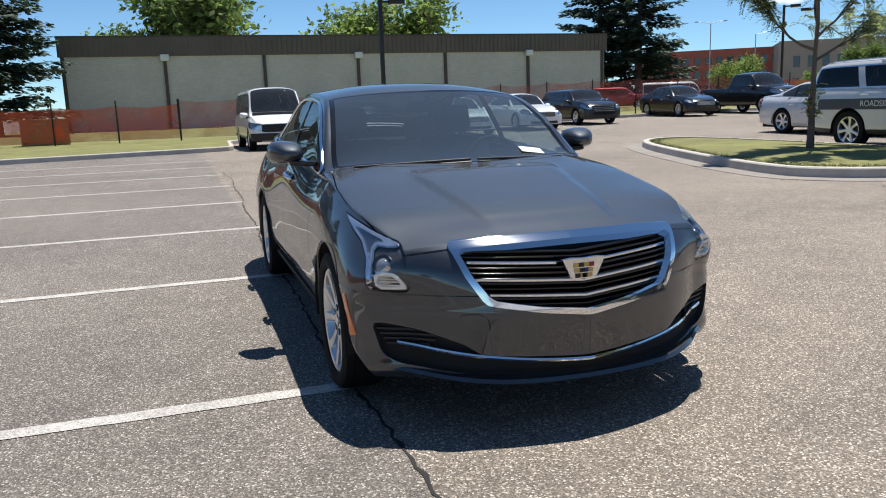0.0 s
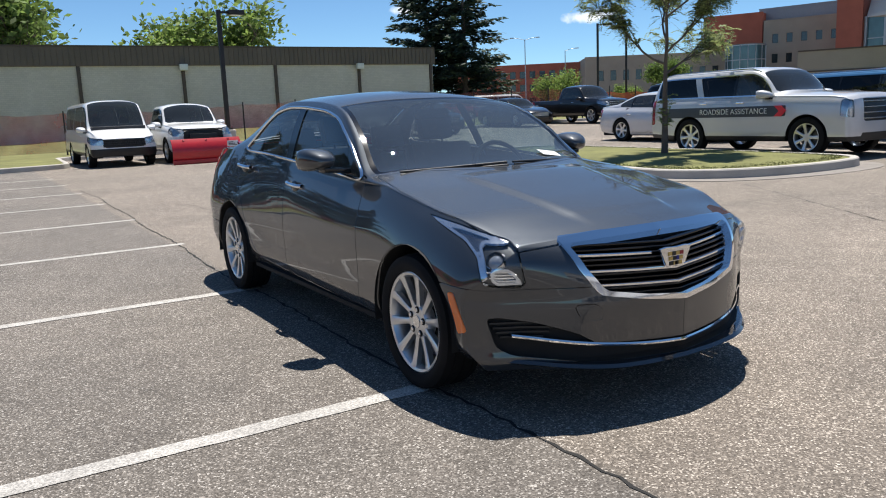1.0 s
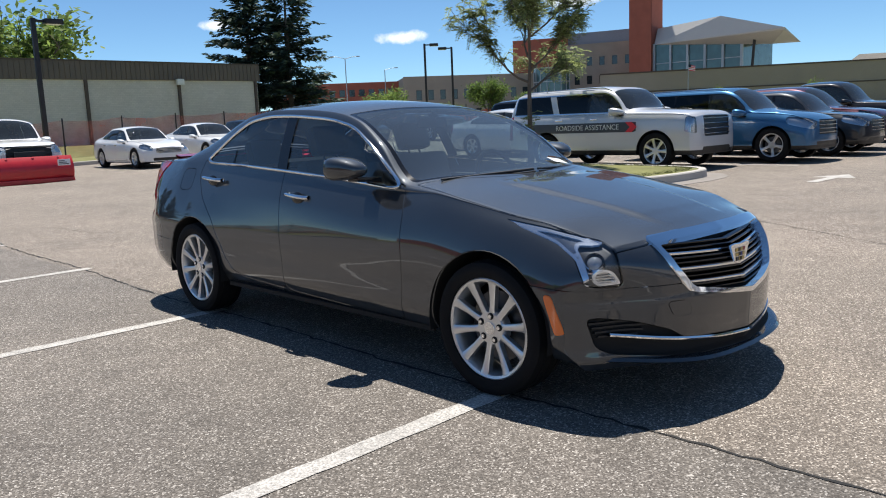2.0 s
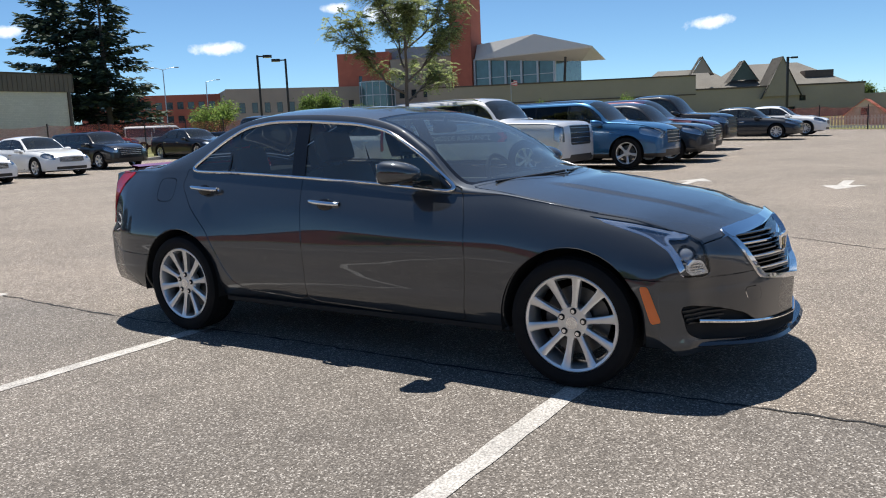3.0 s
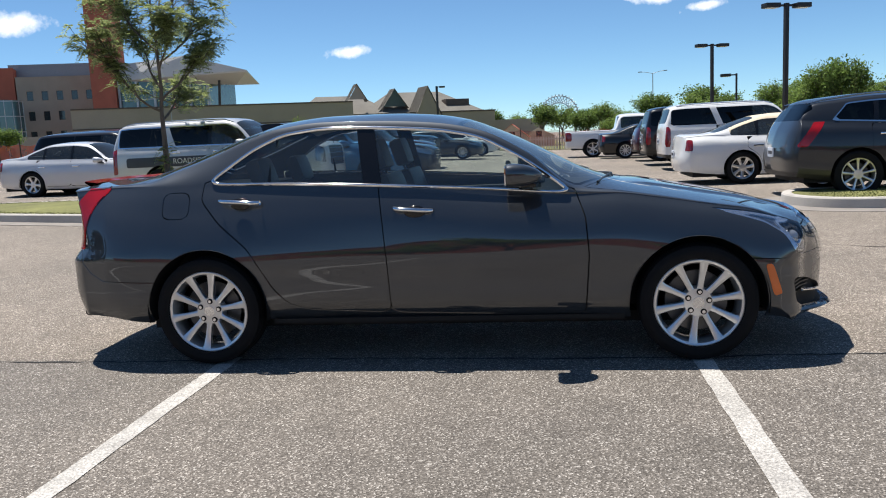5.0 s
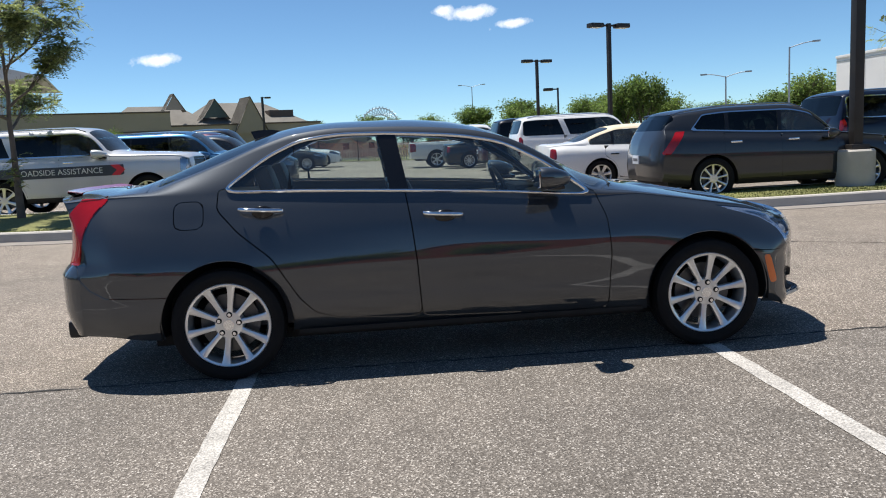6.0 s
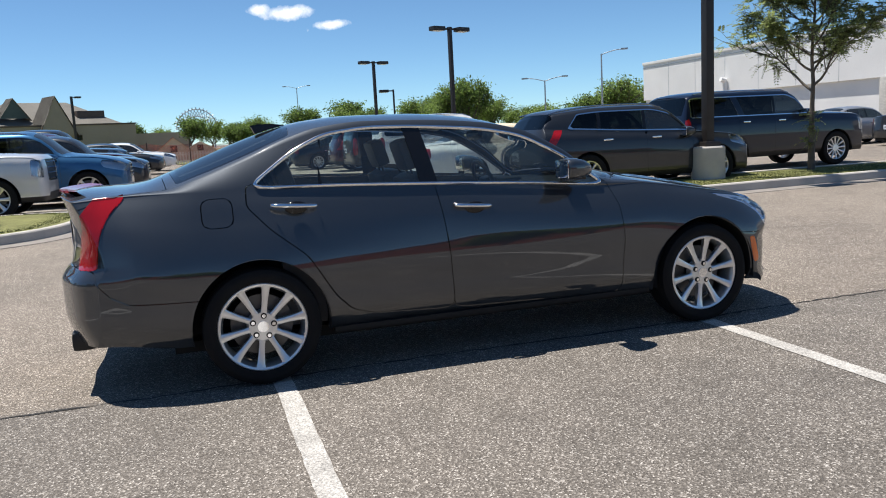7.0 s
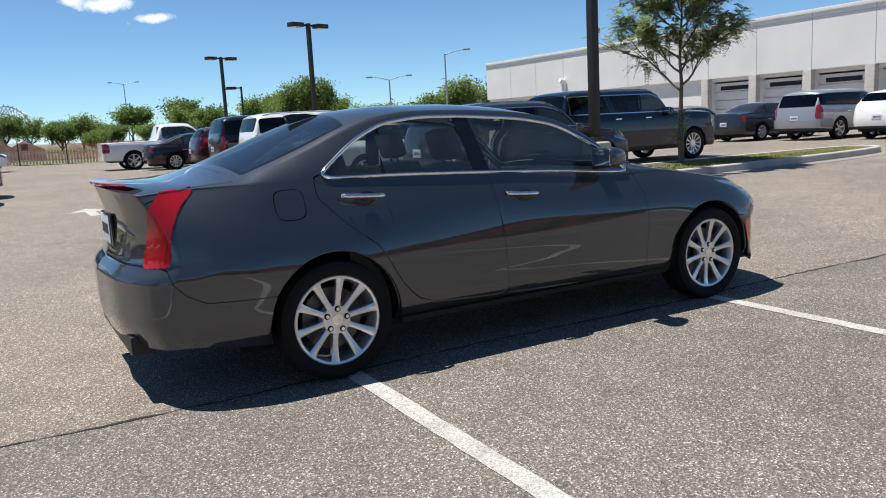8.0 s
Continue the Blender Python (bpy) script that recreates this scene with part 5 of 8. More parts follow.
# ---- the graphite sedan ----
HERO = dict(
    yf=-2.234, yr=2.43, res=(160, 40, 14, 32, 56), bonnet=([(-2.2, .27), (-1.6, .33), (-1.0, .42)], -1.06, .010), crown=2.3, reach=0.62, bulge=0.012, plan_fade=.42,
    zc=[(-2.234, .752), (-2.12, .776), (-1.93, .803), (-1.72, .838), (-1.5, .880), (-1.25, .930), (-1.05, .966), (-.98, .982), (-.832, 1.033), (-.647, 1.128), (-.464, 1.224), (-.28, 1.306), (-.12, 1.368),
        (.10, 1.410), (.4, 1.430), (.72, 1.432), (.99, 1.412), (1.2, 1.366), (1.4, 1.302), (1.65, 1.208), (1.83, 1.138), (1.95, 1.102), (2.08, 1.088), (2.25, 1.088), (2.43, 1.070)],
    zb=[(-2.234, .712), (-1.95, .758), (-1.7, .803), (-1.445, .845), (-1.2, .888), (-.95, .920), (-.72, .920), (.35, .988), (1.4, 1.034), (1.7, 1.048), (2.0, 1.050), (2.43, 1.035)],
    wb=[(-2.234, .665), (-1.95, .700), (-1.7, .745), (-1.445, .775), (-1.2, .775), (-.95, .766), (-.72, .760), (-.2, .762), (.35, .757), (1.0, .738), (1.4, .724), (1.65, .725), (1.85, .700), (2.05, .672), (2.43, .64)],
    zr=[(-2.234, .724), (-1.95, .768), (-1.7, .813), (-1.445, .855), (-1.2, .900), (-.95, .938), (-.76, .955), (-.49, 1.158), (-.23, 1.292), (.02, 1.345), (.43, 1.376), (.71, 1.382), (.97, 1.358), (1.14, 1.310),
        (1.4, 1.205), (1.65, 1.118), (1.8, 1.076), (2.0, 1.066), (2.43, 1.046)],
    wr=[(-2.234, .625), (-1.95, .662), (-1.7, .708), (-1.445, .740), (-1.2, .742), (-.95, .732), (-.76, .735), (-.49, .685), (-.23, .632), (.02, .598), (.43, .574), (.97, .568), (1.2, .58), (1.5, .615), (1.8, .655), (2.43, .61)],
    ws=[(-2.234, .85), (-1.9, .870), (-1.4, .890), (-1.0, .873), (-.8, .868), (0, .862), (.5, .860), (.9, .868), (1.4, .890), (1.75, .888), (2.1, .862), (2.43, .80)],
    sill=[(-2.234, .20), (-1.85, .232), (-1.0, .240), (1.0, .258), (1.74, .252), (2.2, .285), (2.43, .29)],
    plan_f=[(0, 0), (.2, .030), (.4, .085), (.5, .135), (.58, .190), (.64, .240), (.79, .335), (.87, .46)],
    lean_f=[(.20, .015), (.24, -.004), (.30, .006), (.36, .004), (.46, 0), (.55, .020), (.632, .053), (.70, .110), (.755, .190), (.80, .235)],
    plan_r=[(0, 0), (.4, .03), (.6, .085), (.74, .16), (.82, .28), (.87, .38)],
    lean_r=[(.25, .06), (.45, 0), (.62, 0), (.665, .03), (.70, .06), (.9, .085), (1.02, .06), (1.10, .03)],
    shoulder=[(-1.5, curve([(0, 0), (.5, 0), (.62, .06), (.74, .20), (.85, .42), (.93, .66), (1, 1)])),
              (-.8, curve([(0, 0), (.52, 0), (.63, .03), (.767, .218), (.9, .59), (1, 1)])),
              (.3, curve([(0, 0), (.38, 0), (.5, .05), (.573, .114), (.70, .25), (.80, .405), (.83, .48), (.92, .73), (1, 1)])),
              (1.5, curve([(0, 0), (.42, 0), (.55, .10), (.68, .30), (.769, .478), (.80, .55), (.92, .80), (1, 1)])),
              (2.1, curve([(0, 0), (.45, 0), (.6, .12), (.75, .34), (.9, .70), (1, 1)]))],
)


def side_panel(points, r=0.3, low=0.55):
    f = outline(rounded(points, 5, r))
    return lambda p: np.maximum(f(p[:, 1], p[:, 2]), low - np.abs(p[:, 0]))


def build_hero():
    sp = HERO
    car = thing("sedan", "dark graphite metallic four-door sedan parked across white bay lines", "car")
    sk = body_skin(sp)
    zr, wr, zb = sk.c["zr"], sk.c["wr"], sk.c["zb"]
    full = list(sk.rest)
    # wheel arches
    for yc in (-1.388, 1.388):
        sk.take(arch_field(yc, .322, .362))
    solid = list(sk.rest)
    # glazing
    dlo = outline(rounded([(-.775, .915), (-.49, 1.128), (-.23, 1.268), (.02, 1.318), (.43, 1.350), (.71, 1.357), (.95, 1.330), (1.14, 1.245), (1.425, 1.044), (.9, 1.030), (.4, 1.004), (-.2, .966)], 4, .3))
    dlo_f = lambda p: np.maximum(dlo(p[:, 1], p[:, 2]), wr(p[:, 1]) * .99 - np.abs(p[:, 0]))
    win = sk.take(dlo_f)
    ring_in, ring = sk.cut(win, dlo_f, -.019)
    for level in (-.0145, -.0095, -.0045):
        a_, b_ = sk.cut(ring, dlo_f, level)
        ring = a_ + b_
    for sd in (-1, 1):
        fs = [f for f in ring if sum(sk.v[i][0] for i in f) * sd > 0]
        used = sorted({i for f in fs for i in f})
        dist = np.clip(-dlo_f(np.array([sk.v[i] for i in used])) / .019, 0, 1)
        up = .002 + .0115 * np.sin(math.pi * dist) ** .8
        at_ = {i: k for k, i in enumerate(used)}
        link_mesh("window_trim", [sk.v[i] + h * sk.n[i] for i, h in zip(used, up)], [tuple(at_[i] for i in f) for f in fs], M_CHROME, car, "bright chrome window surround")
    pil = lambda p: np.maximum(np.abs(p[:, 1] - (.412 + .17 * (p[:, 2] - 1.16))) - .052, -1)
    bp, ring_in = sk.cut(ring_in, pil)
    both("pillar", sk, bp, M_GLOSSBLACK, car, "gloss black door pillar", off=.003)
    front_w, rear_w = sk.cut(ring_in, lambda p: p[:, 1] - .41)
    bar, rear_w = sk.cut(rear_w, lambda p: np.abs(p[:, 1] - (1.0 - .08 * (p[:, 2] - 1.1))) - .012)
    both("division_bar", sk, bar, M_GLOSSBLACK, car, off=.001)
    qtr, rear_w = sk.cut(rear_w, lambda p: 1.0 - .08 * (p[:, 2] - 1.1) - p[:, 1])
    both("front_door_window", sk, front_w, M_GLASS, car, "lightly tinted side window", off=-.003)
    both("rear_door_window", sk, rear_w, M_GLASS, car, "lightly tinted side window", off=-.003)
    both("quarter_window", sk, qtr, M_GLASS, car, off=-.003)
    cowl = lambda p: -1.015 + .25 * (p[:, 0] / .72) ** 2
    scr_f = lambda p: np.maximum.reduce([np.abs(p[:, 0]) - wr(p[:, 1]) * .955, cowl(p) - p[:, 1], p[:, 1] - (-.125 + .035 * (p[:, 0] / .6) ** 2), .9 - p[:, 2]])
    scr = sk.take(scr_f, .001)
    clear, frit = sk.cut(scr, scr_f, -.028)
    sk.mesh("windscreen", clear, M_SCREEN, car, "clear curved windscreen glass", off=-.002)
    sk.mesh("windscreen_border", frit, M_GLOSSBLACK, car, off=-.002)
    rs_f = lambda p: np.maximum.reduce([np.abs(p[:, 0]) - wr(p[:, 1]) * .93, 1.10 + .05 * (p[:, 0] / .6) ** 2 - p[:, 1], p[:, 1] - (1.80 - .04 * (p[:, 0] / .6) ** 2), 1.0 - p[:, 2]])
    rs = sk.take(rs_f, .001)
    clear, frit = sk.cut(rs, rs_f, -.03)
    sk.mesh("rear_window", clear, M_REARGLASS, car, "dark sloping rear window", off=-.002)
    sk.mesh("rear_window_border", frit, M_GLOSSBLACK, car, off=-.002)
    # grille and intakes on the nose
    nose = lambda f: (lambda p: np.maximum(f(p[:, 0], p[:, 2]), p[:, 1] + 1.6))
    g_pts = [(-.508, .738), (-.3, .747), (0, .751), (.3, .747), (.508, .738), (.468, .62), (.398, .508), (.2, .474), (0, .452), (-.2, .474), (-.398, .508), (-.468, .62)]
    g_out = outline(rounded(g_pts, 4, .12))
    gr = sk.take(nose(g_out))
    cx = lambda p: np.maximum(g_out(p[:, 0], p[:, 2]), -1)
    # the surround is broad above, slim elsewhere
    inner_pts = [(-.478, .713), (-.3, .720), (0, .725), (.3, .720), (.478, .713), (.440, .62), (.374, .525), (.19, .493), (0, .472), (-.19, .493), (-.374, .525), (-.440, .62)]
    g_in = outline(rounded(inner_pts, 4, .12))
    hole, rim = sk.cut(gr, nose(g_in))
    sk.mesh("grille_surround", rim, M_CHROME, car, "broad polished chrome grille surround", off=.012, thick=.035)
    sk.mesh("grille_back", hole, M_DARK, car, off=-.07, thick=-.044)

    def span(z):
        for x in np.linspace(.5, .02, 97):
            if g_in(np.array([x]), np.array([z]))[0] < -.004:
                return x
        return .05

    def slat(z, h, d, dip, material, name, x0=None, x1=None, step=32):
        bm = bmesh.new()
        prev = None
        xa = -span(z) if x0 is None else x0
        xb = span(z) if x1 is None else x1
        for k in range(step + 1):
            x = xa + (xb - xa) * k / step
            zz = z - dip * (1 - abs(x) / .47)
            y = sk.front(x, zz) + .020
            ring_ = [bm.verts.new(q) for q in ((x, y + d, zz + h), (x, y + .004, zz + h), (x, y, zz + h * .5), (x, y, zz - h * .5), (x, y + .004, zz - h), (x, y + d, zz - h))]
            if prev:
                for i in range(5):
                    bm.faces.new((prev[i], ring_[i], ring_[i + 1], prev[i + 1]))
            prev = ring_
        part(name, bm, material, car, "chrome grille bar" if material is M_CHROME else "")

    for k in range(11):
        z = .706 - k * .0192
        slat(z, .0045, .04, .022, M_GLOSSBLACK, "grille_slat")
    for z, a, b in ((.668, -.445, -.10), (.668, .10, .445), (.605, -.425, .425), (.548, -.375, .375)):
        slat(z, .0075, .03, .026, M_CHROME, "grille_bar", a, b)
    # badge: a plain shield in colours
    def shield(s, y, material, name, parent_):
        bm = bmesh.new()
        pts = [(-.083, .045), (-.05, .050), (0, .046), (.05, .050), (.083, .045), (.052, -.030), (.03, -.045), (0, -.050), (-.03, -.045), (-.052, -.030)]
        a = [bm.verts.new((x * s, y, .622 + z * s * .84)) for x, z in pts]
        b = [bm.verts.new((x * s * .96, y - .008, .622 + z * s * .80)) for x, z in pts]
        bm.faces.new(b)
        for i in range(len(pts)):
            j = (i + 1) % len(pts)
            bm.faces.new((a[i], a[j], b[j], b[i]))
        bmesh.ops.recalc_face_normals(bm, faces=bm.faces)
        return part(name, bm, material, parent_, "chrome shield badge with coloured blocks" if name == "badge" else "", smooth=False)
    yb = sk.front(0, .622)
    yb += .012
    badge = shield(1.16, yb, M_CHROME, "badge", car)
    cols = [mat("badge_gold", (.50, .38, .14), .3, .6), mat("badge_red", (.28, .015, .025), .3), mat("badge_blue", (.02, .03, .25), .3), mat("badge_black", (.01, .01, .01), .3)]
    order = [0, 3, 0, 1, 0, 3, 2, 0, 3, 0, 3, 0]
    for k, ci in enumerate(order):
        i, j = k % 4, k // 4
        x0, z0 = -.046 + i * .023 + j * .004 * (1 if i < 2 else -1), .648 - j * .021
        bm = bmesh.new()
        box(bm, x0, yb - .011, z0 - .017, x0 + .021, yb - .0085, z0)
        part("badge_block", bm, cols[ci], badge, smooth=False)
    # lower intakes
    low_pts = [(-.800, .438), (-.62, .402), (-.48, .352), (-.42, .308), (0, .284), (.42, .308), (.48, .352), (.62, .402), (.800, .438), (.765, .300), (.70, .262), (.45, .232), (0, .220), (-.45, .232), (-.70, .262), (-.765, .300)]
    l_out = outline(rounded(low_pts, 4, .25))
    low = sk.take(nose(l_out), .001)
    sk.mesh("lower_intake", low, M_DARK, car, "black lower intake", off=-.026, thick=-.026)
    bm = bmesh.new()
    prev = None
    for k in range(49):
        x = -.711 + 1.422 * k / 48
        z = .274 + .077 * (abs(x) / .711) ** 1.7
        y = sk.front(x, z) - .004
        ring_ = [bm.verts.new(q) for q in ((x, y + .03, z + .009), (x, y, z + .007), (x, y - .003, z), (x, y, z - .007), (x, y + .03, z - .009))]
        if prev:
            for i in range(4):
                bm.faces.new((prev[i], ring_[i], ring_[i + 1], prev[i + 1]))
        prev = ring_
    part("bumper_trim", bm, M_CHROME, car, "thin chrome strip along lower bumper")
    for s in (-1, 1):
        for k in range(4):
            z = .402 - k * .020
            bm = bmesh.new()
            prev = None
            for i in range(9):
                x = s * (.778 - .012 * k - (.24 - .03 * k) * i / 8)
                y = sk.front(x, z) + .018
                ring_ = [bm.verts.new(q) for q in ((x, y + .03, z + .004), (x, y, z + .004), (x, y, z - .004), (x, y + .03, z - .004))]
                if prev:
                    for q in range(3):
                        bm.faces.new((prev[q], ring_[q], ring_[q + 1], prev[q + 1]))
                prev = ring_
            bmesh.ops.recalc_face_normals(bm, faces=bm.faces)
            part("intake_slat", bm, M_BLACK, car)
    tow = sk.take(lambda p: np.maximum(outline(rounded([(-.50, .475), (-.40, .475), (-.385, .405), (-.47, .405)], 4, .25))(p[:, 0], p[:, 2]), p[:, 1] + 1.6), .0012)
    sk.mesh("tow_cover", tow, M_HERO, car)
    # lamps
    hl = outline(rounded([(-.455, .830), (-.565, .782), (-.673, .736), (-.735, .678), (-.752, .612), (-.768, .562), (-.945, .548), (-.915, .705), (-.868, .740), (-.74, .772), (-.64, .798)], 4, .2))
    hl_f = lambda p: np.maximum(hl((np.abs(p[:, 0]) + p[:, 1]) / 1.41421, p[:, 2]), p[:, 1] + 1.0)
    head = sk.take(hl_f, .0015)
    diag = lambda p: (np.abs(p[:, 0]) + p[:, 1]) / 1.41421
    arm = outline(rounded([(-.465, .827), (-.565, .786), (-.673, .740), (-.738, .678), (-.756, .612), (-.771, .566), (-.796, .566), (-.783, .612), (-.770, .672), (-.748, .732), (-.84, .728), (-.868, .738), (-.74, .769), (-.64, .795)], 4, .2))
    outer = lambda p: arm(diag(p), p[:, 2])
    cell = outline(rounded([(-.800, .642), (-.888, .630), (-.934, .566), (-.808, .566)], 4, .12))
    block = lambda p: cell(diag(p), p[:, 2])
    for lens_ in both("headlamp", sk, head, M_LENS, car, "tall headlamp with projector and light guide", off=.001):
        sd = -1 if lens_.data.vertices[0].co.x < 0 else 1
        fs = [f for f in head if sum(sk.v[i][0] for i in f) * sd > 0]
        bar, rest_ = sk.cut(fs, outer)
        low_, rest_ = sk.cut(rest_, block)
        rim_, low_ = sk.cut(low_, lambda p: np.maximum(-.010 - block(p), -1))
        edge_, bar = sk.cut(bar, lambda p: np.maximum(-.011 - outer(p), -1))
        sk.mesh("light_guide", edge_, M_LIGHTBAR, lens_, off=-.004, thick=.012)
        sk.mesh("lamp_bowl", bar, M_LAMPCHROME, lens_, off=-.012, thick=.008)
        sk.mesh("turn_lamp", low_, M_SATIN, lens_, off=-.022)
        sk.mesh("turn_lamp_rim", rim_, M_LIGHTBAR, lens_, off=-.004, thick=.018)
        sk.mesh("housing", rest_, M_LAMPBACK, lens_, off=-.020)
        pos_ = np.array([sk.v[i] for f in fs for i in f])
        ids_ = [i for f in fs for i in f]
        near_ = ids_[int(np.argmin((diag(pos_) + .815) ** 2 + (pos_[:, 2] - .682) ** 2))]
        c_, n_ = Vector(sk.v[near_]), Vector(sk.n[near_])
        bm = bmesh.new()
        bmesh.ops.create_uvsphere(bm, u_segments=20, v_segments=12, radius=.040, matrix=Matrix.Translation(c_ - n_ * .046))
        part("projector", bm, M_PROJECTOR, lens_)
        bm = bmesh.new()
        tube(bm, c_ - n_ * .030, c_ - n_ * .009, .046, .040, 24, False)
        part("projector_ring", bm, M_CHROME, lens_)
        for k_ in range(4):
            bm = bmesh.new()
            near_ = ids_[int(np.argmin((diag(pos_) + .845 + .006 * k_) ** 2 + (pos_[:, 2] - .622 + .014 * k_) ** 2))]
            c_, n_ = Vector(sk.v[near_]), Vector(sk.n[near_])
            a_ = Vector((sd * .041, .030, 0))
            tube(bm, c_ - n_ * .017 - a_, c_ - n_ * .017 + a_, .0035, .0035, 6)
            part("turn_lamp_rib", bm, M_CHROME, lens_)
    tl = outline(rounded([(.950, 1.052), (.982, .945), (.992, .80), (.997, .697), (1.17, .686), (1.125, .90), (1.075, 1.052)], 4, .08))
    tl_f = lambda p: np.maximum(tl((p[:, 1] - np.abs(p[:, 0])) / 1.41421, p[:, 2]), 1.5 - p[:, 1])
    tail = sk.take(tl_f, .0015)
    both("tail_lamp", sk, tail, M_RED, car, "tall vertical red tail lamp", off=.006, thick=.03)
    mk = sk.take(side_panel([(-1.725, .525), (-1.765, .525), (-1.82, .36), (-1.775, .35)], .2), .001)
    both("side_marker", sk, mk, M_AMBER, car, "amber side marker lamp", off=.004, thick=.01)
    # opening panels
    fd = side_panel([(-.745, .96), (-.80, .80), (-.815, .59), (-.79, .258), (.295, .290), (.31, .6), (.33, .82), (.362, 1.06)], .10)
    rd = side_panel([(.362, 1.06), (.33, .82), (.31, .6), (.295, .290), (.78, .318), (.90, .36), (.985, .45), (1.12, .68), (1.30, .83), (1.415, .96), (1.405, 1.08)], .18)
    both("front_door", sk, sk.take(fd, .0036), M_HERO, car, thick=.01)
    both("rear_door", sk, sk.take(rd, .0036), M_HERO, car, thick=.01)
    both("fuel_door", sk, [f for f in sk.take(lambda p: np.maximum(side_panel([(1.488, .862), (1.648, .862), (1.648, 1.012), (1.488, 1.012)], .3)(p), p[:, 0]), .003)], M_HERO, car, thick=.008)
    edge = curve([(-2.3, .69), (-1.94, .692), (-1.7, .742), (-1.445, .772), (-1.2, .768), (-.95, .740), (-.80, .720)])
    bonnet = sk.take(lambda p: np.maximum.reduce([np.abs(p[:, 0]) - edge(p[:, 1]), p[:, 1] - cowl(p) + .035, .742 - .030 * (np.abs(p[:, 0]) / .55) ** 2 - p[:, 2]]), .0032)
    sk.mesh("bonnet", bonnet, M_HERO, car, thick=.012)
    lid = sk.take(lambda p: np.maximum.reduce([np.abs(p[:, 0]) - .665, 1.845 - .03 * (p[:, 0] / .6) ** 2 - p[:, 1], .700 - p[:, 2]]), .002)
    sk.mesh("boot_lid", lid, M_HERO, car, thick=.012)
    fb = side_panel([(-1.4, .05), (-1.4, .575), (-1.86, .545), (-1.97, .545), (-2.6, .545), (-2.6, .05)], .02, 0.0)
    sk.mesh("front_bumper", sk.take(fb, .0022), M_HERO, car, thick=.01)
    rb = side_panel([(1.5, .05), (1.5, .492), (2.04, .510), (2.13, .556), (2.185, .62), (2.20, .692), (2.8, .705), (2.8, .05)], .05, 0.0)
    sk.mesh("rear_bumper", sk.take(rb, .0026), M_HERO, car, thick=.01)
    sk.mesh("body", sk.rest, M_HERO, car, thick=.008)
    liner, _ = sk.cut(full, lambda p: np.maximum.reduce([np.abs(p[:, 0]) - wr(p[:, 1]) * .93, -.10 - p[:, 1], p[:, 1] - 1.08, zr(p[:, 1]) - p[:, 2]]))
    sk.mesh("headliner", liner, M_HEADLINER, car, "pale roof lining", off=-.03)
    # dark inner skin behind the gaps, from belt height down
    low_in, _ = sk.cut(solid, lambda p: p[:, 2] - np.minimum(zb(p[:, 1]) - .03, np.where(p[:, 1] < -1.0, p[:, 2] + 1, np.where(p[:, 1] > 1.85, p[:, 2] + 1, 9))))
    noseless, _ = sk.cut(low_in, lambda p: -1.62 - p[:, 1])
    sk.mesh("inner_shell", noseless, M_DARK, car, off=-.016)
    for yc in (-1.388, 1.388):
        wheel_well(car, yc, .322, .362, .60, .880)
    bm = bmesh.new()
    box(bm, -.62, -1.75, .17, .62, 1.85, .23)
    box(bm, -.83, -1.0, .236, .83, 1.0, .262)
    box(bm, -.50, -2.03, .185, .50, -1.751, .205)
    part("floor_pan", bm, M_DARK, car, smooth=False)
    for y in (-1.388, 1.388):
        for s in (-1, 1):
            add_wheel(car, "hero", .318, .238, .215, 10, "slim", s * .772, y, True)
    # splitter lip under the nose
    bm = bmesh.new()
    prev = None
    for k in range(41):
        x = -.74 + 1.48 * k / 40
        y = sk.front(x, .23) - .035 * min(1, abs(x) / .35) - .01 + .06 * (abs(x) / .74) ** 6
        z = .196 + .016 * (abs(x) / .5) ** 2
        ring_ = [bm.verts.new(q) for q in ((x, y + .10, z + .03), (x, y, z + .022), (x, y - .012, z + .008), (x, y, z), (x, y + .14, z - .012))]
        if prev:
            for i in range(4):
                bm.faces.new((prev[i], ring_[i], ring_[i + 1], prev[i + 1]))
        prev = ring_
    part("splitter", bm, M_HERO, car)
    # mirrors, handles, wipers
    mirror_pod(car, sp, .822, -.425, 1.045, M_HERO, .90)
    for s in (-1, 1):
        for y0, y1, z0, z1 in ((.035, .262, .862, .880), (1.045, 1.29, .940, .958)):
            bm = bmesh.new()
            prev = None
            for k in range(13):
                t = k / 12
                y, z = y0 + (y1 - y0) * t, z0 + (z1 - z0) * t
                w = .822 - .012 * (y > .8)
                out = .030 * math.sin(math.pi * min(1, max(0, t))) ** .35
                ring_ = [bm.verts.new((s * (w + out - .012 + .014 * c1), y, z + .013 * s1)) for c1, s1 in ((-1, 0), (-.7, .8), (.2, 1), (1, .4), (1, -.4), (.2, -1), (-.7, -.8))]
                if prev:
                    for i in range(7):
                        bm.faces.new((prev[i], prev[(i + 1) % 7], ring_[(i + 1) % 7], ring_[i]))
                prev = ring_
            bmesh.ops.recalc_face_normals(bm, faces=bm.faces)
            h = part("door_handle", bm, M_CHROME, car, "chrome door handle", sharp=60)
            bm = bmesh.new()
            bmesh.ops.create_uvsphere(bm, u_segments=16, v_segments=8, radius=1, matrix=Matrix.Translation((s * (w - .004), (y0 + y1) / 2 - .01, (z0 + z1) / 2 - .012)) @ Matrix.Diagonal((.012, .062, .036, 1)))
            part("handle_cup", bm, M_GLOSSBLACK, h)
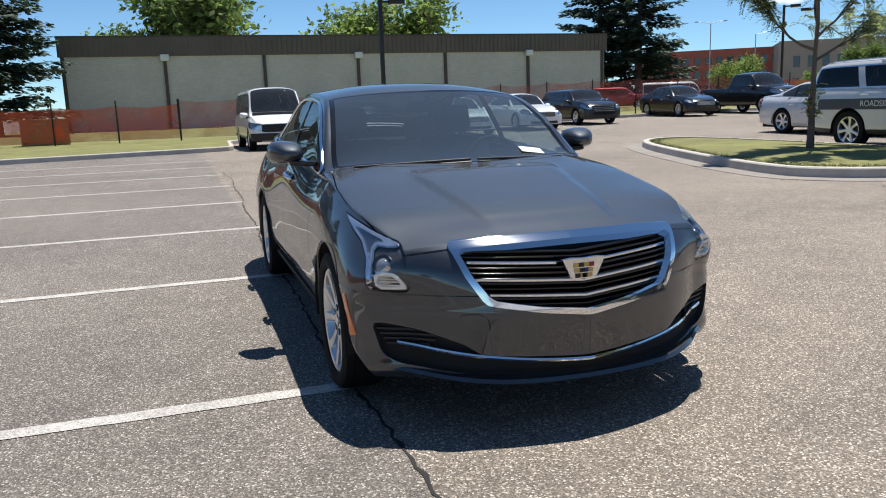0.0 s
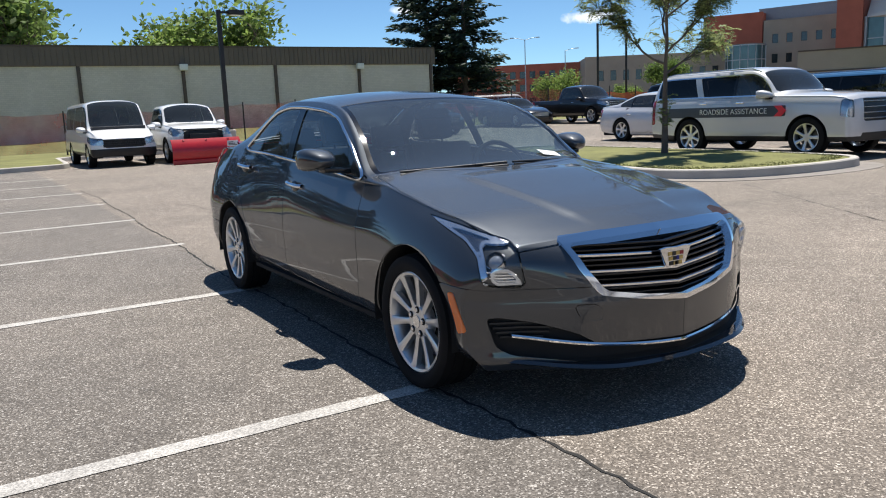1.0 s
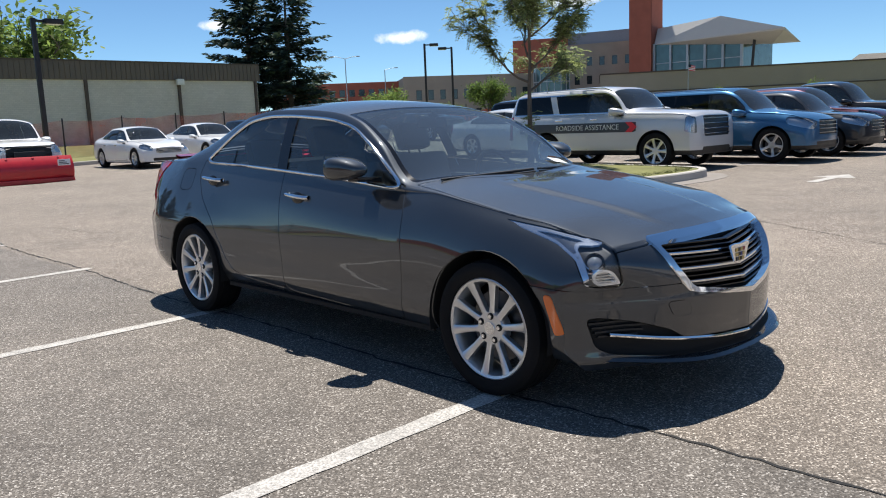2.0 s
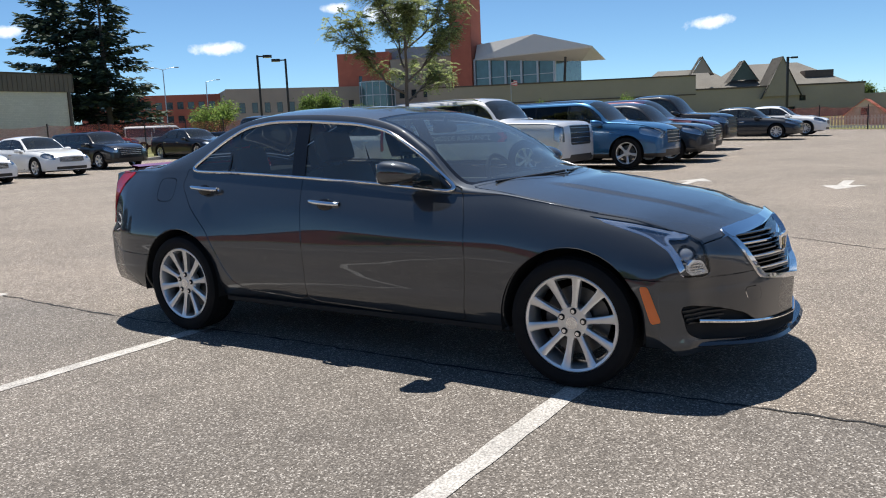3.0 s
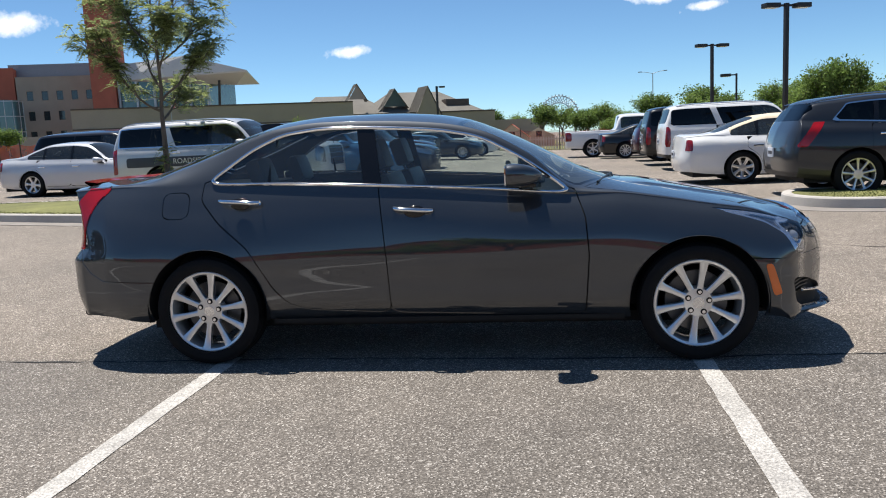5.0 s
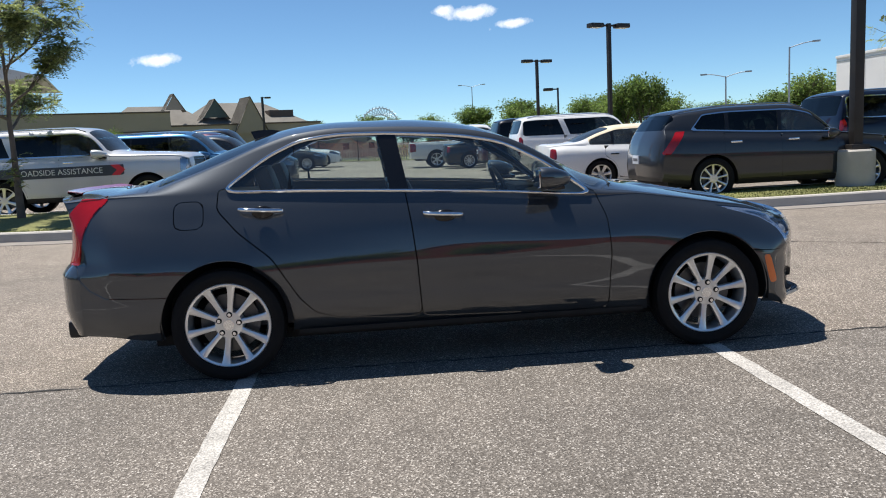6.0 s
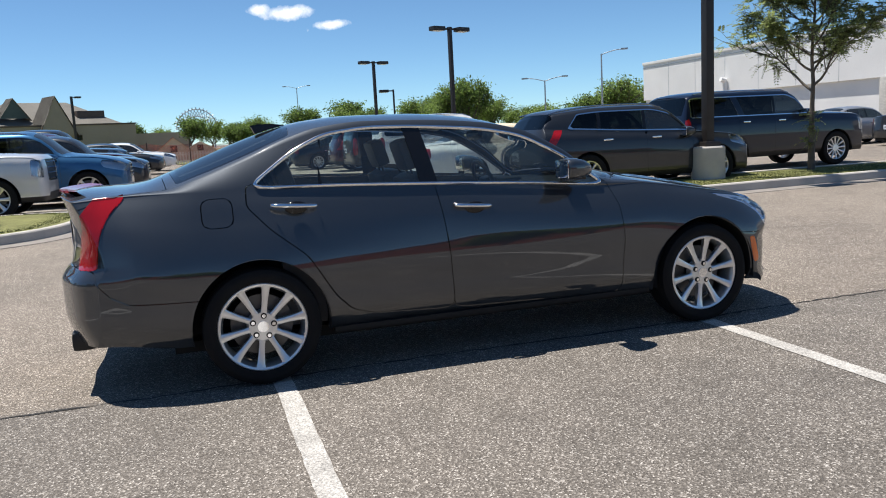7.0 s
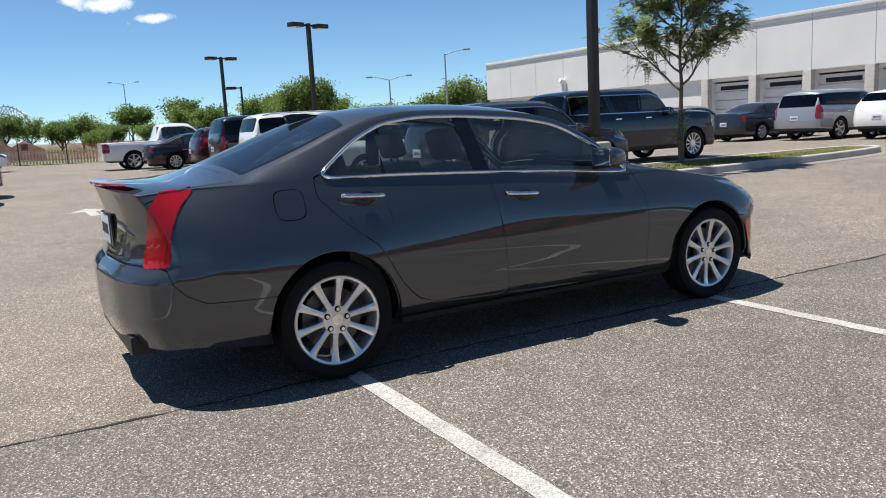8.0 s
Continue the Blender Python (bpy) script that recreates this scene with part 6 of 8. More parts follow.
    for x0, x1, y0, y1 in ((-.62, -.02, -.88, -1.0), (.02, .56, -1.0, -.89)):
        bm = bmesh.new()
        a, b = Vector((x0, y0, .975 if x0 < -.3 else .990)), Vector((x1, y1, .990 if x0 < -.3 else .972))
        tube(bm, a, b, .006, .008, 8)
        tube(bm, a + Vector((0, -.012, -.012)), b + Vector((0, -.014, -.012)), .004, .004, 6)
        part("wiper", bm, M_BLACK, car)
    bm = bmesh.new()
    prev = None
    for k in range(25):
        x = -.70 + 1.4 * k / 24
        y = -1.015 + .25 * (x / .72) ** 2
        zc_ = float(sk.c["zr"](y) + (sk.c["zc"](y) - sk.c["zr"](y)) * (1 - (abs(x) / float(wr(y))) ** 2.3)) if abs(x) < wr(y) else .95
        ring_ = [bm.verts.new(q) for q in ((x, y - .05, zc_ - .028), (x, y + .01, zc_ - .004))]
        if prev:
            bm.faces.new((prev[0], ring_[0], ring_[1], prev[1]))
        prev = ring_
    part("cowl_panel", bm, M_BLACK, car)
    # red high lamp on the boot edge, fin, exhausts, plate, badges
    bm = bmesh.new()
    prev = None
    for k in range(33):
        x = -.50 + k / 32
        y = 2.378 - .10 * (abs(x) / .5) ** 2
        ring_ = [bm.verts.new(q) for q in ((x, y - .06, 1.080), (x, y - .002, 1.090), (x, y + .022, 1.094), (x, y + .024, 1.084), (x, y - .016, 1.060))]
        if prev:
            for i in range(4):
                bm.faces.new((prev[i], ring_[i], ring_[i + 1], prev[i + 1]))
        prev = ring_
    part("high_brake_lamp", bm, M_RED, car, "red lamp strip along boot edge")
    bm = bmesh.new()
    fin = [(1.09, 0), (1.17, .032), (1.25, .052), (1.30, .058), (1.275, 0)]
    for s in (-1, 1):
        vs = [bm.verts.new((s * (.028 if z == 0 else .010), y, 1.392 - .25 * (y - 1.10) + z)) for y, z in fin]
        bm.faces.new(vs)
    bm.verts.ensure_lookup_table()
    for i in range(5):
        j = (i + 1) % 5
        bm.faces.new((bm.verts[i], bm.verts[j], bm.verts[5 + j], bm.verts[5 + i]))
    bmesh.ops.recalc_face_normals(bm, faces=bm.faces)
    part("aerial_fin", bm, M_GLOSSBLACK, car, "black roof aerial fin")
    for s in (-1, 1):
        bm = bmesh.new()
        box(bm, s * .46 - .075, 2.28, .255, s * .46 + .075, 2.355, .315, .02)
        pipe = part("exhaust_tip", bm, M_CHROME, car)
        bm = bmesh.new()
        box(bm, s * .46 - .06, 2.354, .266, s * .46 + .06, 2.358, .304, 0)
        part("exhaust_bore", bm, M_DARK, pipe)
    bm = bmesh.new()
    box(bm, -.55, 2.25, .235, .55, 2.37, .34, .03)
    part("diffuser", bm, M_BLACK, car)
    bm = bmesh.new()
    box(bm, -.19, 2.335, .755, .19, 2.352, .925, .012)
    hold = part("plate_recess", bm, M_GLOSSBLACK, car)
    bm = bmesh.new()
    box(bm, -.152, 2.353, .765, .152, 2.358, .917, .004)
    part("number_plate", bm, M_PLATE, hold, "pale plate with plain dark bars")
    bm = bmesh.new()
    for k in range(6):
        box(bm, -.12 + k * .04, 2.3585, .815, -.094 + k * .04, 2.3605, .87)
    part("plate_bars", bm, M_INK, hold, smooth=False)
    bm = bmesh.new()
    for k, w in enumerate((.028, .026, .028)):
        box(bm, -.60 + k * .036, 2.262 - .0 * k, .955, -.60 + k * .036 + w, 2.268, .978, .003)
    bmesh.ops.rotate(bm, cent=(-.55, 2.265, .96), matrix=Matrix.Rotation(radians(16), 3, "Z"), verts=bm.verts)
    part("badge_bars", bm, M_CHROME, car, "small chrome badge letters as bars")
    # cabin
    for x in (-.37, .37):
        seat(car, x, -.02, .50)
    seat(car, 0, .76, .50, 1.25, True, .52)
    bm = bmesh.new()
    box(bm, -.70, -1.02, .62, .70, -.50, .935, .07)
    box(bm, .12, -.58, .86, .60, -.44, .955, .03)
    dash = part("dashboard", bm, M_TRIM, car)
    bm = bmesh.new()
    box(bm, -.07, -.035, -.001, .07, .035, .001, 0, pose(.40, -.845, 1.012, 22, 8, 4))
    part("paper_tag", bm, M_PAPER, dash, "white paper on the dashboard")
    bm = bmesh.new()
    ring_prev = []
    for k in range(28):
        a = 2 * math.pi * k / 28
        c0 = Vector((.37 + .185 * math.cos(a), 0, .185 * math.sin(a)))
        ring_ = []
        for q in range(8):
            b = 2 * math.pi * q / 8
            ring_.append(bm.verts.new((.37 + (.185 + .015 * math.cos(b)) * math.cos(a), .015 * math.sin(b), (.185 + .015 * math.cos(b)) * math.sin(a))))
        ring_prev.append(ring_)
    for k in range(28):
        for q in range(8):
            bm.faces.new((ring_prev[k][q], ring_prev[(k + 1) % 28][q], ring_prev[(k + 1) % 28][(q + 1) % 8], ring_prev[k][(q + 1) % 8]))
    box(bm, .30, -.02, -.05, .44, .02, .06, .02)
    box(bm, .19, -.01, -.015, .55, .01, .02, .005)
    bmesh.ops.transform(bm, matrix=Matrix.Translation((0, -.40, .90)) @ Matrix.Rotation(radians(-24), 4, "X"), verts=bm.verts)
    part("steering_wheel", bm, M_SEAT, car)
    bm = bmesh.new()
    box(bm, -.12, -.20, 1.235, .12, -.165, 1.30, .02)
    tube(bm, (0, -.18, 1.28), (0, -.20, 1.335), .012)
    part("rear_view_mirror", bm, M_GLOSSBLACK, car)
    bm = bmesh.new()
    box(bm, -.60, 1.25, .98, .60, 1.82, 1.02, .01)
    part("parcel_shelf", bm, M_TRIM, car)
    for s in (-1, 1):
        bm = bmesh.new()
        box(bm, s * .745, -.72, .28, s * .68, 1.25, .90, .02)
        part("door_lining", bm, M_TRIM, car)
    bm = bmesh.new()
    box(bm, -.10, -.5, .3, .10, .4, .62, .03)
    part("console", bm, M_TRIM, car)
    return car


hero = build_hero()
hero.location.x = -.012

# ---- the other vehicles ----
SHAPES = dict(
    sedan=dict(
        zc=[(0, .48), (.03, .53), (.12, .585), (.27, .655), (.30, .675), (.43, .95), (.50, .99), (.58, 1.0), (.68, .975), (.76, .90), (.86, .765), (.89, .75), (.98, .745), (1, .72)],
        zb=[(0, .44), (.06, .52), (.2, .615), (.30, .635), (.33, .64), (.80, .69), (.9, .71), (1, .69)],
        wb=[(0, .66), (.1, .72), (.3, .84), (.5, .87), (.7, .86), (.85, .80), (1, .72)],
        zr=[(0, .45), (.06, .535), (.2, .63), (.325, .655), (.38, .79), (.45, .92), (.55, .955), (.66, .95), (.74, .88), (.84, .755), (.9, .73), (1, .71)],
        wr=[(0, .62), (.1, .69), (.3, .81), (.36, .77), (.45, .68), (.6, .645), (.72, .65), (.85, .74), (1, .68)],
        ws=[(0, .93), (.12, .97), (.3, .99), (.6, 1), (.85, .98), (1, .92)],
        sill=[(0, .15), (.2, .13), (.8, .145), (1, .2)],
        plan_f=[(0, 0), (.5, .05), (.75, .14), (.92, .26), (1, .38)], plan_r=[(0, 0), (.6, .05), (.85, .15), (1, .3)],
        lean_f=[(.1, .04), (.3, 0), (.5, .05), (.6, .1)], lean_r=[(.15, .07), (.35, 0), (.5, .03), (.75, .08)],
        glass=(.345, .80, .22), pillars=(.535, .70), doors=(.325, .535, .735), rear=(.70, .86), screen=(.29, .445), grille=(.50, .34, .46), low=.20),
    suv=dict(
        zc=[(0, .53), (.03, .575), (.12, .635), (.24, .685), (.26, .70), (.37, .935), (.42, .985), (.55, 1.0), (.8, .99), (.95, .96), (1, .93)],
        zb=[(0, .49), (.05, .555), (.2, .628), (.28, .64), (.6, .655), (1, .675)],
        wb=[(0, .74), (.06, .82), (.25, .88), (.5, .90), (.9, .88), (1, .82)],
        zr=[(0, .50), (.05, .57), (.2, .643), (.285, .662), (.33, .78), (.38, .895), (.45, .942), (.8, .945), (.95, .92), (1, .89)],
        wr=[(0, .70), (.06, .79), (.25, .85), (.3, .82), (.38, .77), (.5, .75), (.9, .74), (1, .70)],
        ws=[(0, .93), (.1, .98), (.3, 1), (.8, 1), (1, .95)],
        sill=[(0, .16), (.2, .165), (.8, .165), (1, .2)],
        plan_f=[(0, 0), (.5, .03), (.8, .10), (.95, .20), (1, .28)], plan_r=[(0, 0), (.6, .03), (.9, .10), (1, .2)],
        lean_f=[(.1, .05), (.25, 0), (.5, .02), (.62, .09)], lean_r=[(.15, .06), (.35, 0), (.6, .05), (.92, .30)],
        glass=(.315, .95, .10), pillars=(.50, .685), doors=(.295, .50, .70), rear=None, screen=(.25, .39), grille=(.52, .34, .53), low=.22),
    bigsuv=dict(
        zc=[(0, .61), (.012, .645), (.10, .672), (.28, .705), (.305, .72), (.395, .935), (.435, .98), (.55, 1.0), (.85, .992), (.96, .965), (1, .94)],
        zb=[(0, .58), (.03, .615), (.2, .640), (.32, .648), (1, .66)],
        wb=[(0, .86), (.05, .89), (.25, .92), (.5, .93), (.92, .915), (1, .87)],
        zr=[(0, .59), (.03, .628), (.2, .655), (.325, .675), (.365, .80), (.405, .90), (.46, .945), (.85, .945), (.96, .93), (1, .905)],
        wr=[(0, .80), (.05, .85), (.25, .875), (.33, .855), (.405, .81), (.5, .80), (.92, .775), (1, .74)],
        ws=[(0, .95), (.08, .985), (.3, 1), (.85, 1), (1, .96)],
        sill=[(0, .17), (.2, .175), (.8, .175), (1, .2)],
        plan_f=[(0, 0), (.6, .02), (.85, .07), (.96, .14), (1, .2)], plan_r=[(0, 0), (.6, .02), (.9, .07), (1, .15)],
        lean_f=[(.1, .05), (.25, 0), (.5, .01), (.62, .05)], lean_r=[(.15, .05), (.35, 0), (.6, .03), (.92, .20)],
        glass=(.348, .955, .06), pillars=(.525, .70), doors=(.325, .525, .715), rear=None, screen=(.298, .405), grille=(.56, .37, .60), low=.22),
    crossover=dict(
        zc=[(0, .52), (.03, .565), (.12, .615), (.25, .655), (.27, .67), (.39, .94), (.46, .99), (.55, 1.0), (.70, .992), (.86, .960), (.95, .925), (1, .87)],
        zb=[(0, .48), (.05, .55), (.2, .61), (.29, .635), (.6, .675), (.85, .72), (1, .745)],
        wb=[(0, .72), (.06, .80), (.25, .87), (.5, .89), (.85, .85), (1, .78)],
        zr=[(0, .49), (.05, .565), (.2, .625), (.30, .665), (.35, .79), (.41, .905), (.5, .950), (.68, .95), (.85, .915), (.95, .88), (1, .83)],
        wr=[(0, .68), (.06, .77), (.25, .84), (.31, .81), (.40, .74), (.5, .71), (.85, .69), (1, .68)],
        ws=[(0, .93), (.1, .98), (.3, 1), (.85, 1), (1, .94)],
        sill=[(0, .16), (.2, .165), (.8, .165), (1, .22)],
        plan_f=[(0, 0), (.5, .04), (.8, .12), (.95, .22), (1, .30)], plan_r=[(0, 0), (.6, .04), (.9, .13), (1, .25)],
        lean_f=[(.1, .05), (.25, 0), (.5, .02), (.62, .09)], lean_r=[(.15, .06), (.38, 0), (.6, .06), (.9, .34)],
        glass=(.33, .86, .9), pillars=(.52, .72), doors=(.31, .52, .735), rear=None, screen=(.26, .405), grille=(.48, .34, .52), low=.22),
    pickup=dict(
        zc=[(0, .55), (.03, .60), (.12, .635), (.235, .66), (.25, .675), (.335, .94), (.38, .985), (.48, 1.0), (.565, .985), (.60, .93), (.615, .66), (.63, .63), (1, .63)],
        zb=[(0, .50), (.05, .57), (.2, .615), (.27, .62), (.59, .635), (.65, .61), (1, .61)],
        wb=[(0, .74), (.06, .84), (.25, .88), (.5, .90), (.9, .93), (1, .90)],
        zr=[(0, .51), (.05, .585), (.2, .63), (.27, .645), (.31, .78), (.355, .90), (.42, .945), (.55, .945), (.585, .90), (.61, .64), (.65, .622), (1, .622)],
        wr=[(0, .70), (.06, .80), (.25, .85), (.28, .83), (.36, .77), (.45, .76), (.56, .76), (.61, .84), (.65, .89), (1, .86)],
        ws=[(0, .94), (.1, .98), (.3, 1), (.8, 1), (1, .97)],
        sill=[(0, .19), (.2, .20), (.8, .21), (1, .24)],
        plan_f=[(0, 0), (.5, .02), (.8, .08), (.95, .16), (1, .24)], plan_r=[(0, 0), (.6, .01), (.9, .03), (1, .08)],
        lean_f=[(.1, .05), (.25, 0), (.5, .01), (.62, .06)], lean_r=[(.15, .03), (.35, 0), (.7, .0)],
        glass=(.29, .575, .02), pillars=(.44,), doors=(.275, .44, .585), rear=None, screen=(.24, .355), grille=(.62, .36, .56), low=.24),
    van=dict(
        zc=[(0, .42), (.02, .47), (.08, .53), (.13, .565), (.145, .58), (.24, .93), (.28, .985), (.4, 1.0), (.95, 1.0), (1, .97)],
        zb=[(0, .40), (.05, .49), (.14, .53), (.3, .54), (1, .55)],
        wb=[(0, .76), (.06, .85), (.2, .90), (.5, .92), (1, .90)],
        zr=[(0, .41), (.05, .505), (.13, .55), (.16, .57), (.21, .78), (.26, .92), (.35, .945), (.95, .945), (1, .93)],
        wr=[(0, .72), (.06, .82), (.14, .87), (.18, .85), (.26, .79), (.4, .79), (1, .78)],
        ws=[(0, .95), (.1, .99), (.3, 1), (1, .99)],
        sill=[(0, .16), (.2, .17), (1, .19)],
        plan_f=[(0, 0), (.5, .02), (.8, .08), (.95, .16), (1, .24)], plan_r=[(0, 0), (.8, .02), (1, .08)],
        lean_f=[(.1, .04), (.25, 0), (.42, .02), (.5, .06)], lean_r=[(.15, .03), (.35, 0), (.95, .05)],
        glass=(.17, .98, 0.0), pillars=(.335, .36, .60, .63), doors=(.155, .345), rear=None, screen=(.135, .265), grille=(.62, .29, .41), low=.20),
)


def vehicle(name, kind, L, W, H, wb, fo, R, material, label, category, at, glass_mat=None, privacy=None, spokes=6, style="broad",
            rim_mat=None, group="parked vehicles", chrome=True, rails=False, extra=None, grille_mat=None, res=(54, 12, 6, 8, 18), trim_top=None, grille_bars=4):
    s = SHAPES[kind]
    yf = -(wb / 2 + fo)
    yr = yf + L
    half = W / 2
    Y = lambda p: yf + p * L
    sp = dict(yf=yf, yr=yr, res=res, reach=.62, crown=3.4 if kind in ("van", "bigsuv") else 2.4, bulge=.02)
    for k in ("zc", "zb", "zr", "sill"):
        sp[k] = [(Y(p), v * H) for p, v in s[k]]
    for k in ("wb", "wr", "ws"):
        sp[k] = [(Y(p), v * half) for p, v in s[k]]
    for k in ("plan_f", "plan_r"):
        sp[k] = [(a * half, b) for a, b in s[k]]
    for k in ("lean_f", "lean_r"):
        sp[k] = [(a * H, b) for a, b in s[k]]
    car = thing(name, label, category, group, at=at)
    sk = body_skin(sp)
    zr, wr, zb, sill = (sk.c[k] for k in ("zr", "wr", "zb", "sill"))
    ar = R * 1.13
    for yc in (-wb / 2, wb / 2):
        sk.take(arch_field(yc, R, ar, half * .5))
    glass_mat = glass_mat or M_CARGLASS
    # side windows between belt and roof rail, with pillars left standing
    g0, g1, sl = s["glass"]
    m0, m1 = .014 * H, .030 * H
    win_f = lambda p: np.maximum.reduce([zb(p[:, 1]) + m0 - p[:, 2], p[:, 2] - zr(p[:, 1]) + m1, Y(g0) - p[:, 1], p[:, 1] - Y(g1) + sl * (p[:, 2] - zb(p[:, 1])) * (1.0 if kind != "pickup" else .2),
                                         wr(p[:, 1]) * .985 - np.abs(p[:, 0]), p[:, 1] - yr + .05])
    win = sk.take(win_f)
    if res[0] >= 80:
        win, edge = sk.cut(win, win_f, -.022)
        both("window_trim", sk, edge, M_CHROME, car, "thin bright window surround", off=.004)
    edges = [Y(g0) - 1] + [Y(p) for p in s["pillars"]] + [Y(g1) + 1]
    for i, yp in enumerate(edges[1:-1]):
        painted = kind == "van" or (kind == "bigsuv" and i == 1)
        wide, tilt = (.085, -.38) if kind == "bigsuv" and i == 1 else (.04, .10)
        bar, win = sk.cut(win, lambda p, yp=yp, wide=wide, tilt=tilt: np.abs(p[:, 1] - yp + tilt * (p[:, 2] - .7 * H)) - wide)
        both("pillar", sk, bar, material if painted else M_GLOSSBLACK, car, off=.002)
    for a, b in zip(edges, edges[1:]):
        pane, win = sk.cut(win, lambda p, b=b: p[:, 1] - b)
        dark = privacy and a > edges[0]
        both("side_window", sk, pane, privacy if dark else glass_mat, car, off=-.004)
    sc0, sc1 = s["screen"]
    cow = lambda p: Y(sc0) + .05 * L * (p[:, 0] / half) ** 2
    scr = sk.take(lambda p: np.maximum.reduce([np.abs(p[:, 0]) - wr(p[:, 1]) * .95, cow(p) - p[:, 1], p[:, 1] - Y(sc1) - .02, .5 * H - p[:, 2]]))
    sk.mesh("windscreen", scr, glass_mat, car, off=-.003)
    if s["rear"]:
        r0, r1 = s["rear"]
        rear = sk.take(lambda p: np.maximum.reduce([np.abs(p[:, 0]) - wr(p[:, 1]) * .92, Y(r0) - p[:, 1], p[:, 1] - Y(r1), .6 * H - p[:, 2]]))
    else:
        zg = {"suv": (.66, .90), "bigsuv": (.71, .92), "crossover": (.75, .91), "van": (.58, .88), "pickup": (.68, .93)}[kind]
        if kind == "pickup":
            rear = sk.take(lambda p: np.maximum.reduce([np.abs(p[:, 0]) - half * .68, zg[0] * H - p[:, 2], p[:, 2] - zg[1] * H, Y(.575) - p[:, 1]]))
        else:
            rear = sk.take(lambda p: np.maximum.reduce([np.abs(p[:, 0]) - half * .74, zg[0] * H - p[:, 2], p[:, 2] - zg[1] * H, yr - .45 - p[:, 1]]))
    sk.mesh("rear_window", rear, privacy or glass_mat, car, off=-.003)
    # lamps
    zl = {"sedan": (.38, .50), "suv": (.40, .53), "bigsuv": (.40, .585), "crossover": (.40, .53), "pickup": (.43, .55), "van": (.32, .42)}[kind]
    wl = .80 if kind == "bigsuv" else .60
    dl = .26 if kind == "bigsuv" else .62
    head = sk.take(lambda p: np.maximum.reduce([p[:, 1] - yf - dl, zl[0] * H - p[:, 2] + .25 * (p[:, 1] - yf), p[:, 2] - zl[1] * H - .16 * (p[:, 1] - yf), half * wl - np.abs(p[:, 0])]))
    lamp_unit(sk, "headlamp", head, car, "", M_SATIN, M_LENS, .03)
    zt = {"sedan": (.50, .68), "suv": (.42, .70), "bigsuv": (.36, .88), "crossover": (.52, .735), "pickup": (.40, .60), "van": (.30, .55)}[kind]
    tail = sk.take(lambda p: np.maximum.reduce([yr - {"bigsuv": .22, "crossover": .42, "sedan": .30}.get(kind, .30) - p[:, 1], zt[0] * H - p[:, 2], p[:, 2] - zt[1] * H, half * {"bigsuv": .88, "crossover": .84, "sedan": .80}.get(kind, .78) - np.abs(p[:, 0])]))
    if kind == "crossover":
        sk.rest += tail
        tail = sk.take(lambda p: np.maximum.reduce([np.abs(p[:, 1] - yr + .30 + .75 * (p[:, 2] - .55 * H)) - .085, .50 * H - p[:, 2], p[:, 2] - .73 * H, half * .80 - np.abs(p[:, 0])]))
    both("tail_lamp", sk, tail, M_TAIL if kind != "crossover" else M_RED, car, off=.004)
    gw, g_lo, g_hi = s["grille"]
    gf = lambda p: np.maximum.reduce([np.abs(p[:, 0]) - half * gw, g_lo * H - p[:, 2], p[:, 2] - g_hi * H, p[:, 1] - yf - .4])
    gr = sk.take(gf)
    sk.mesh("grille", gr, grille_mat or M_BLACK, car, off=-.03, thick=-.03)
    for k in range(grille_bars):
        z = (g_lo + (g_hi - g_lo) * (k + .5) / grille_bars) * H
        bm = bmesh.new()
        prev = None
        for i in range(9):
            x = half * gw * (-1 + i / 4)
            y = sk.front(x, z)
            ring = [bm.verts.new(q) for q in ((x, y + .02, z + .014), (x, y - .004, z + .010), (x, y - .004, z - .010), (x, y + .02, z - .014))]
            if prev:
                for q in range(3):
                    bm.faces.new((prev[q], ring[q], ring[q + 1], prev[q + 1]))
            prev = ring
        part("grille_bar", bm, M_SATIN if chrome else M_BLACK, car)
    li = sk.take(lambda p: np.maximum.reduce([np.abs(p[:, 0]) - half * .62, (s["low"] - .035) * H - p[:, 2], p[:, 2] - (s["low"] + .035) * H, p[:, 1] - yf - .4]))
    sk.mesh("lower_intake", li, M_BLACK, car, off=-.02, thick=-.02)
    if kind == "van":
        bump = sk.take(lambda p: np.maximum(p[:, 1] - yf - .30, p[:, 2] - .275 * H))
        sk.mesh("front_bumper", bump, M_BLACK, car, "black plastic bumper", off=.01, thick=.01)
    if extra:
        extra(car, sk, sp, Y)
    # doors with shut lines
    dz = [Y(p) for p in s["doors"]]
    for a, b in zip(dz, dz[1:]):
        door = sk.take(lambda p, a=a, b=b: np.maximum.reduce([a - p[:, 1], p[:, 1] - b, sill(p[:, 1]) + .05 * H - p[:, 2], p[:, 2] - zb(p[:, 1]) - .004, half * .6 - np.abs(p[:, 0]), ar + .03 - np.hypot(p[:, 1] - wb / 2, p[:, 2] - R)]), .004)
        for d in both("door", sk, door, material, car, thick=.02):
            sd = -1 if d.data.vertices[0].co.x < 0 else 1
            zh = {"van": .47, "bigsuv": .60, "crossover": .60}.get(kind, .55) * H
            bm = bmesh.new()
            box(bm, sd * half * .955, b - .30, zh - .016, sd * (half * .955 + .045), b - .10, zh + .016, .010)
            part("handle", bm, M_CHROME if chrome else material, d)
    if kind == "pickup":
        bed = sk.take(lambda p: np.maximum.reduce([np.abs(p[:, 0]) - half * .80, Y(.64) - p[:, 1], p[:, 1] - yr + .10, .60 * H - p[:, 2]]))
        sk.mesh("bed_cover", bed, M_BLACK, car, "black bed cover", off=-.03, thick=-.03)
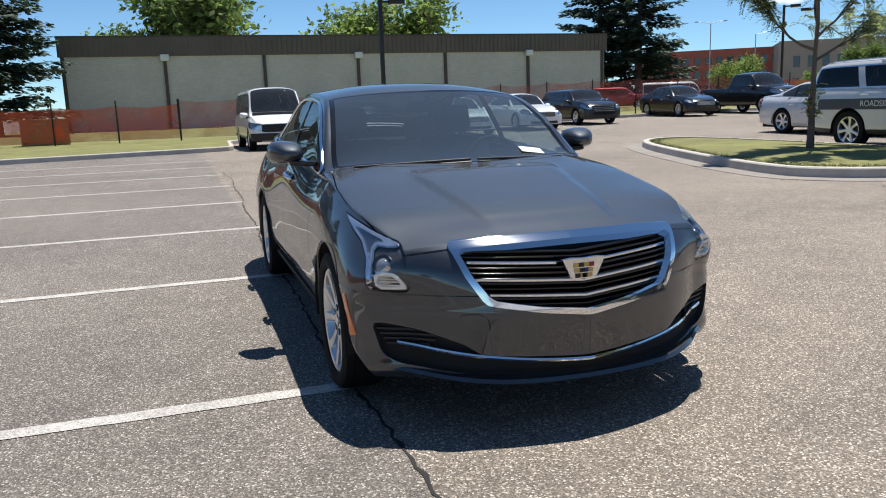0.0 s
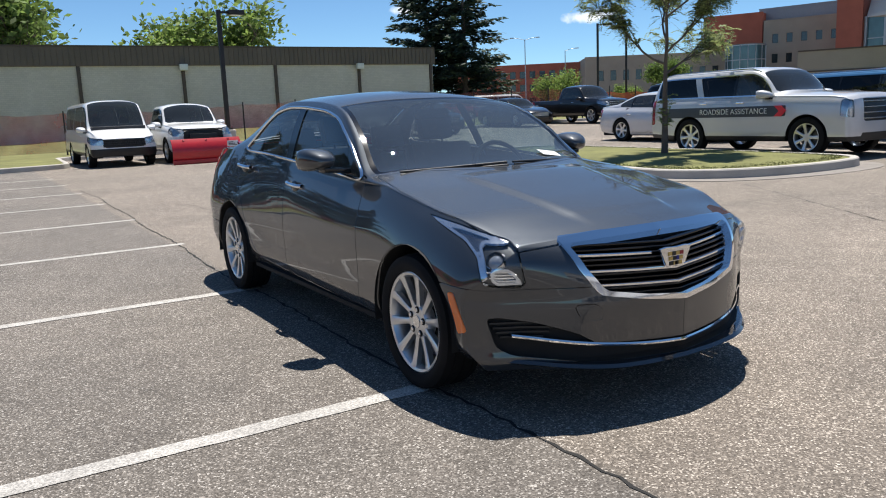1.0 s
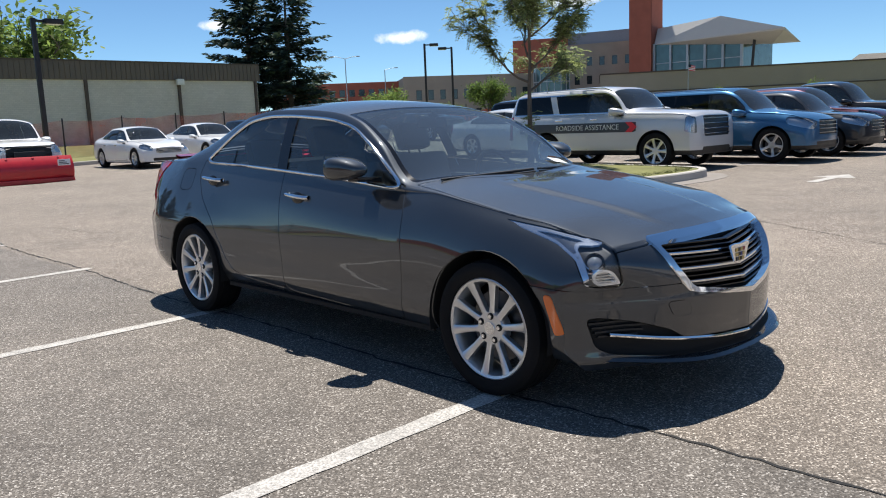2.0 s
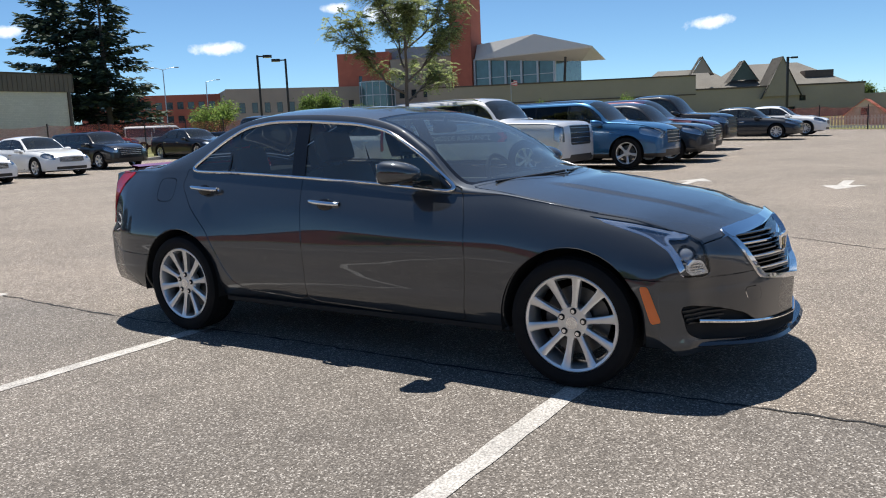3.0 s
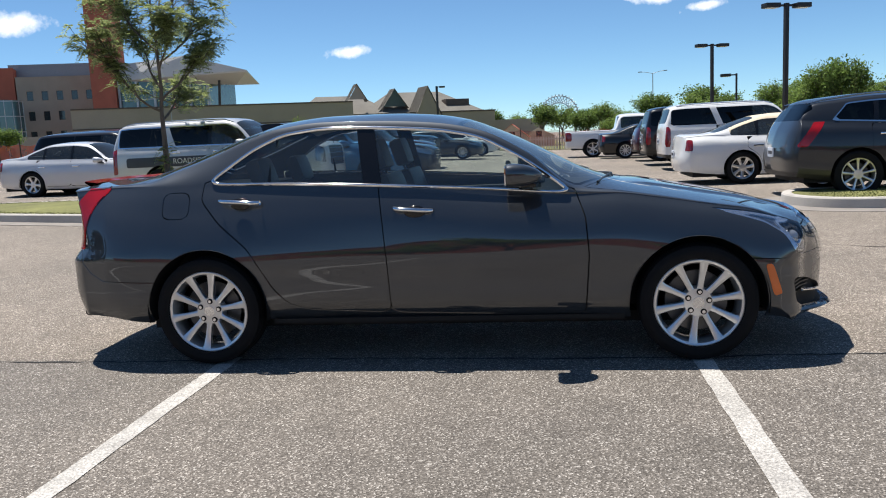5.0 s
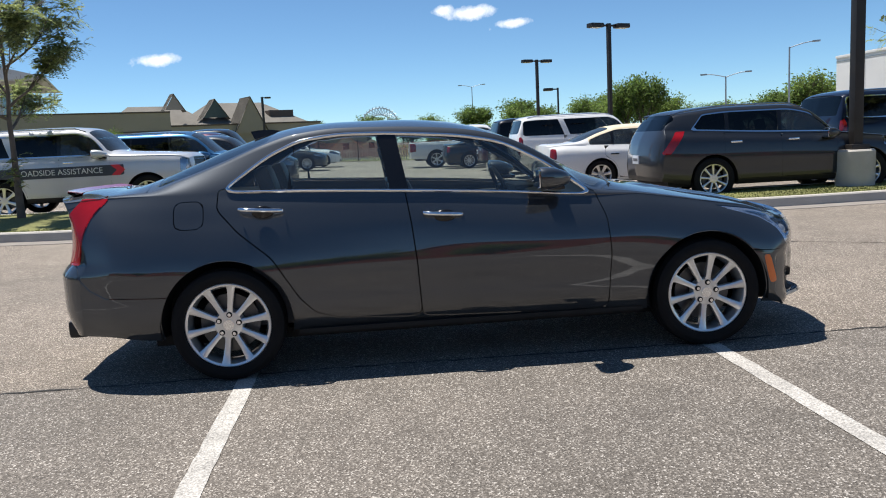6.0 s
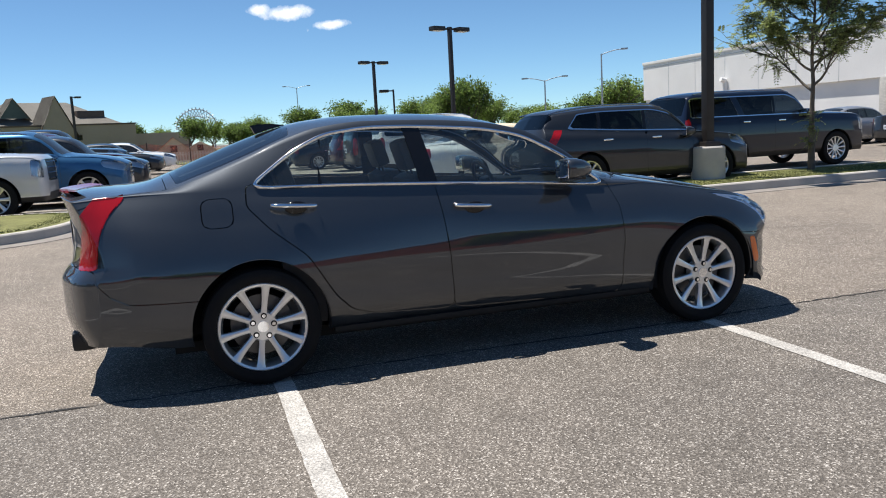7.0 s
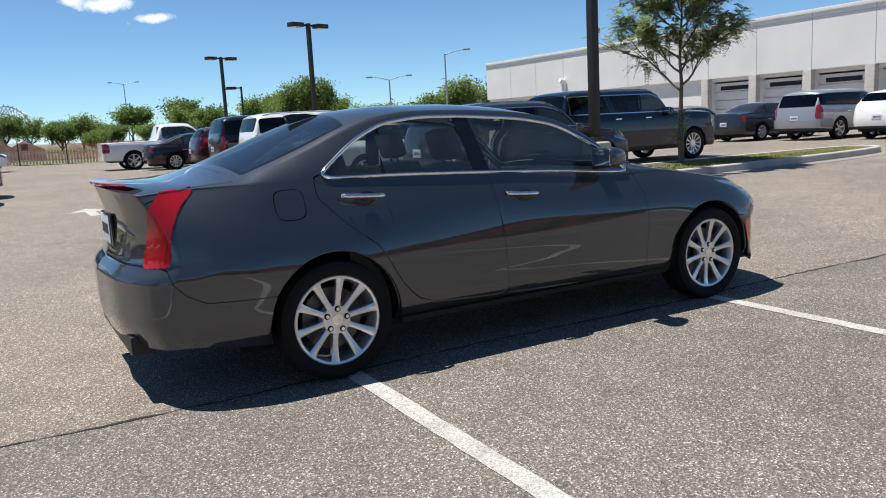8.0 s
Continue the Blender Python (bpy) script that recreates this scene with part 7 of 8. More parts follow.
    if trim_top:
        top = sk.take(lambda p: np.maximum.reduce([Y(.44) - p[:, 1], p[:, 1] - Y(.80), zr(p[:, 1]) - .09 - p[:, 2]]))
        sk.mesh("vinyl_roof", top, trim_top, car, "cream vinyl roof covering", off=.004)
    lowb, rest = sk.cut(sk.rest, lambda p: p[:, 2] - sill(p[:, 1]) - .05 * H)
    sk.mesh("lower_trim", lowb, M_BLACK if kind in ("suv", "bigsuv", "crossover", "van") else material, car)
    sk.mesh("body", rest, material, car, thick=.015)
    for yc in (-wb / 2, wb / 2):
        wheel_well(car, yc, R, ar, half * .6, half * .985)
        for sd in (-1, 1):
            add_wheel(car, (round(R, 3), spokes, style, (rim_mat or M_RIM).name), R, R * .69, .24, spokes, style, sd * (half - .135), yc, False, rim_mat)
    bm = bmesh.new()
    box(bm, -half * .84, yf + .35, sp["sill"][1][1] - .02, half * .84, yr - .3, sp["sill"][1][1] + .08)
    part("floor_pan", bm, M_DARK, car, smooth=False)
    bm = bmesh.new()
    box(bm, -half * .8, Y(sc0) - .1, .30 * H, half * .8, Y(sc0) + .36, .60 * H, .05)
    part("dashboard", bm, M_TRIM, car)
    yb = Y(g0) + .62
    for x in (-half * .42, half * .42):
        seat(car, x, yb, .36 * H)
    if kind not in ("pickup", "van"):
        seat(car, 0, yb + .85, .37 * H, half * 1.4, True)
    mirror_pod(car, sp, half * .93, Y(g0) + .12, {"van": .56, "bigsuv": .68}.get(kind, .645) * H, material, 1.05 if kind == "sedan" else 1.3)
    bm = bmesh.new()
    yp = sk.back(0, .44 * H)
    box(bm, -.155, yp - .01, .40 * H, .155, yp + .012, .40 * H + .155, .004)
    plate = part("number_plate", bm, M_PLATE, car)
    bm = bmesh.new()
    for k in range(6):
        box(bm, -.12 + k * .04, yp + .0125, .40 * H + .05, -.094 + k * .04, yp + .0145, .40 * H + .105)
    part("plate_bars", bm, M_INK, plate, smooth=False)
    if rails:
        for sd in (-1, 1):
            bm = bmesh.new()
            prev = None
            for i in range(13):
                y = Y(.42 + .5 * i / 12)
                x, z = sd * float(wr(y)) * .93, float(zr(y)) + .012 * H + .035 * math.sin(math.pi * i / 12) ** .3
                ring = [bm.verts.new((x + .018 * math.cos(a), y, z + .018 * math.sin(a))) for a in np.linspace(0, 2 * math.pi, 7)[:-1]]
                if prev:
                    for q in range(6):
                        bm.faces.new((prev[q], prev[(q + 1) % 6], ring[(q + 1) % 6], ring[q]))
                prev = ring
            part("roof_rail", bm, M_SATIN if chrome else M_BLACK, car)
    return car


def stand(x, y, rz=0.0):
    return pose(x, y, float(rise(x, y)), 0, 0, rz)


def side_stripe(car, sk, sp, Y):
    """The dark door band with white lettering and a red arrow."""
    zlo, zhi, y0, y1 = .83, 1.05, -1.02, 1.02
    band = sk.take(lambda p: np.maximum.reduce([zlo - p[:, 2], p[:, 2] - zhi, y0 - p[:, 1], p[:, 1] - 2.30, 0.6 - np.abs(p[:, 0])]))
    both("side_band", sk, band, M_BAND, car, "dark grey band with white lettering", off=.003)
    for sd in (-1, 1):
        xs = sd * (sp["ws"][2][1] + .0135)
        cu = bpy.data.curves.new("lettering", "FONT")
        cu.body, cu.size, cu.align_x, cu.align_y, cu.extrude = "ROADSIDE ASSISTANCE", .165, "CENTER", "CENTER", .002
        tmp = bpy.data.objects.new("lettering", cu)
        scene.collection.objects.link(tmp)
        bpy.context.view_layer.update()
        me = bpy.data.meshes.new_from_object(tmp)
        bpy.data.objects.remove(tmp)
        me.materials.clear()
        me.materials.append(M_WHITE)
        ob = new("lettering", me)
        ob.parent = car
        ob.matrix_local = Matrix.Translation((xs, .28, .943)) @ Matrix(((0, 0, -1, 0), (-1, 0, 0, 0), (0, 1, 0, 0), (0, 0, 0, 1))) if sd < 0 else \
            Matrix.Translation((xs, .28, .943)) @ Matrix(((0, 0, 1, 0), (1, 0, 0, 0), (0, 1, 0, 0), (0, 0, 0, 1)))
        bm = bmesh.new()
        zm = (zlo + zhi) / 2
        for za, zb_ in ((zhi, zm), (zlo, zm)):
            quad = [(-.76, za), (-.93, za), (-1.05, zb_), (-.88, zb_)]
            lo_ = [bm.verts.new((xs, y, z)) for y, z in quad]
            hi_ = [bm.verts.new((xs + sd * .006, y, z)) for y, z in quad]
            bm.faces.new(lo_), bm.faces.new(hi_)
            for q in range(4):
                bm.faces.new((lo_[q], lo_[(q + 1) % 4], hi_[(q + 1) % 4], hi_[q]))
        bmesh.ops.recalc_face_normals(bm, faces=bm.faces)
        part("arrow_mark", bm, M_SIGNRED, car, "red arrow mark", smooth=False)


def plow(at):
    """A red snow plough blade with its frame, carried at a pickup's nose."""
    t = thing("snow_plow", "red steel snow plough blade with a pale label", "snow plow", at=at)
    bm = bmesh.new()
    prev = None
    for i in range(9):
        a = i / 8
        y, z = -.22 + .30 * (a - .45) ** 2 * 2, .05 + .72 * a
        ring = [bm.verts.new((-1.08, y, z)), bm.verts.new((1.08, y, z)), bm.verts.new((1.08, y + .03, z)), bm.verts.new((-1.08, y + .03, z))]
        if prev:
            for q in range(4):
                bm.faces.new((prev[q], prev[(q + 1) % 4], ring[(q + 1) % 4], ring[q]))
        prev = ring
    part("blade", bm, M_PLOW, t)
    bm = bmesh.new()
    box(bm, -1.08, -.20, .0, 1.08, -.16, .13, .006)
    part("cutting_edge", bm, M_PLOW, t)
    for x in (-.7, 0, .7):
        bm = bmesh.new()
        box(bm, x - .03, -.10, .1, x + .03, .0, .74, .01)
        part("rib", bm, M_PLOW, t)
    for x in (-.42, .42):
        bm = bmesh.new()
        tube(bm, (x, -.05, .4), (x * .6, .75, .45), .05)
        part("push_arm", bm, M_BLACK, t)
    bm = bmesh.new()
    box(bm, -.42, .05, .62, .42, .14, .92, .03)
    part("headgear", bm, M_BLACK, t, "black lifting frame")
    bm = bmesh.new()
    box(bm, .62, -.235, .48, .98, -.225, .66, .004)
    lab = part("label_plate", bm, M_PAPER, t)
    bm = bmesh.new()
    for k in range(3):
        box(bm, .66, -.237, .51 + k * .045, .94 - .06 * k, -.2355, .535 + k * .045)
    part("label_bars", bm, M_INK, lab, smooth=False)
    return t


vehicle("suv", "bigsuv", 5.18, 2.045, 1.89, 2.946, .95, .405, M_SILVER, "silver full-size SUV with dark lettered door band and red arrow", "SUV", stand(12.83, 6.70),
        privacy=M_PRIVACY, spokes=7, rails=True, extra=side_stripe, res=(80, 16, 8, 10, 26))
vehicle("suv", "suv", 5.04, 1.98, 1.77, 2.98, .93, .39, M_BLUE, "bright metallic blue SUV with chrome grille bars", "SUV", stand(15.47, 5.32), privacy=M_PRIVACY, spokes=5, rails=True)
vehicle("crossover", "crossover", 4.60, 1.86, 1.66, 2.78, .90, .36, M_DKGREY, "dark blue-grey crossover parked between larger SUVs", "crossover", stand(18.0, 4.9), spokes=5)
vehicle("suv", "crossover", 5.19, 1.99, 1.79, 3.07, .95, .385, M_MAROON, "dark maroon SUV with chrome grille", "SUV", stand(20.4, 5.5), privacy=M_PRIVACY, spokes=6)
vehicle("pickup", "pickup", 5.85, 2.05, 1.96, 3.57, 1.0, .41, M_BLACKP, "black crew-cab pickup with dark wheels", "pickup truck", stand(24.6, 6.3), rim_mat=M_GLOSSBLACK, chrome=False, spokes=6)
vehicle("sedan", "sedan", 4.8, 1.85, 1.45, 2.8, .95, .335, M_DKGREY, "dark grey sedan in a row of parked cars", "car", stand(33.2, 4.9), spokes=10, style="slim")
vehicle("sedan", "sedan", 4.85, 1.85, 1.47, 2.8, .95, .335, M_WHITE, "white sedan at the end of a parked row", "car", stand(37.8, 4.4), spokes=10, style="slim")
vehicle("sedan", "sedan", 5.1, 1.87, 1.48, 2.9, 1.0, .345, M_SILVER, "pale silver sedan behind the lettered SUV", "car", stand(15.9, 12.2), spokes=6)
vehicle("suv", "suv", 5.0, 1.98, 1.8, 2.95, .95, .39, M_BLACKP, "black SUV parked behind the silver sedan", "SUV", stand(18.8, 13.2), privacy=M_PRIVACY)
vehicle("suv", "bigsuv", 5.1, 2.0, 1.86, 2.95, .95, .39, M_BLACKP, "black SUV with chrome roof rails", "SUV", stand(21.6, 14.2), privacy=M_PRIVACY, rails=True)
vehicle("van", "van", 5.69, 2.01, 2.10, 3.43, .85, .365, M_WHITE, "white cargo van with black grille and bumper", "van", stand(1.73, 24.0, 1), spokes=8, chrome=False, grille_mat=M_BLACK)
vehicle("pickup", "pickup", 5.7, 2.03, 1.93, 3.6, 1.0, .40, M_WHITE, "white pickup carrying a red snow plough", "pickup truck", stand(4.08, 23.75), spokes=6, chrome=False)
plow(stand(4.02, 20.65, 2))
vehicle("sedan", "sedan", 4.83, 1.84, 1.47, 2.88, .92, .34, M_WHITE, "white sedan facing out beside the grass verge", "car", stand(9.1, 24.9), spokes=7)
vehicle("sedan", "sedan", 4.83, 1.84, 1.47, 2.88, .92, .34, M_WHITE, "white sedan parked next to its white twin", "car", stand(12.2, 25.6), spokes=7)
vehicle("estate_car", "suv", 4.65, 1.82, 1.52, 2.75, .92, .335, M_BLACKP, "black estate car facing out by the fence", "car", stand(15.6, 26.9), spokes=6)
vehicle("sedan", "sedan", 4.98, 1.85, 1.47, 2.96, .98, .345, M_BLACKP, "glossy black sedan with chrome-edged grille", "car", stand(22.0, 28.6, -4), spokes=9, style="slim")
vehicle("pickup", "pickup", 5.8, 2.03, 1.93, 3.6, 1.0, .405, M_BLACKP, "black crew-cab pickup facing out by the fence", "pickup truck", stand(25.4, 27.3), spokes=6)
vehicle("suv", "suv", 4.9, 1.9, 1.72, 2.85, .95, .37, M_REDCAR, "dark red SUV behind the orange mesh fence", "SUV", stand(31, 49, 60), privacy=M_PRIVACY)
vehicle("van", "van", 5.6, 2.0, 2.05, 3.4, .85, .365, M_WHITE, "white van behind the orange mesh fence", "van", stand(38.5, 52.0, 60), spokes=8)
vehicle("crossover", "crossover", 4.83, 1.91, 1.67, 2.81, .93, .375, M_DKGREY, "dark grey crossover with tall red tail lamps", "crossover", stand(8.9, -6.82), privacy=M_PRIVACY, spokes=9, style="slim", rails=True, res=(80, 16, 8, 10, 26))
vehicle("sedan", "sedan", 5.27, 1.89, 1.44, 2.93, 1.05, .335, M_WHITE, "white sedan with a cream vinyl roof", "car", stand(12.85, -6.05), spokes=7, trim_top=M_TAN)
vehicle("suv", "bigsuv", 5.14, 2.0, 1.89, 2.946, .95, .39, M_WHITE, "white full-size SUV with tall red tail lamps", "SUV", stand(18.8, -6.5), privacy=M_PRIVACY, rails=True)
vehicle("suv", "bigsuv", 5.18, 2.02, 1.92, 2.95, .95, .40, M_BLACKP, "black full-size SUV seen from behind", "SUV", stand(22.1, -6.4), privacy=M_PRIVACY, rails=True)
vehicle("crossover", "crossover", 4.7, 1.88, 1.68, 2.8, .92, .37, M_MAROON, "dark maroon crossover in the far row", "crossover", stand(25.9, -6.1), privacy=M_PRIVACY)
vehicle("sedan", "sedan", 4.95, 1.86, 1.46, 2.85, .98, .345, M_BLACKP, "black sedan in the far row", "car", stand(29.8, -5.2), spokes=10, style="slim")
vehicle("pickup", "pickup", 5.9, 2.03, 1.95, 3.65, 1.0, .41, M_WHITE, "white pickup seen from the rear quarter", "pickup truck", stand(32.5, -4.4, 0), spokes=6)
vehicle("suv", "bigsuv", 5.34, 2.06, 1.94, 3.07, .95, .41, M_NAVY, "dark navy full-size SUV with bright multi-spoke wheels", "SUV", stand(11.45, -12.05), privacy=M_PRIVACY, spokes=12, style="slim", rails=True, res=(80, 16, 8, 10, 26))
vehicle("sedan", "sedan", 4.9, 1.85, 1.47, 2.8, .95, .335, M_GREYSILVER, "silver sedan in front of the white building", "car", stand(19.5, -23.4), spokes=7)
vehicle("sedan", "sedan", 4.95, 1.85, 1.45, 2.88, .95, .34, M_DKGREY, "dark grey sedan seen from behind", "car", stand(16.3, -24.1), spokes=7)
vehicle("suv", "suv", 5.05, 1.97, 1.78, 2.86, .95, .385, M_GREYSILVER, "silver SUV with dark glass seen from behind", "SUV", stand(13.6, -24.7), privacy=M_PRIVACY)
vehicle("suv", "crossover", 4.82, 1.90, 1.68, 2.86, .93, .375, M_WHITE, "white SUV seen from behind", "SUV", stand(10.85, -24.9), privacy=M_PRIVACY)

# ---- trees ----
M_BARK = mat("grey_brown_bark", (.13, .105, .085), .9, vary=.25, vscale=6, bump=.7, bscale=25)
M_LEAF = mat("locust_leaves", (.27, .315, .125), .6, vary=.2, vscale=1.5, island=.40)
M_LEAF_FAR = mat("summer_leaves", (.15, .22, .055), .7, vary=.22, vscale=.35, island=.40)
M_LEAF_LIGHT = mat("light_leaves", (.20, .28, .07), .7, vary=.2, vscale=.4, island=.35)
M_NEEDLE = mat("spruce_needles", (.052, .082, .052), .75, vary=.22, vscale=.5, island=.40)


def leafy(m, amount=.42):
    """Lets light through the leaves."""
    t = m.node_tree
    b = t.nodes["Principled BSDF"]
    tl, mx = t.nodes.new("ShaderNodeBsdfTranslucent"), t.nodes.new("ShaderNodeMixShader")
    src = b.inputs["Base Color"].links[0].from_socket
    t.links.new(src, tl.inputs["Color"])
    mx.inputs["Fac"].default_value = amount
    t.links.new(b.outputs[0], mx.inputs[1])
    t.links.new(tl.outputs[0], mx.inputs[2])
    t.links.new(mx.outputs[0], t.nodes["Material Output"].inputs["Surface"])


for m_ in (M_LEAF, M_LEAF_FAR, M_LEAF_LIGHT):
    leafy(m_, .55)
leafy(M_NEEDLE, .2)


class Raw:
    """Plain lists of points and faces, for shapes with very many pieces."""

    def __init__(self):
        self.v, self.f = [], []

    def tube(self, a, b, r0, r1, seg):
        d = (b - a).normalized()
        u = d.orthogonal().normalized()
        w = d.cross(u)
        i = len(self.v)
        for p, r in ((a, r0), (b, r1)):
            for k in range(seg):
                t = 2 * math.pi * k / seg
                self.v.append(p + u * (r * math.cos(t)) + w * (r * math.sin(t)))
        for k in range(seg):
            j = (k + 1) % seg
            self.f.append((i + k, i + j, i + seg + j, i + seg + k))


def branch(bm, p, d, length, radius, depth, tips, rnd, spread=.55, up=.12, bend=.18, bare=None):
    """One limb as a bent, tapering tube, with smaller limbs at its end and along it."""
    steps = 4 if depth > 1 else 3
    q = p.copy()
    for k in range(steps):
        nd = (d + Vector((rnd.uniform(-bend, bend), rnd.uniform(-bend, bend), rnd.uniform(-bend * .4, bend * .6) + up * .4))).normalized()
        e = q + nd * length / steps
        r0, r1 = radius * (1 - .45 * k / steps), radius * (1 - .45 * (k + 1) / steps)
        bm.tube(q, e, r0, r1, 7 if depth > 2 else (5 if depth > 1 else 3))
        if depth > 0 and k >= 1 and depth <= 3:
            for _ in range(2 if depth > 1 else 1):
                sd = (nd + Vector((rnd.uniform(-1, 1), rnd.uniform(-1, 1), rnd.uniform(-.2, .7))) * spread).normalized()
                branch(bm, e, sd, length * rnd.uniform(.5, .72), r1 * .62, depth - 1, tips, rnd, spread, up, bend)
        if depth <= 1:
            tips.append((e, nd))
        q, d = e, nd
    if depth > 0:
        for _ in range(3 if depth > 1 else 2):
            sd = (d + Vector((rnd.uniform(-1, 1), rnd.uniform(-1, 1), rnd.uniform(-.3, .6))) * spread).normalized()
            branch(bm, q, sd, length * rnd.uniform(.55, .8), radius * .5, depth - 1, tips, rnd, spread, up, bend)


def leaf_cloud(tips, rnd, per_tip, size, spread, droop=0.0):
    verts, faces = [], []
    for p, d in tips:
        for _ in range(per_tip):
            c = p + Vector((rnd.gauss(0, spread), rnd.gauss(0, spread), rnd.gauss(0, spread * .8) - droop * abs(rnd.gauss(0, 1))))
            a = Vector((rnd.gauss(0, 1), rnd.gauss(0, 1), rnd.gauss(0, .6))).normalized()
            b = a.cross(Vector((rnd.gauss(0, 1), rnd.gauss(0, 1), rnd.gauss(0, 1)))).normalized()
            s = size * rnd.uniform(.6, 1.3)
            i = len(verts)
            verts += [c - a * s, c + b * s * .5, c + a * s, c - b * s * .5]
            faces.append((i, i + 1, i + 2, i + 3))
    return verts, faces


def frond_cloud(tips, rnd, per_tip, length, leaflet):
    """Feathery compound leaves: a drooping stalk with pairs of leaflets."""
    verts, faces = [], []
    for p, d in tips:
        for _ in range(per_tip):
            way = (d * .5 + Vector((rnd.gauss(0, 1), rnd.gauss(0, 1), rnd.gauss(-.1, .5)))).normalized()
            side = way.cross(Vector((0, 0, 1)))
            if side.length < .1:
                continue
            side.normalize()
            n = 8
            L = length * rnd.uniform(.6, 1.25)
            for k in range(n):
                f = (k + 1) / n
                c = p + way * L * f + Vector((0, 0, -.45 * L * f * f))
                for s in (-1, 1):
                    w = leaflet * (1.1 - .5 * f) * rnd.uniform(.8, 1.2)
                    o = (side * s + way * .35 + Vector((0, 0, rnd.uniform(-.35, .1)))).normalized() * w
                    t = way * leaflet * .22
                    i = len(verts)
                    verts += [c - t, c + o * .55 - t * .9, c + o, c + o * .5 + t]
                    faces.append((i, i + 1, i + 2, i + 3))
    return verts, faces


def locust(at, seed, h, label, fork, keep, reach, bare_top=False, limbs=13, per=3):
    """A young locust: a slim leader, limbs reaching out in tiers, feathery leaves at their ends."""
    rnd = random.Random(seed)
    t = thing("tree", label, "tree", at=at)
    bm = Raw()
    tips, bare = [], []
    p, r = Vector((0, 0, -.1)), .078
    leader = []
    for k in range(10):
        z = -.1 + (h * .92 + .1) * (k + 1) / 10
        q = Vector((rnd.uniform(-.04, .04) * (k > 2), rnd.uniform(-.04, .04) * (k > 2), z))
        bm.tube(p, q, r, r * .84, 10)
        leader.append((p.copy(), q.copy(), r))
        p, r = q, r * .84
    n = limbs
    for k in range(n):
        f = k / (n - 1)
        z = fork + (h * .90 - fork) * f ** 1.1
        a = 2.4 * k + rnd.uniform(-.3, .3)
        seg = next((s for s in leader if s[1].z >= z), leader[-1])
        start = seg[0].lerp(seg[1], (z - seg[0].z) / max(seg[1].z - seg[0].z, 1e-3))
        d = Vector((math.cos(a), math.sin(a), rnd.uniform(.35, .7) + .5 * f)).normalized()
        out = bare if bare_top and f > .5 and rnd.random() < .55 else tips
        branch(bm, start, d, reach * (1 - .55 * f) * rnd.uniform(.8, 1.15), .030 * (1 - .5 * f), 2, out, rnd, .62, .04, .24)
    link_mesh("trunk", bm.v, bm.f, M_BARK, t)
    low = [x for x in tips if rnd.random() < keep]
    v, f = frond_cloud(low, rnd, per, .24, .085)
    link_mesh("crown", v, f, M_LEAF, t, "feathery light green leaves", smooth=False)
    sprout = [(Vector((rnd.uniform(-.12, .12), rnd.uniform(-.12, .12), fork * rnd.uniform(.35, .75))), Vector((0, 0, 1))) for _ in range(14)]
    v, f = frond_cloud(sprout, rnd, 3, .22, .07)
    tagged(link_mesh("trunk_shoot", v, f, M_LEAF, t, smooth=False), kind="stuff")
    return t


locust(pose(9.72, 6.95, .20 + float(rise(9.72, 6.95))), 4, 5.0, "young locust tree with feathery leaves and bare top twigs", 1.6, .75, 1.15, True)
locust(pose(8.13, -10.65, .12, 0, 0, 40), 12, 5.0, "young locust tree with feathery leaves beside the lamp post", 1.6, .70, 1.02, False, 19, 2)


def broad_tree(name, seed, h, spread, leaf, per, material, label):
    rnd = random.Random(seed)
    t = thing(name, label, "tree", "far trees")
    bm = Raw()
    tips = []
    fork = h * .25
    bm.tube(Vector((0, 0, -.3)), Vector((0, 0, fork)), h * .030, h * .024, 9)
    for k in range(6):
        a = 2 * math.pi * k / 6 + rnd.uniform(-.4, .4)
        tilt = spread if k else .1
        branch(bm, Vector((0, 0, fork * (.9 + .05 * k))), Vector((math.cos(a) * tilt, math.sin(a) * tilt, .8)).normalized(), h * .32, h * .014, 2, tips, rnd, .75, .05, .22)
    link_mesh("trunk", bm.v, bm.f, M_BARK, t)
    v, f = leaf_cloud(tips, rnd, per, leaf, h * .055)
    link_mesh("crown", v, f, material, t, smooth=False)
    return t


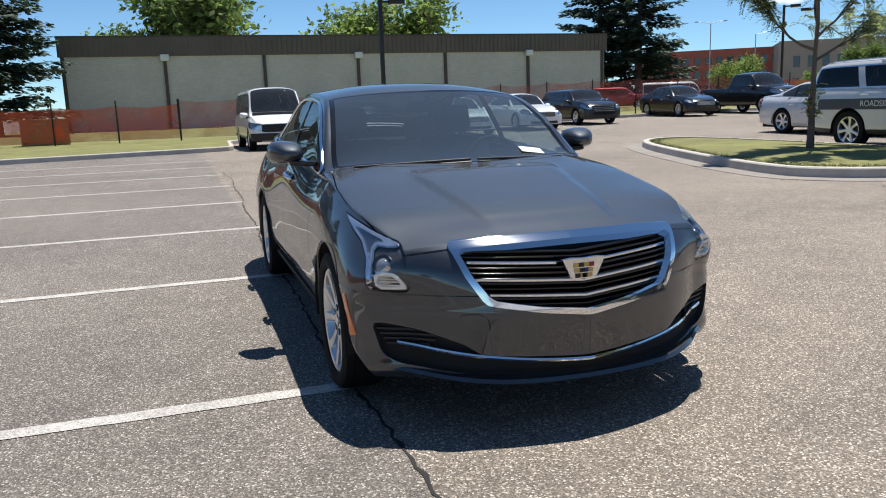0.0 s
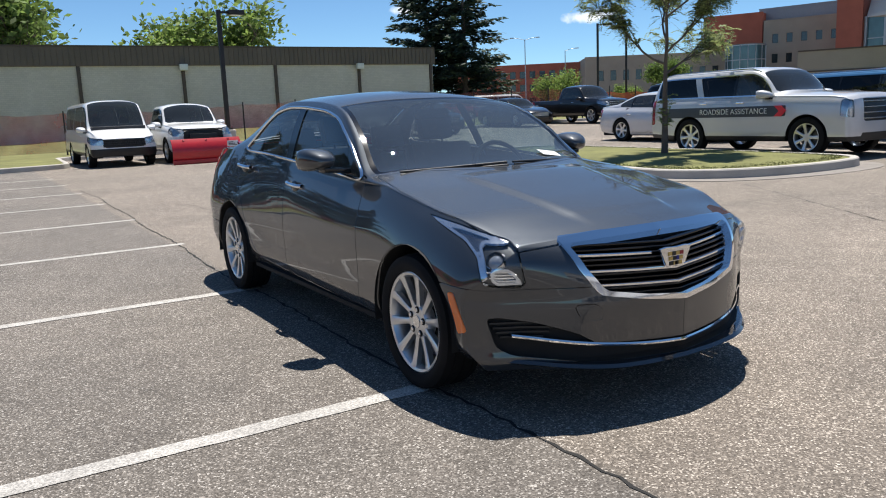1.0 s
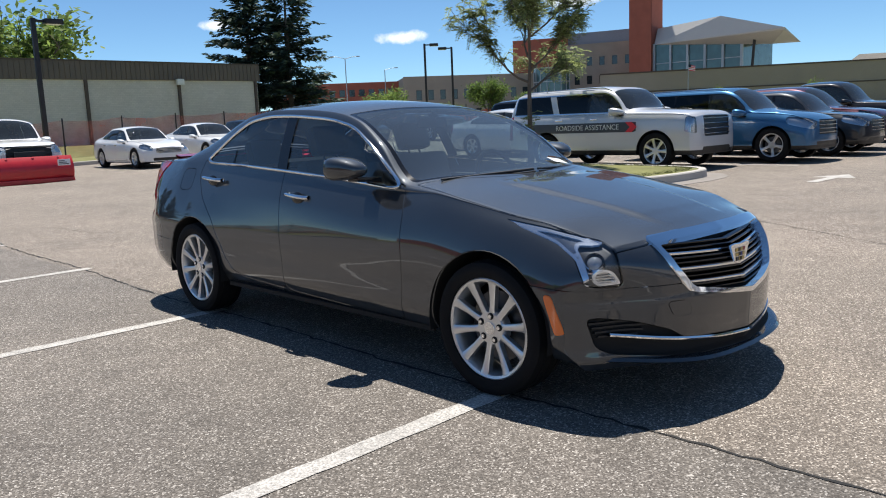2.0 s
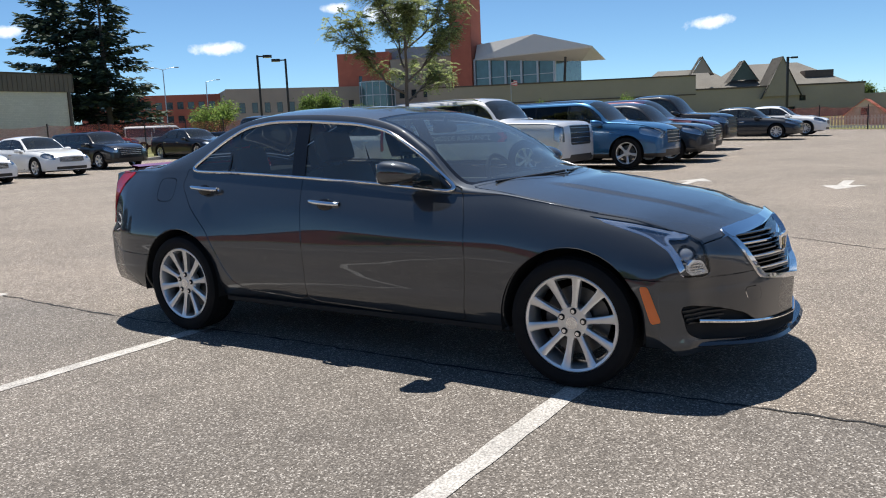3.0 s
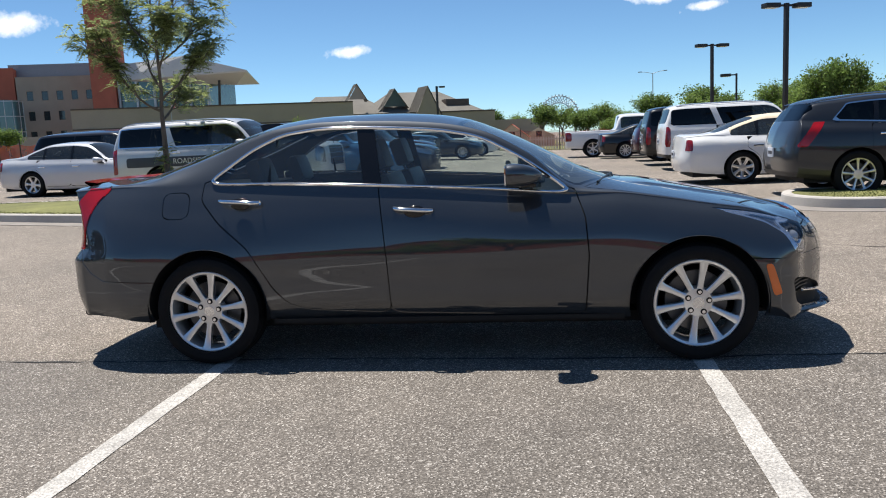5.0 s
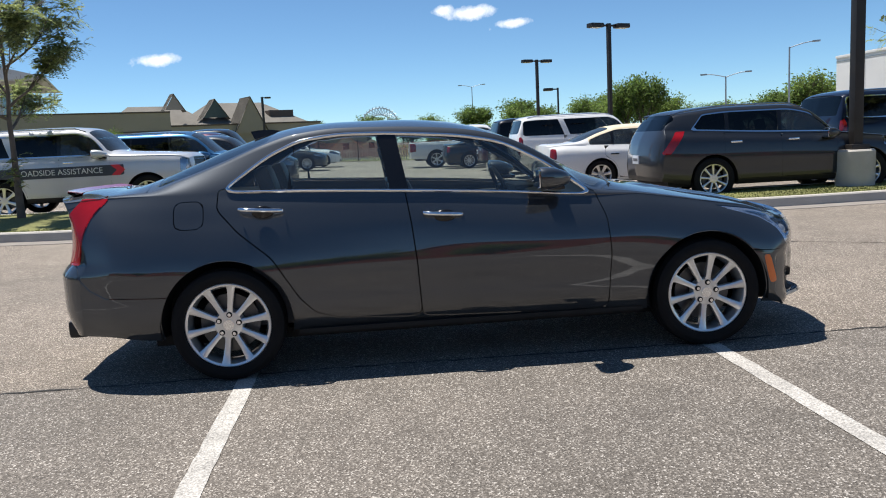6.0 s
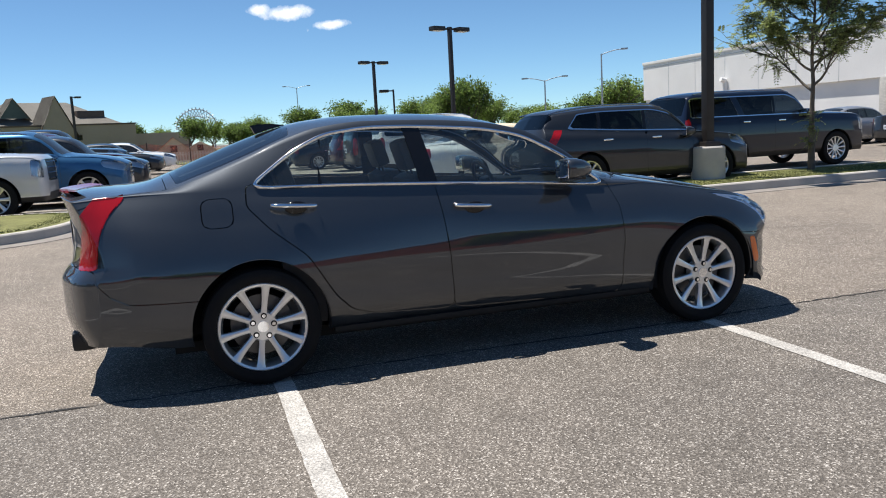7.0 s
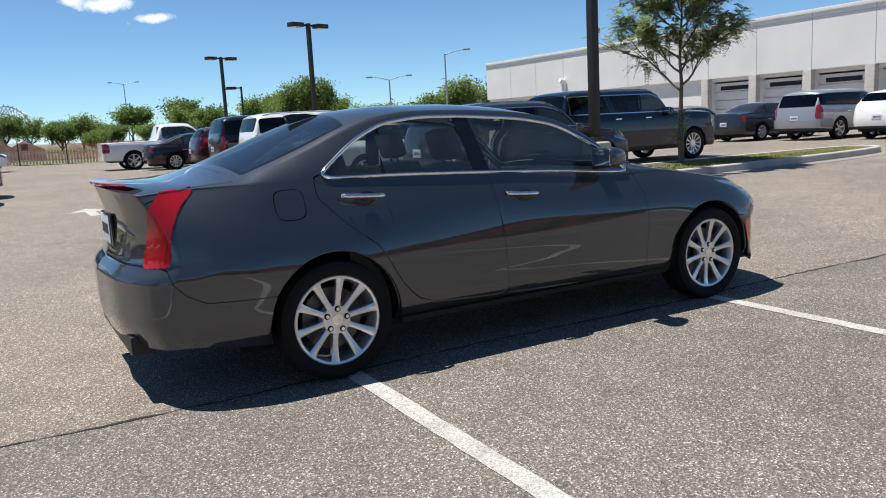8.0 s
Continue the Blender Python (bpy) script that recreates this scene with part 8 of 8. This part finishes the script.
def conifer(name, seed, h, label):
    rnd = random.Random(seed)
    t = thing(name, label, "tree", "spruces")
    bm = Raw()
    bm.tube(Vector((0, 0, -.3)), Vector((0, 0, h)), h * .022, .03, 9)
    verts, faces = [], []
    z = h * .10
    while z < h * .985:
        f = (z / h)
        reach = h * .33 * (1 - f) ** .7 + .3
        for k in range(rnd.randint(4, 6)):
            a = rnd.uniform(0, 2 * math.pi)
            L = reach * rnd.uniform(.65, 1.15)
            p = Vector((0, 0, z))
            d = Vector((math.cos(a), math.sin(a), rnd.uniform(-.12, .18)))
            e = p + d * L + Vector((0, 0, .06 * L))
            bm.tube(p, e, .035 * (1 - f) + .012, .008, 4)
            n = int(12 + L * 17)
            for q in range(n):
                u = rnd.uniform(.18, 1.0)
                c = p.lerp(e, u) + Vector((rnd.gauss(0, .16), rnd.gauss(0, .16), rnd.gauss(-.08, .10)))
                side = Vector((-math.sin(a), math.cos(a), 0)) * rnd.choice((-1, 1))
                w = (d * .7 + side * rnd.uniform(.2, 1.0) + Vector((0, 0, rnd.uniform(-.5, .1)))).normalized() * rnd.uniform(.30, .60)
                b = w.cross(Vector((rnd.gauss(0, .5), rnd.gauss(0, .5), 1))).normalized() * rnd.uniform(.07, .13)
                i = len(verts)
                verts += [c - b * .6, c + w * .5 - b, c + w, c + w * .5 + b, c + b * .6]
                faces.append((i, i + 1, i + 2, i + 3, i + 4))
        z += h * .022 * rnd.uniform(.7, 1.3)
    link_mesh("trunk", bm.v, bm.f, M_BARK, t)
    link_mesh("crown", verts, faces, M_NEEDLE, t, "dark green needle boughs", smooth=False)
    return t


def planted(src, x, y, s, rz, z=0.0, sz=None):
    return copy_thing(src, Matrix.Translation((x, y, z)) @ Matrix.Rotation(radians(rz), 4, "Z") @ Matrix.Diagonal((s / src.scale.x, s / src.scale.y, (sz or s) / src.scale.z, 1)))


sp1 = conifer("spruce", 31, 13.5, "tall dark spruce with drooping uneven boughs")
sp1.matrix_world = Matrix.Translation((44.2, 67.1, .1)) @ Matrix.Scale(1.29, 4)
planted(sp1, 41.2, 69.8, 1.35, 80, .1)
planted(sp1, -13.6, 59.6, 1.19, 140, 0)
planted(sp1, -19.3, 64.0, 1.29, 200, 0)
planted(sp1, -25.0, 58, 1.16, 20, 0)
bt1 = broad_tree("tree", 41, 12, .75, .30, 7, M_LEAF_FAR, "broad green summer tree in the distance")
bt1.matrix_world = Matrix.Translation((2.5, 84, 0)) @ Matrix.Diagonal((1.5, 1.5, 1.4, 1))
bt2 = broad_tree("tree", 43, 11, .9, .28, 7, M_LEAF_LIGHT, "light green rounded tree in the distance")
bt2.matrix_world = Matrix.Translation((23.5, 86, 0)) @ Matrix.Diagonal((1.45, 1.45, 1.4, 1))
bt3 = broad_tree("tree", 47, 12, .55, .26, 5, M_LEAF_LIGHT, "loose open-crowned green tree in the distance")
bt3.matrix_world = Matrix.Translation((99, -34.2, 0)) @ Matrix.Diagonal((.62, .62, .70, 1))
planted(bt1, -5.5, 88, .95, 100)
planted(bt2, 43.5, 51.0, .40, 30, .4)
planted(bt2, 52.0, 51.4, .27, 120, .4)
planted(bt1, 61.2, 54.3, .40, 220, .4, .48)
planted(bt1, 69.5, 55.5, .36, 20, .4)
planted(bt2, 71.2, 24.2, .19, 60, .2, .35)
planted(bt2, 72.6, 34.5, .26, 10, .3, .33)
random.seed(77)
far = [(105, -5.2, .50), (106, -8, .46), (97, -9.2, .40), (104, -11.5, .38), (104, -15.5, .40), (103, -19.5, .52), (102, -24, .46), (101, -28.5, .55), (100, -32, .60), (98.2, -36.4, .68), (97, -40.5, .58), (94, -45.9, .66), (91.6, -50.4, .66), (88.4, -55.8, .76), (86, -60, .75)]
for i, (x, y, s) in enumerate(far):
    planted((bt1, bt3, bt2)[i % 3], x + random.uniform(-2, 2), y + random.uniform(-.8, .8), s * random.uniform(.82, 1.12), random.uniform(0, 360), -1.6 * s, s * random.uniform(.8, 1.25))
for i in range(26):
    planted(bt1 if i % 2 else bt2, (150 if i < 5 else 122) + random.uniform(-6, 10), 24 - 4.4 * i + random.uniform(-1.5, 1.5), random.uniform(.38, .50) if 3 < i < 9 else random.uniform(.34, .74), random.uniform(0, 360))

# a long brick building and a row of trees close the lot behind the bays
block_house("brick_hall", "long low red brick building behind the parking bays", (-52.0, -46.0), (-52.0, 62.0), -.3, 6.8, 14, M_REDBRICK)

for i in range(26):
    planted((bt1, bt2, bt3)[i % 3], -74 + random.uniform(-5, 5), -66 + 5.0 * i + random.uniform(-1.5, 1.5), random.uniform(.40, .66), random.uniform(0, 360), -1.9)
for y, k in ((-38, .62), (-31, .50), (-22, .74), (-17, .60), (-6, .56), (3, .80), (9, .62), (21, .70), (33, .58)):
    planted((bt1, bt2, bt3)[int(k * 50) % 3], -43.5 + random.uniform(-2, 2), y, k, random.uniform(0, 360), -.9)
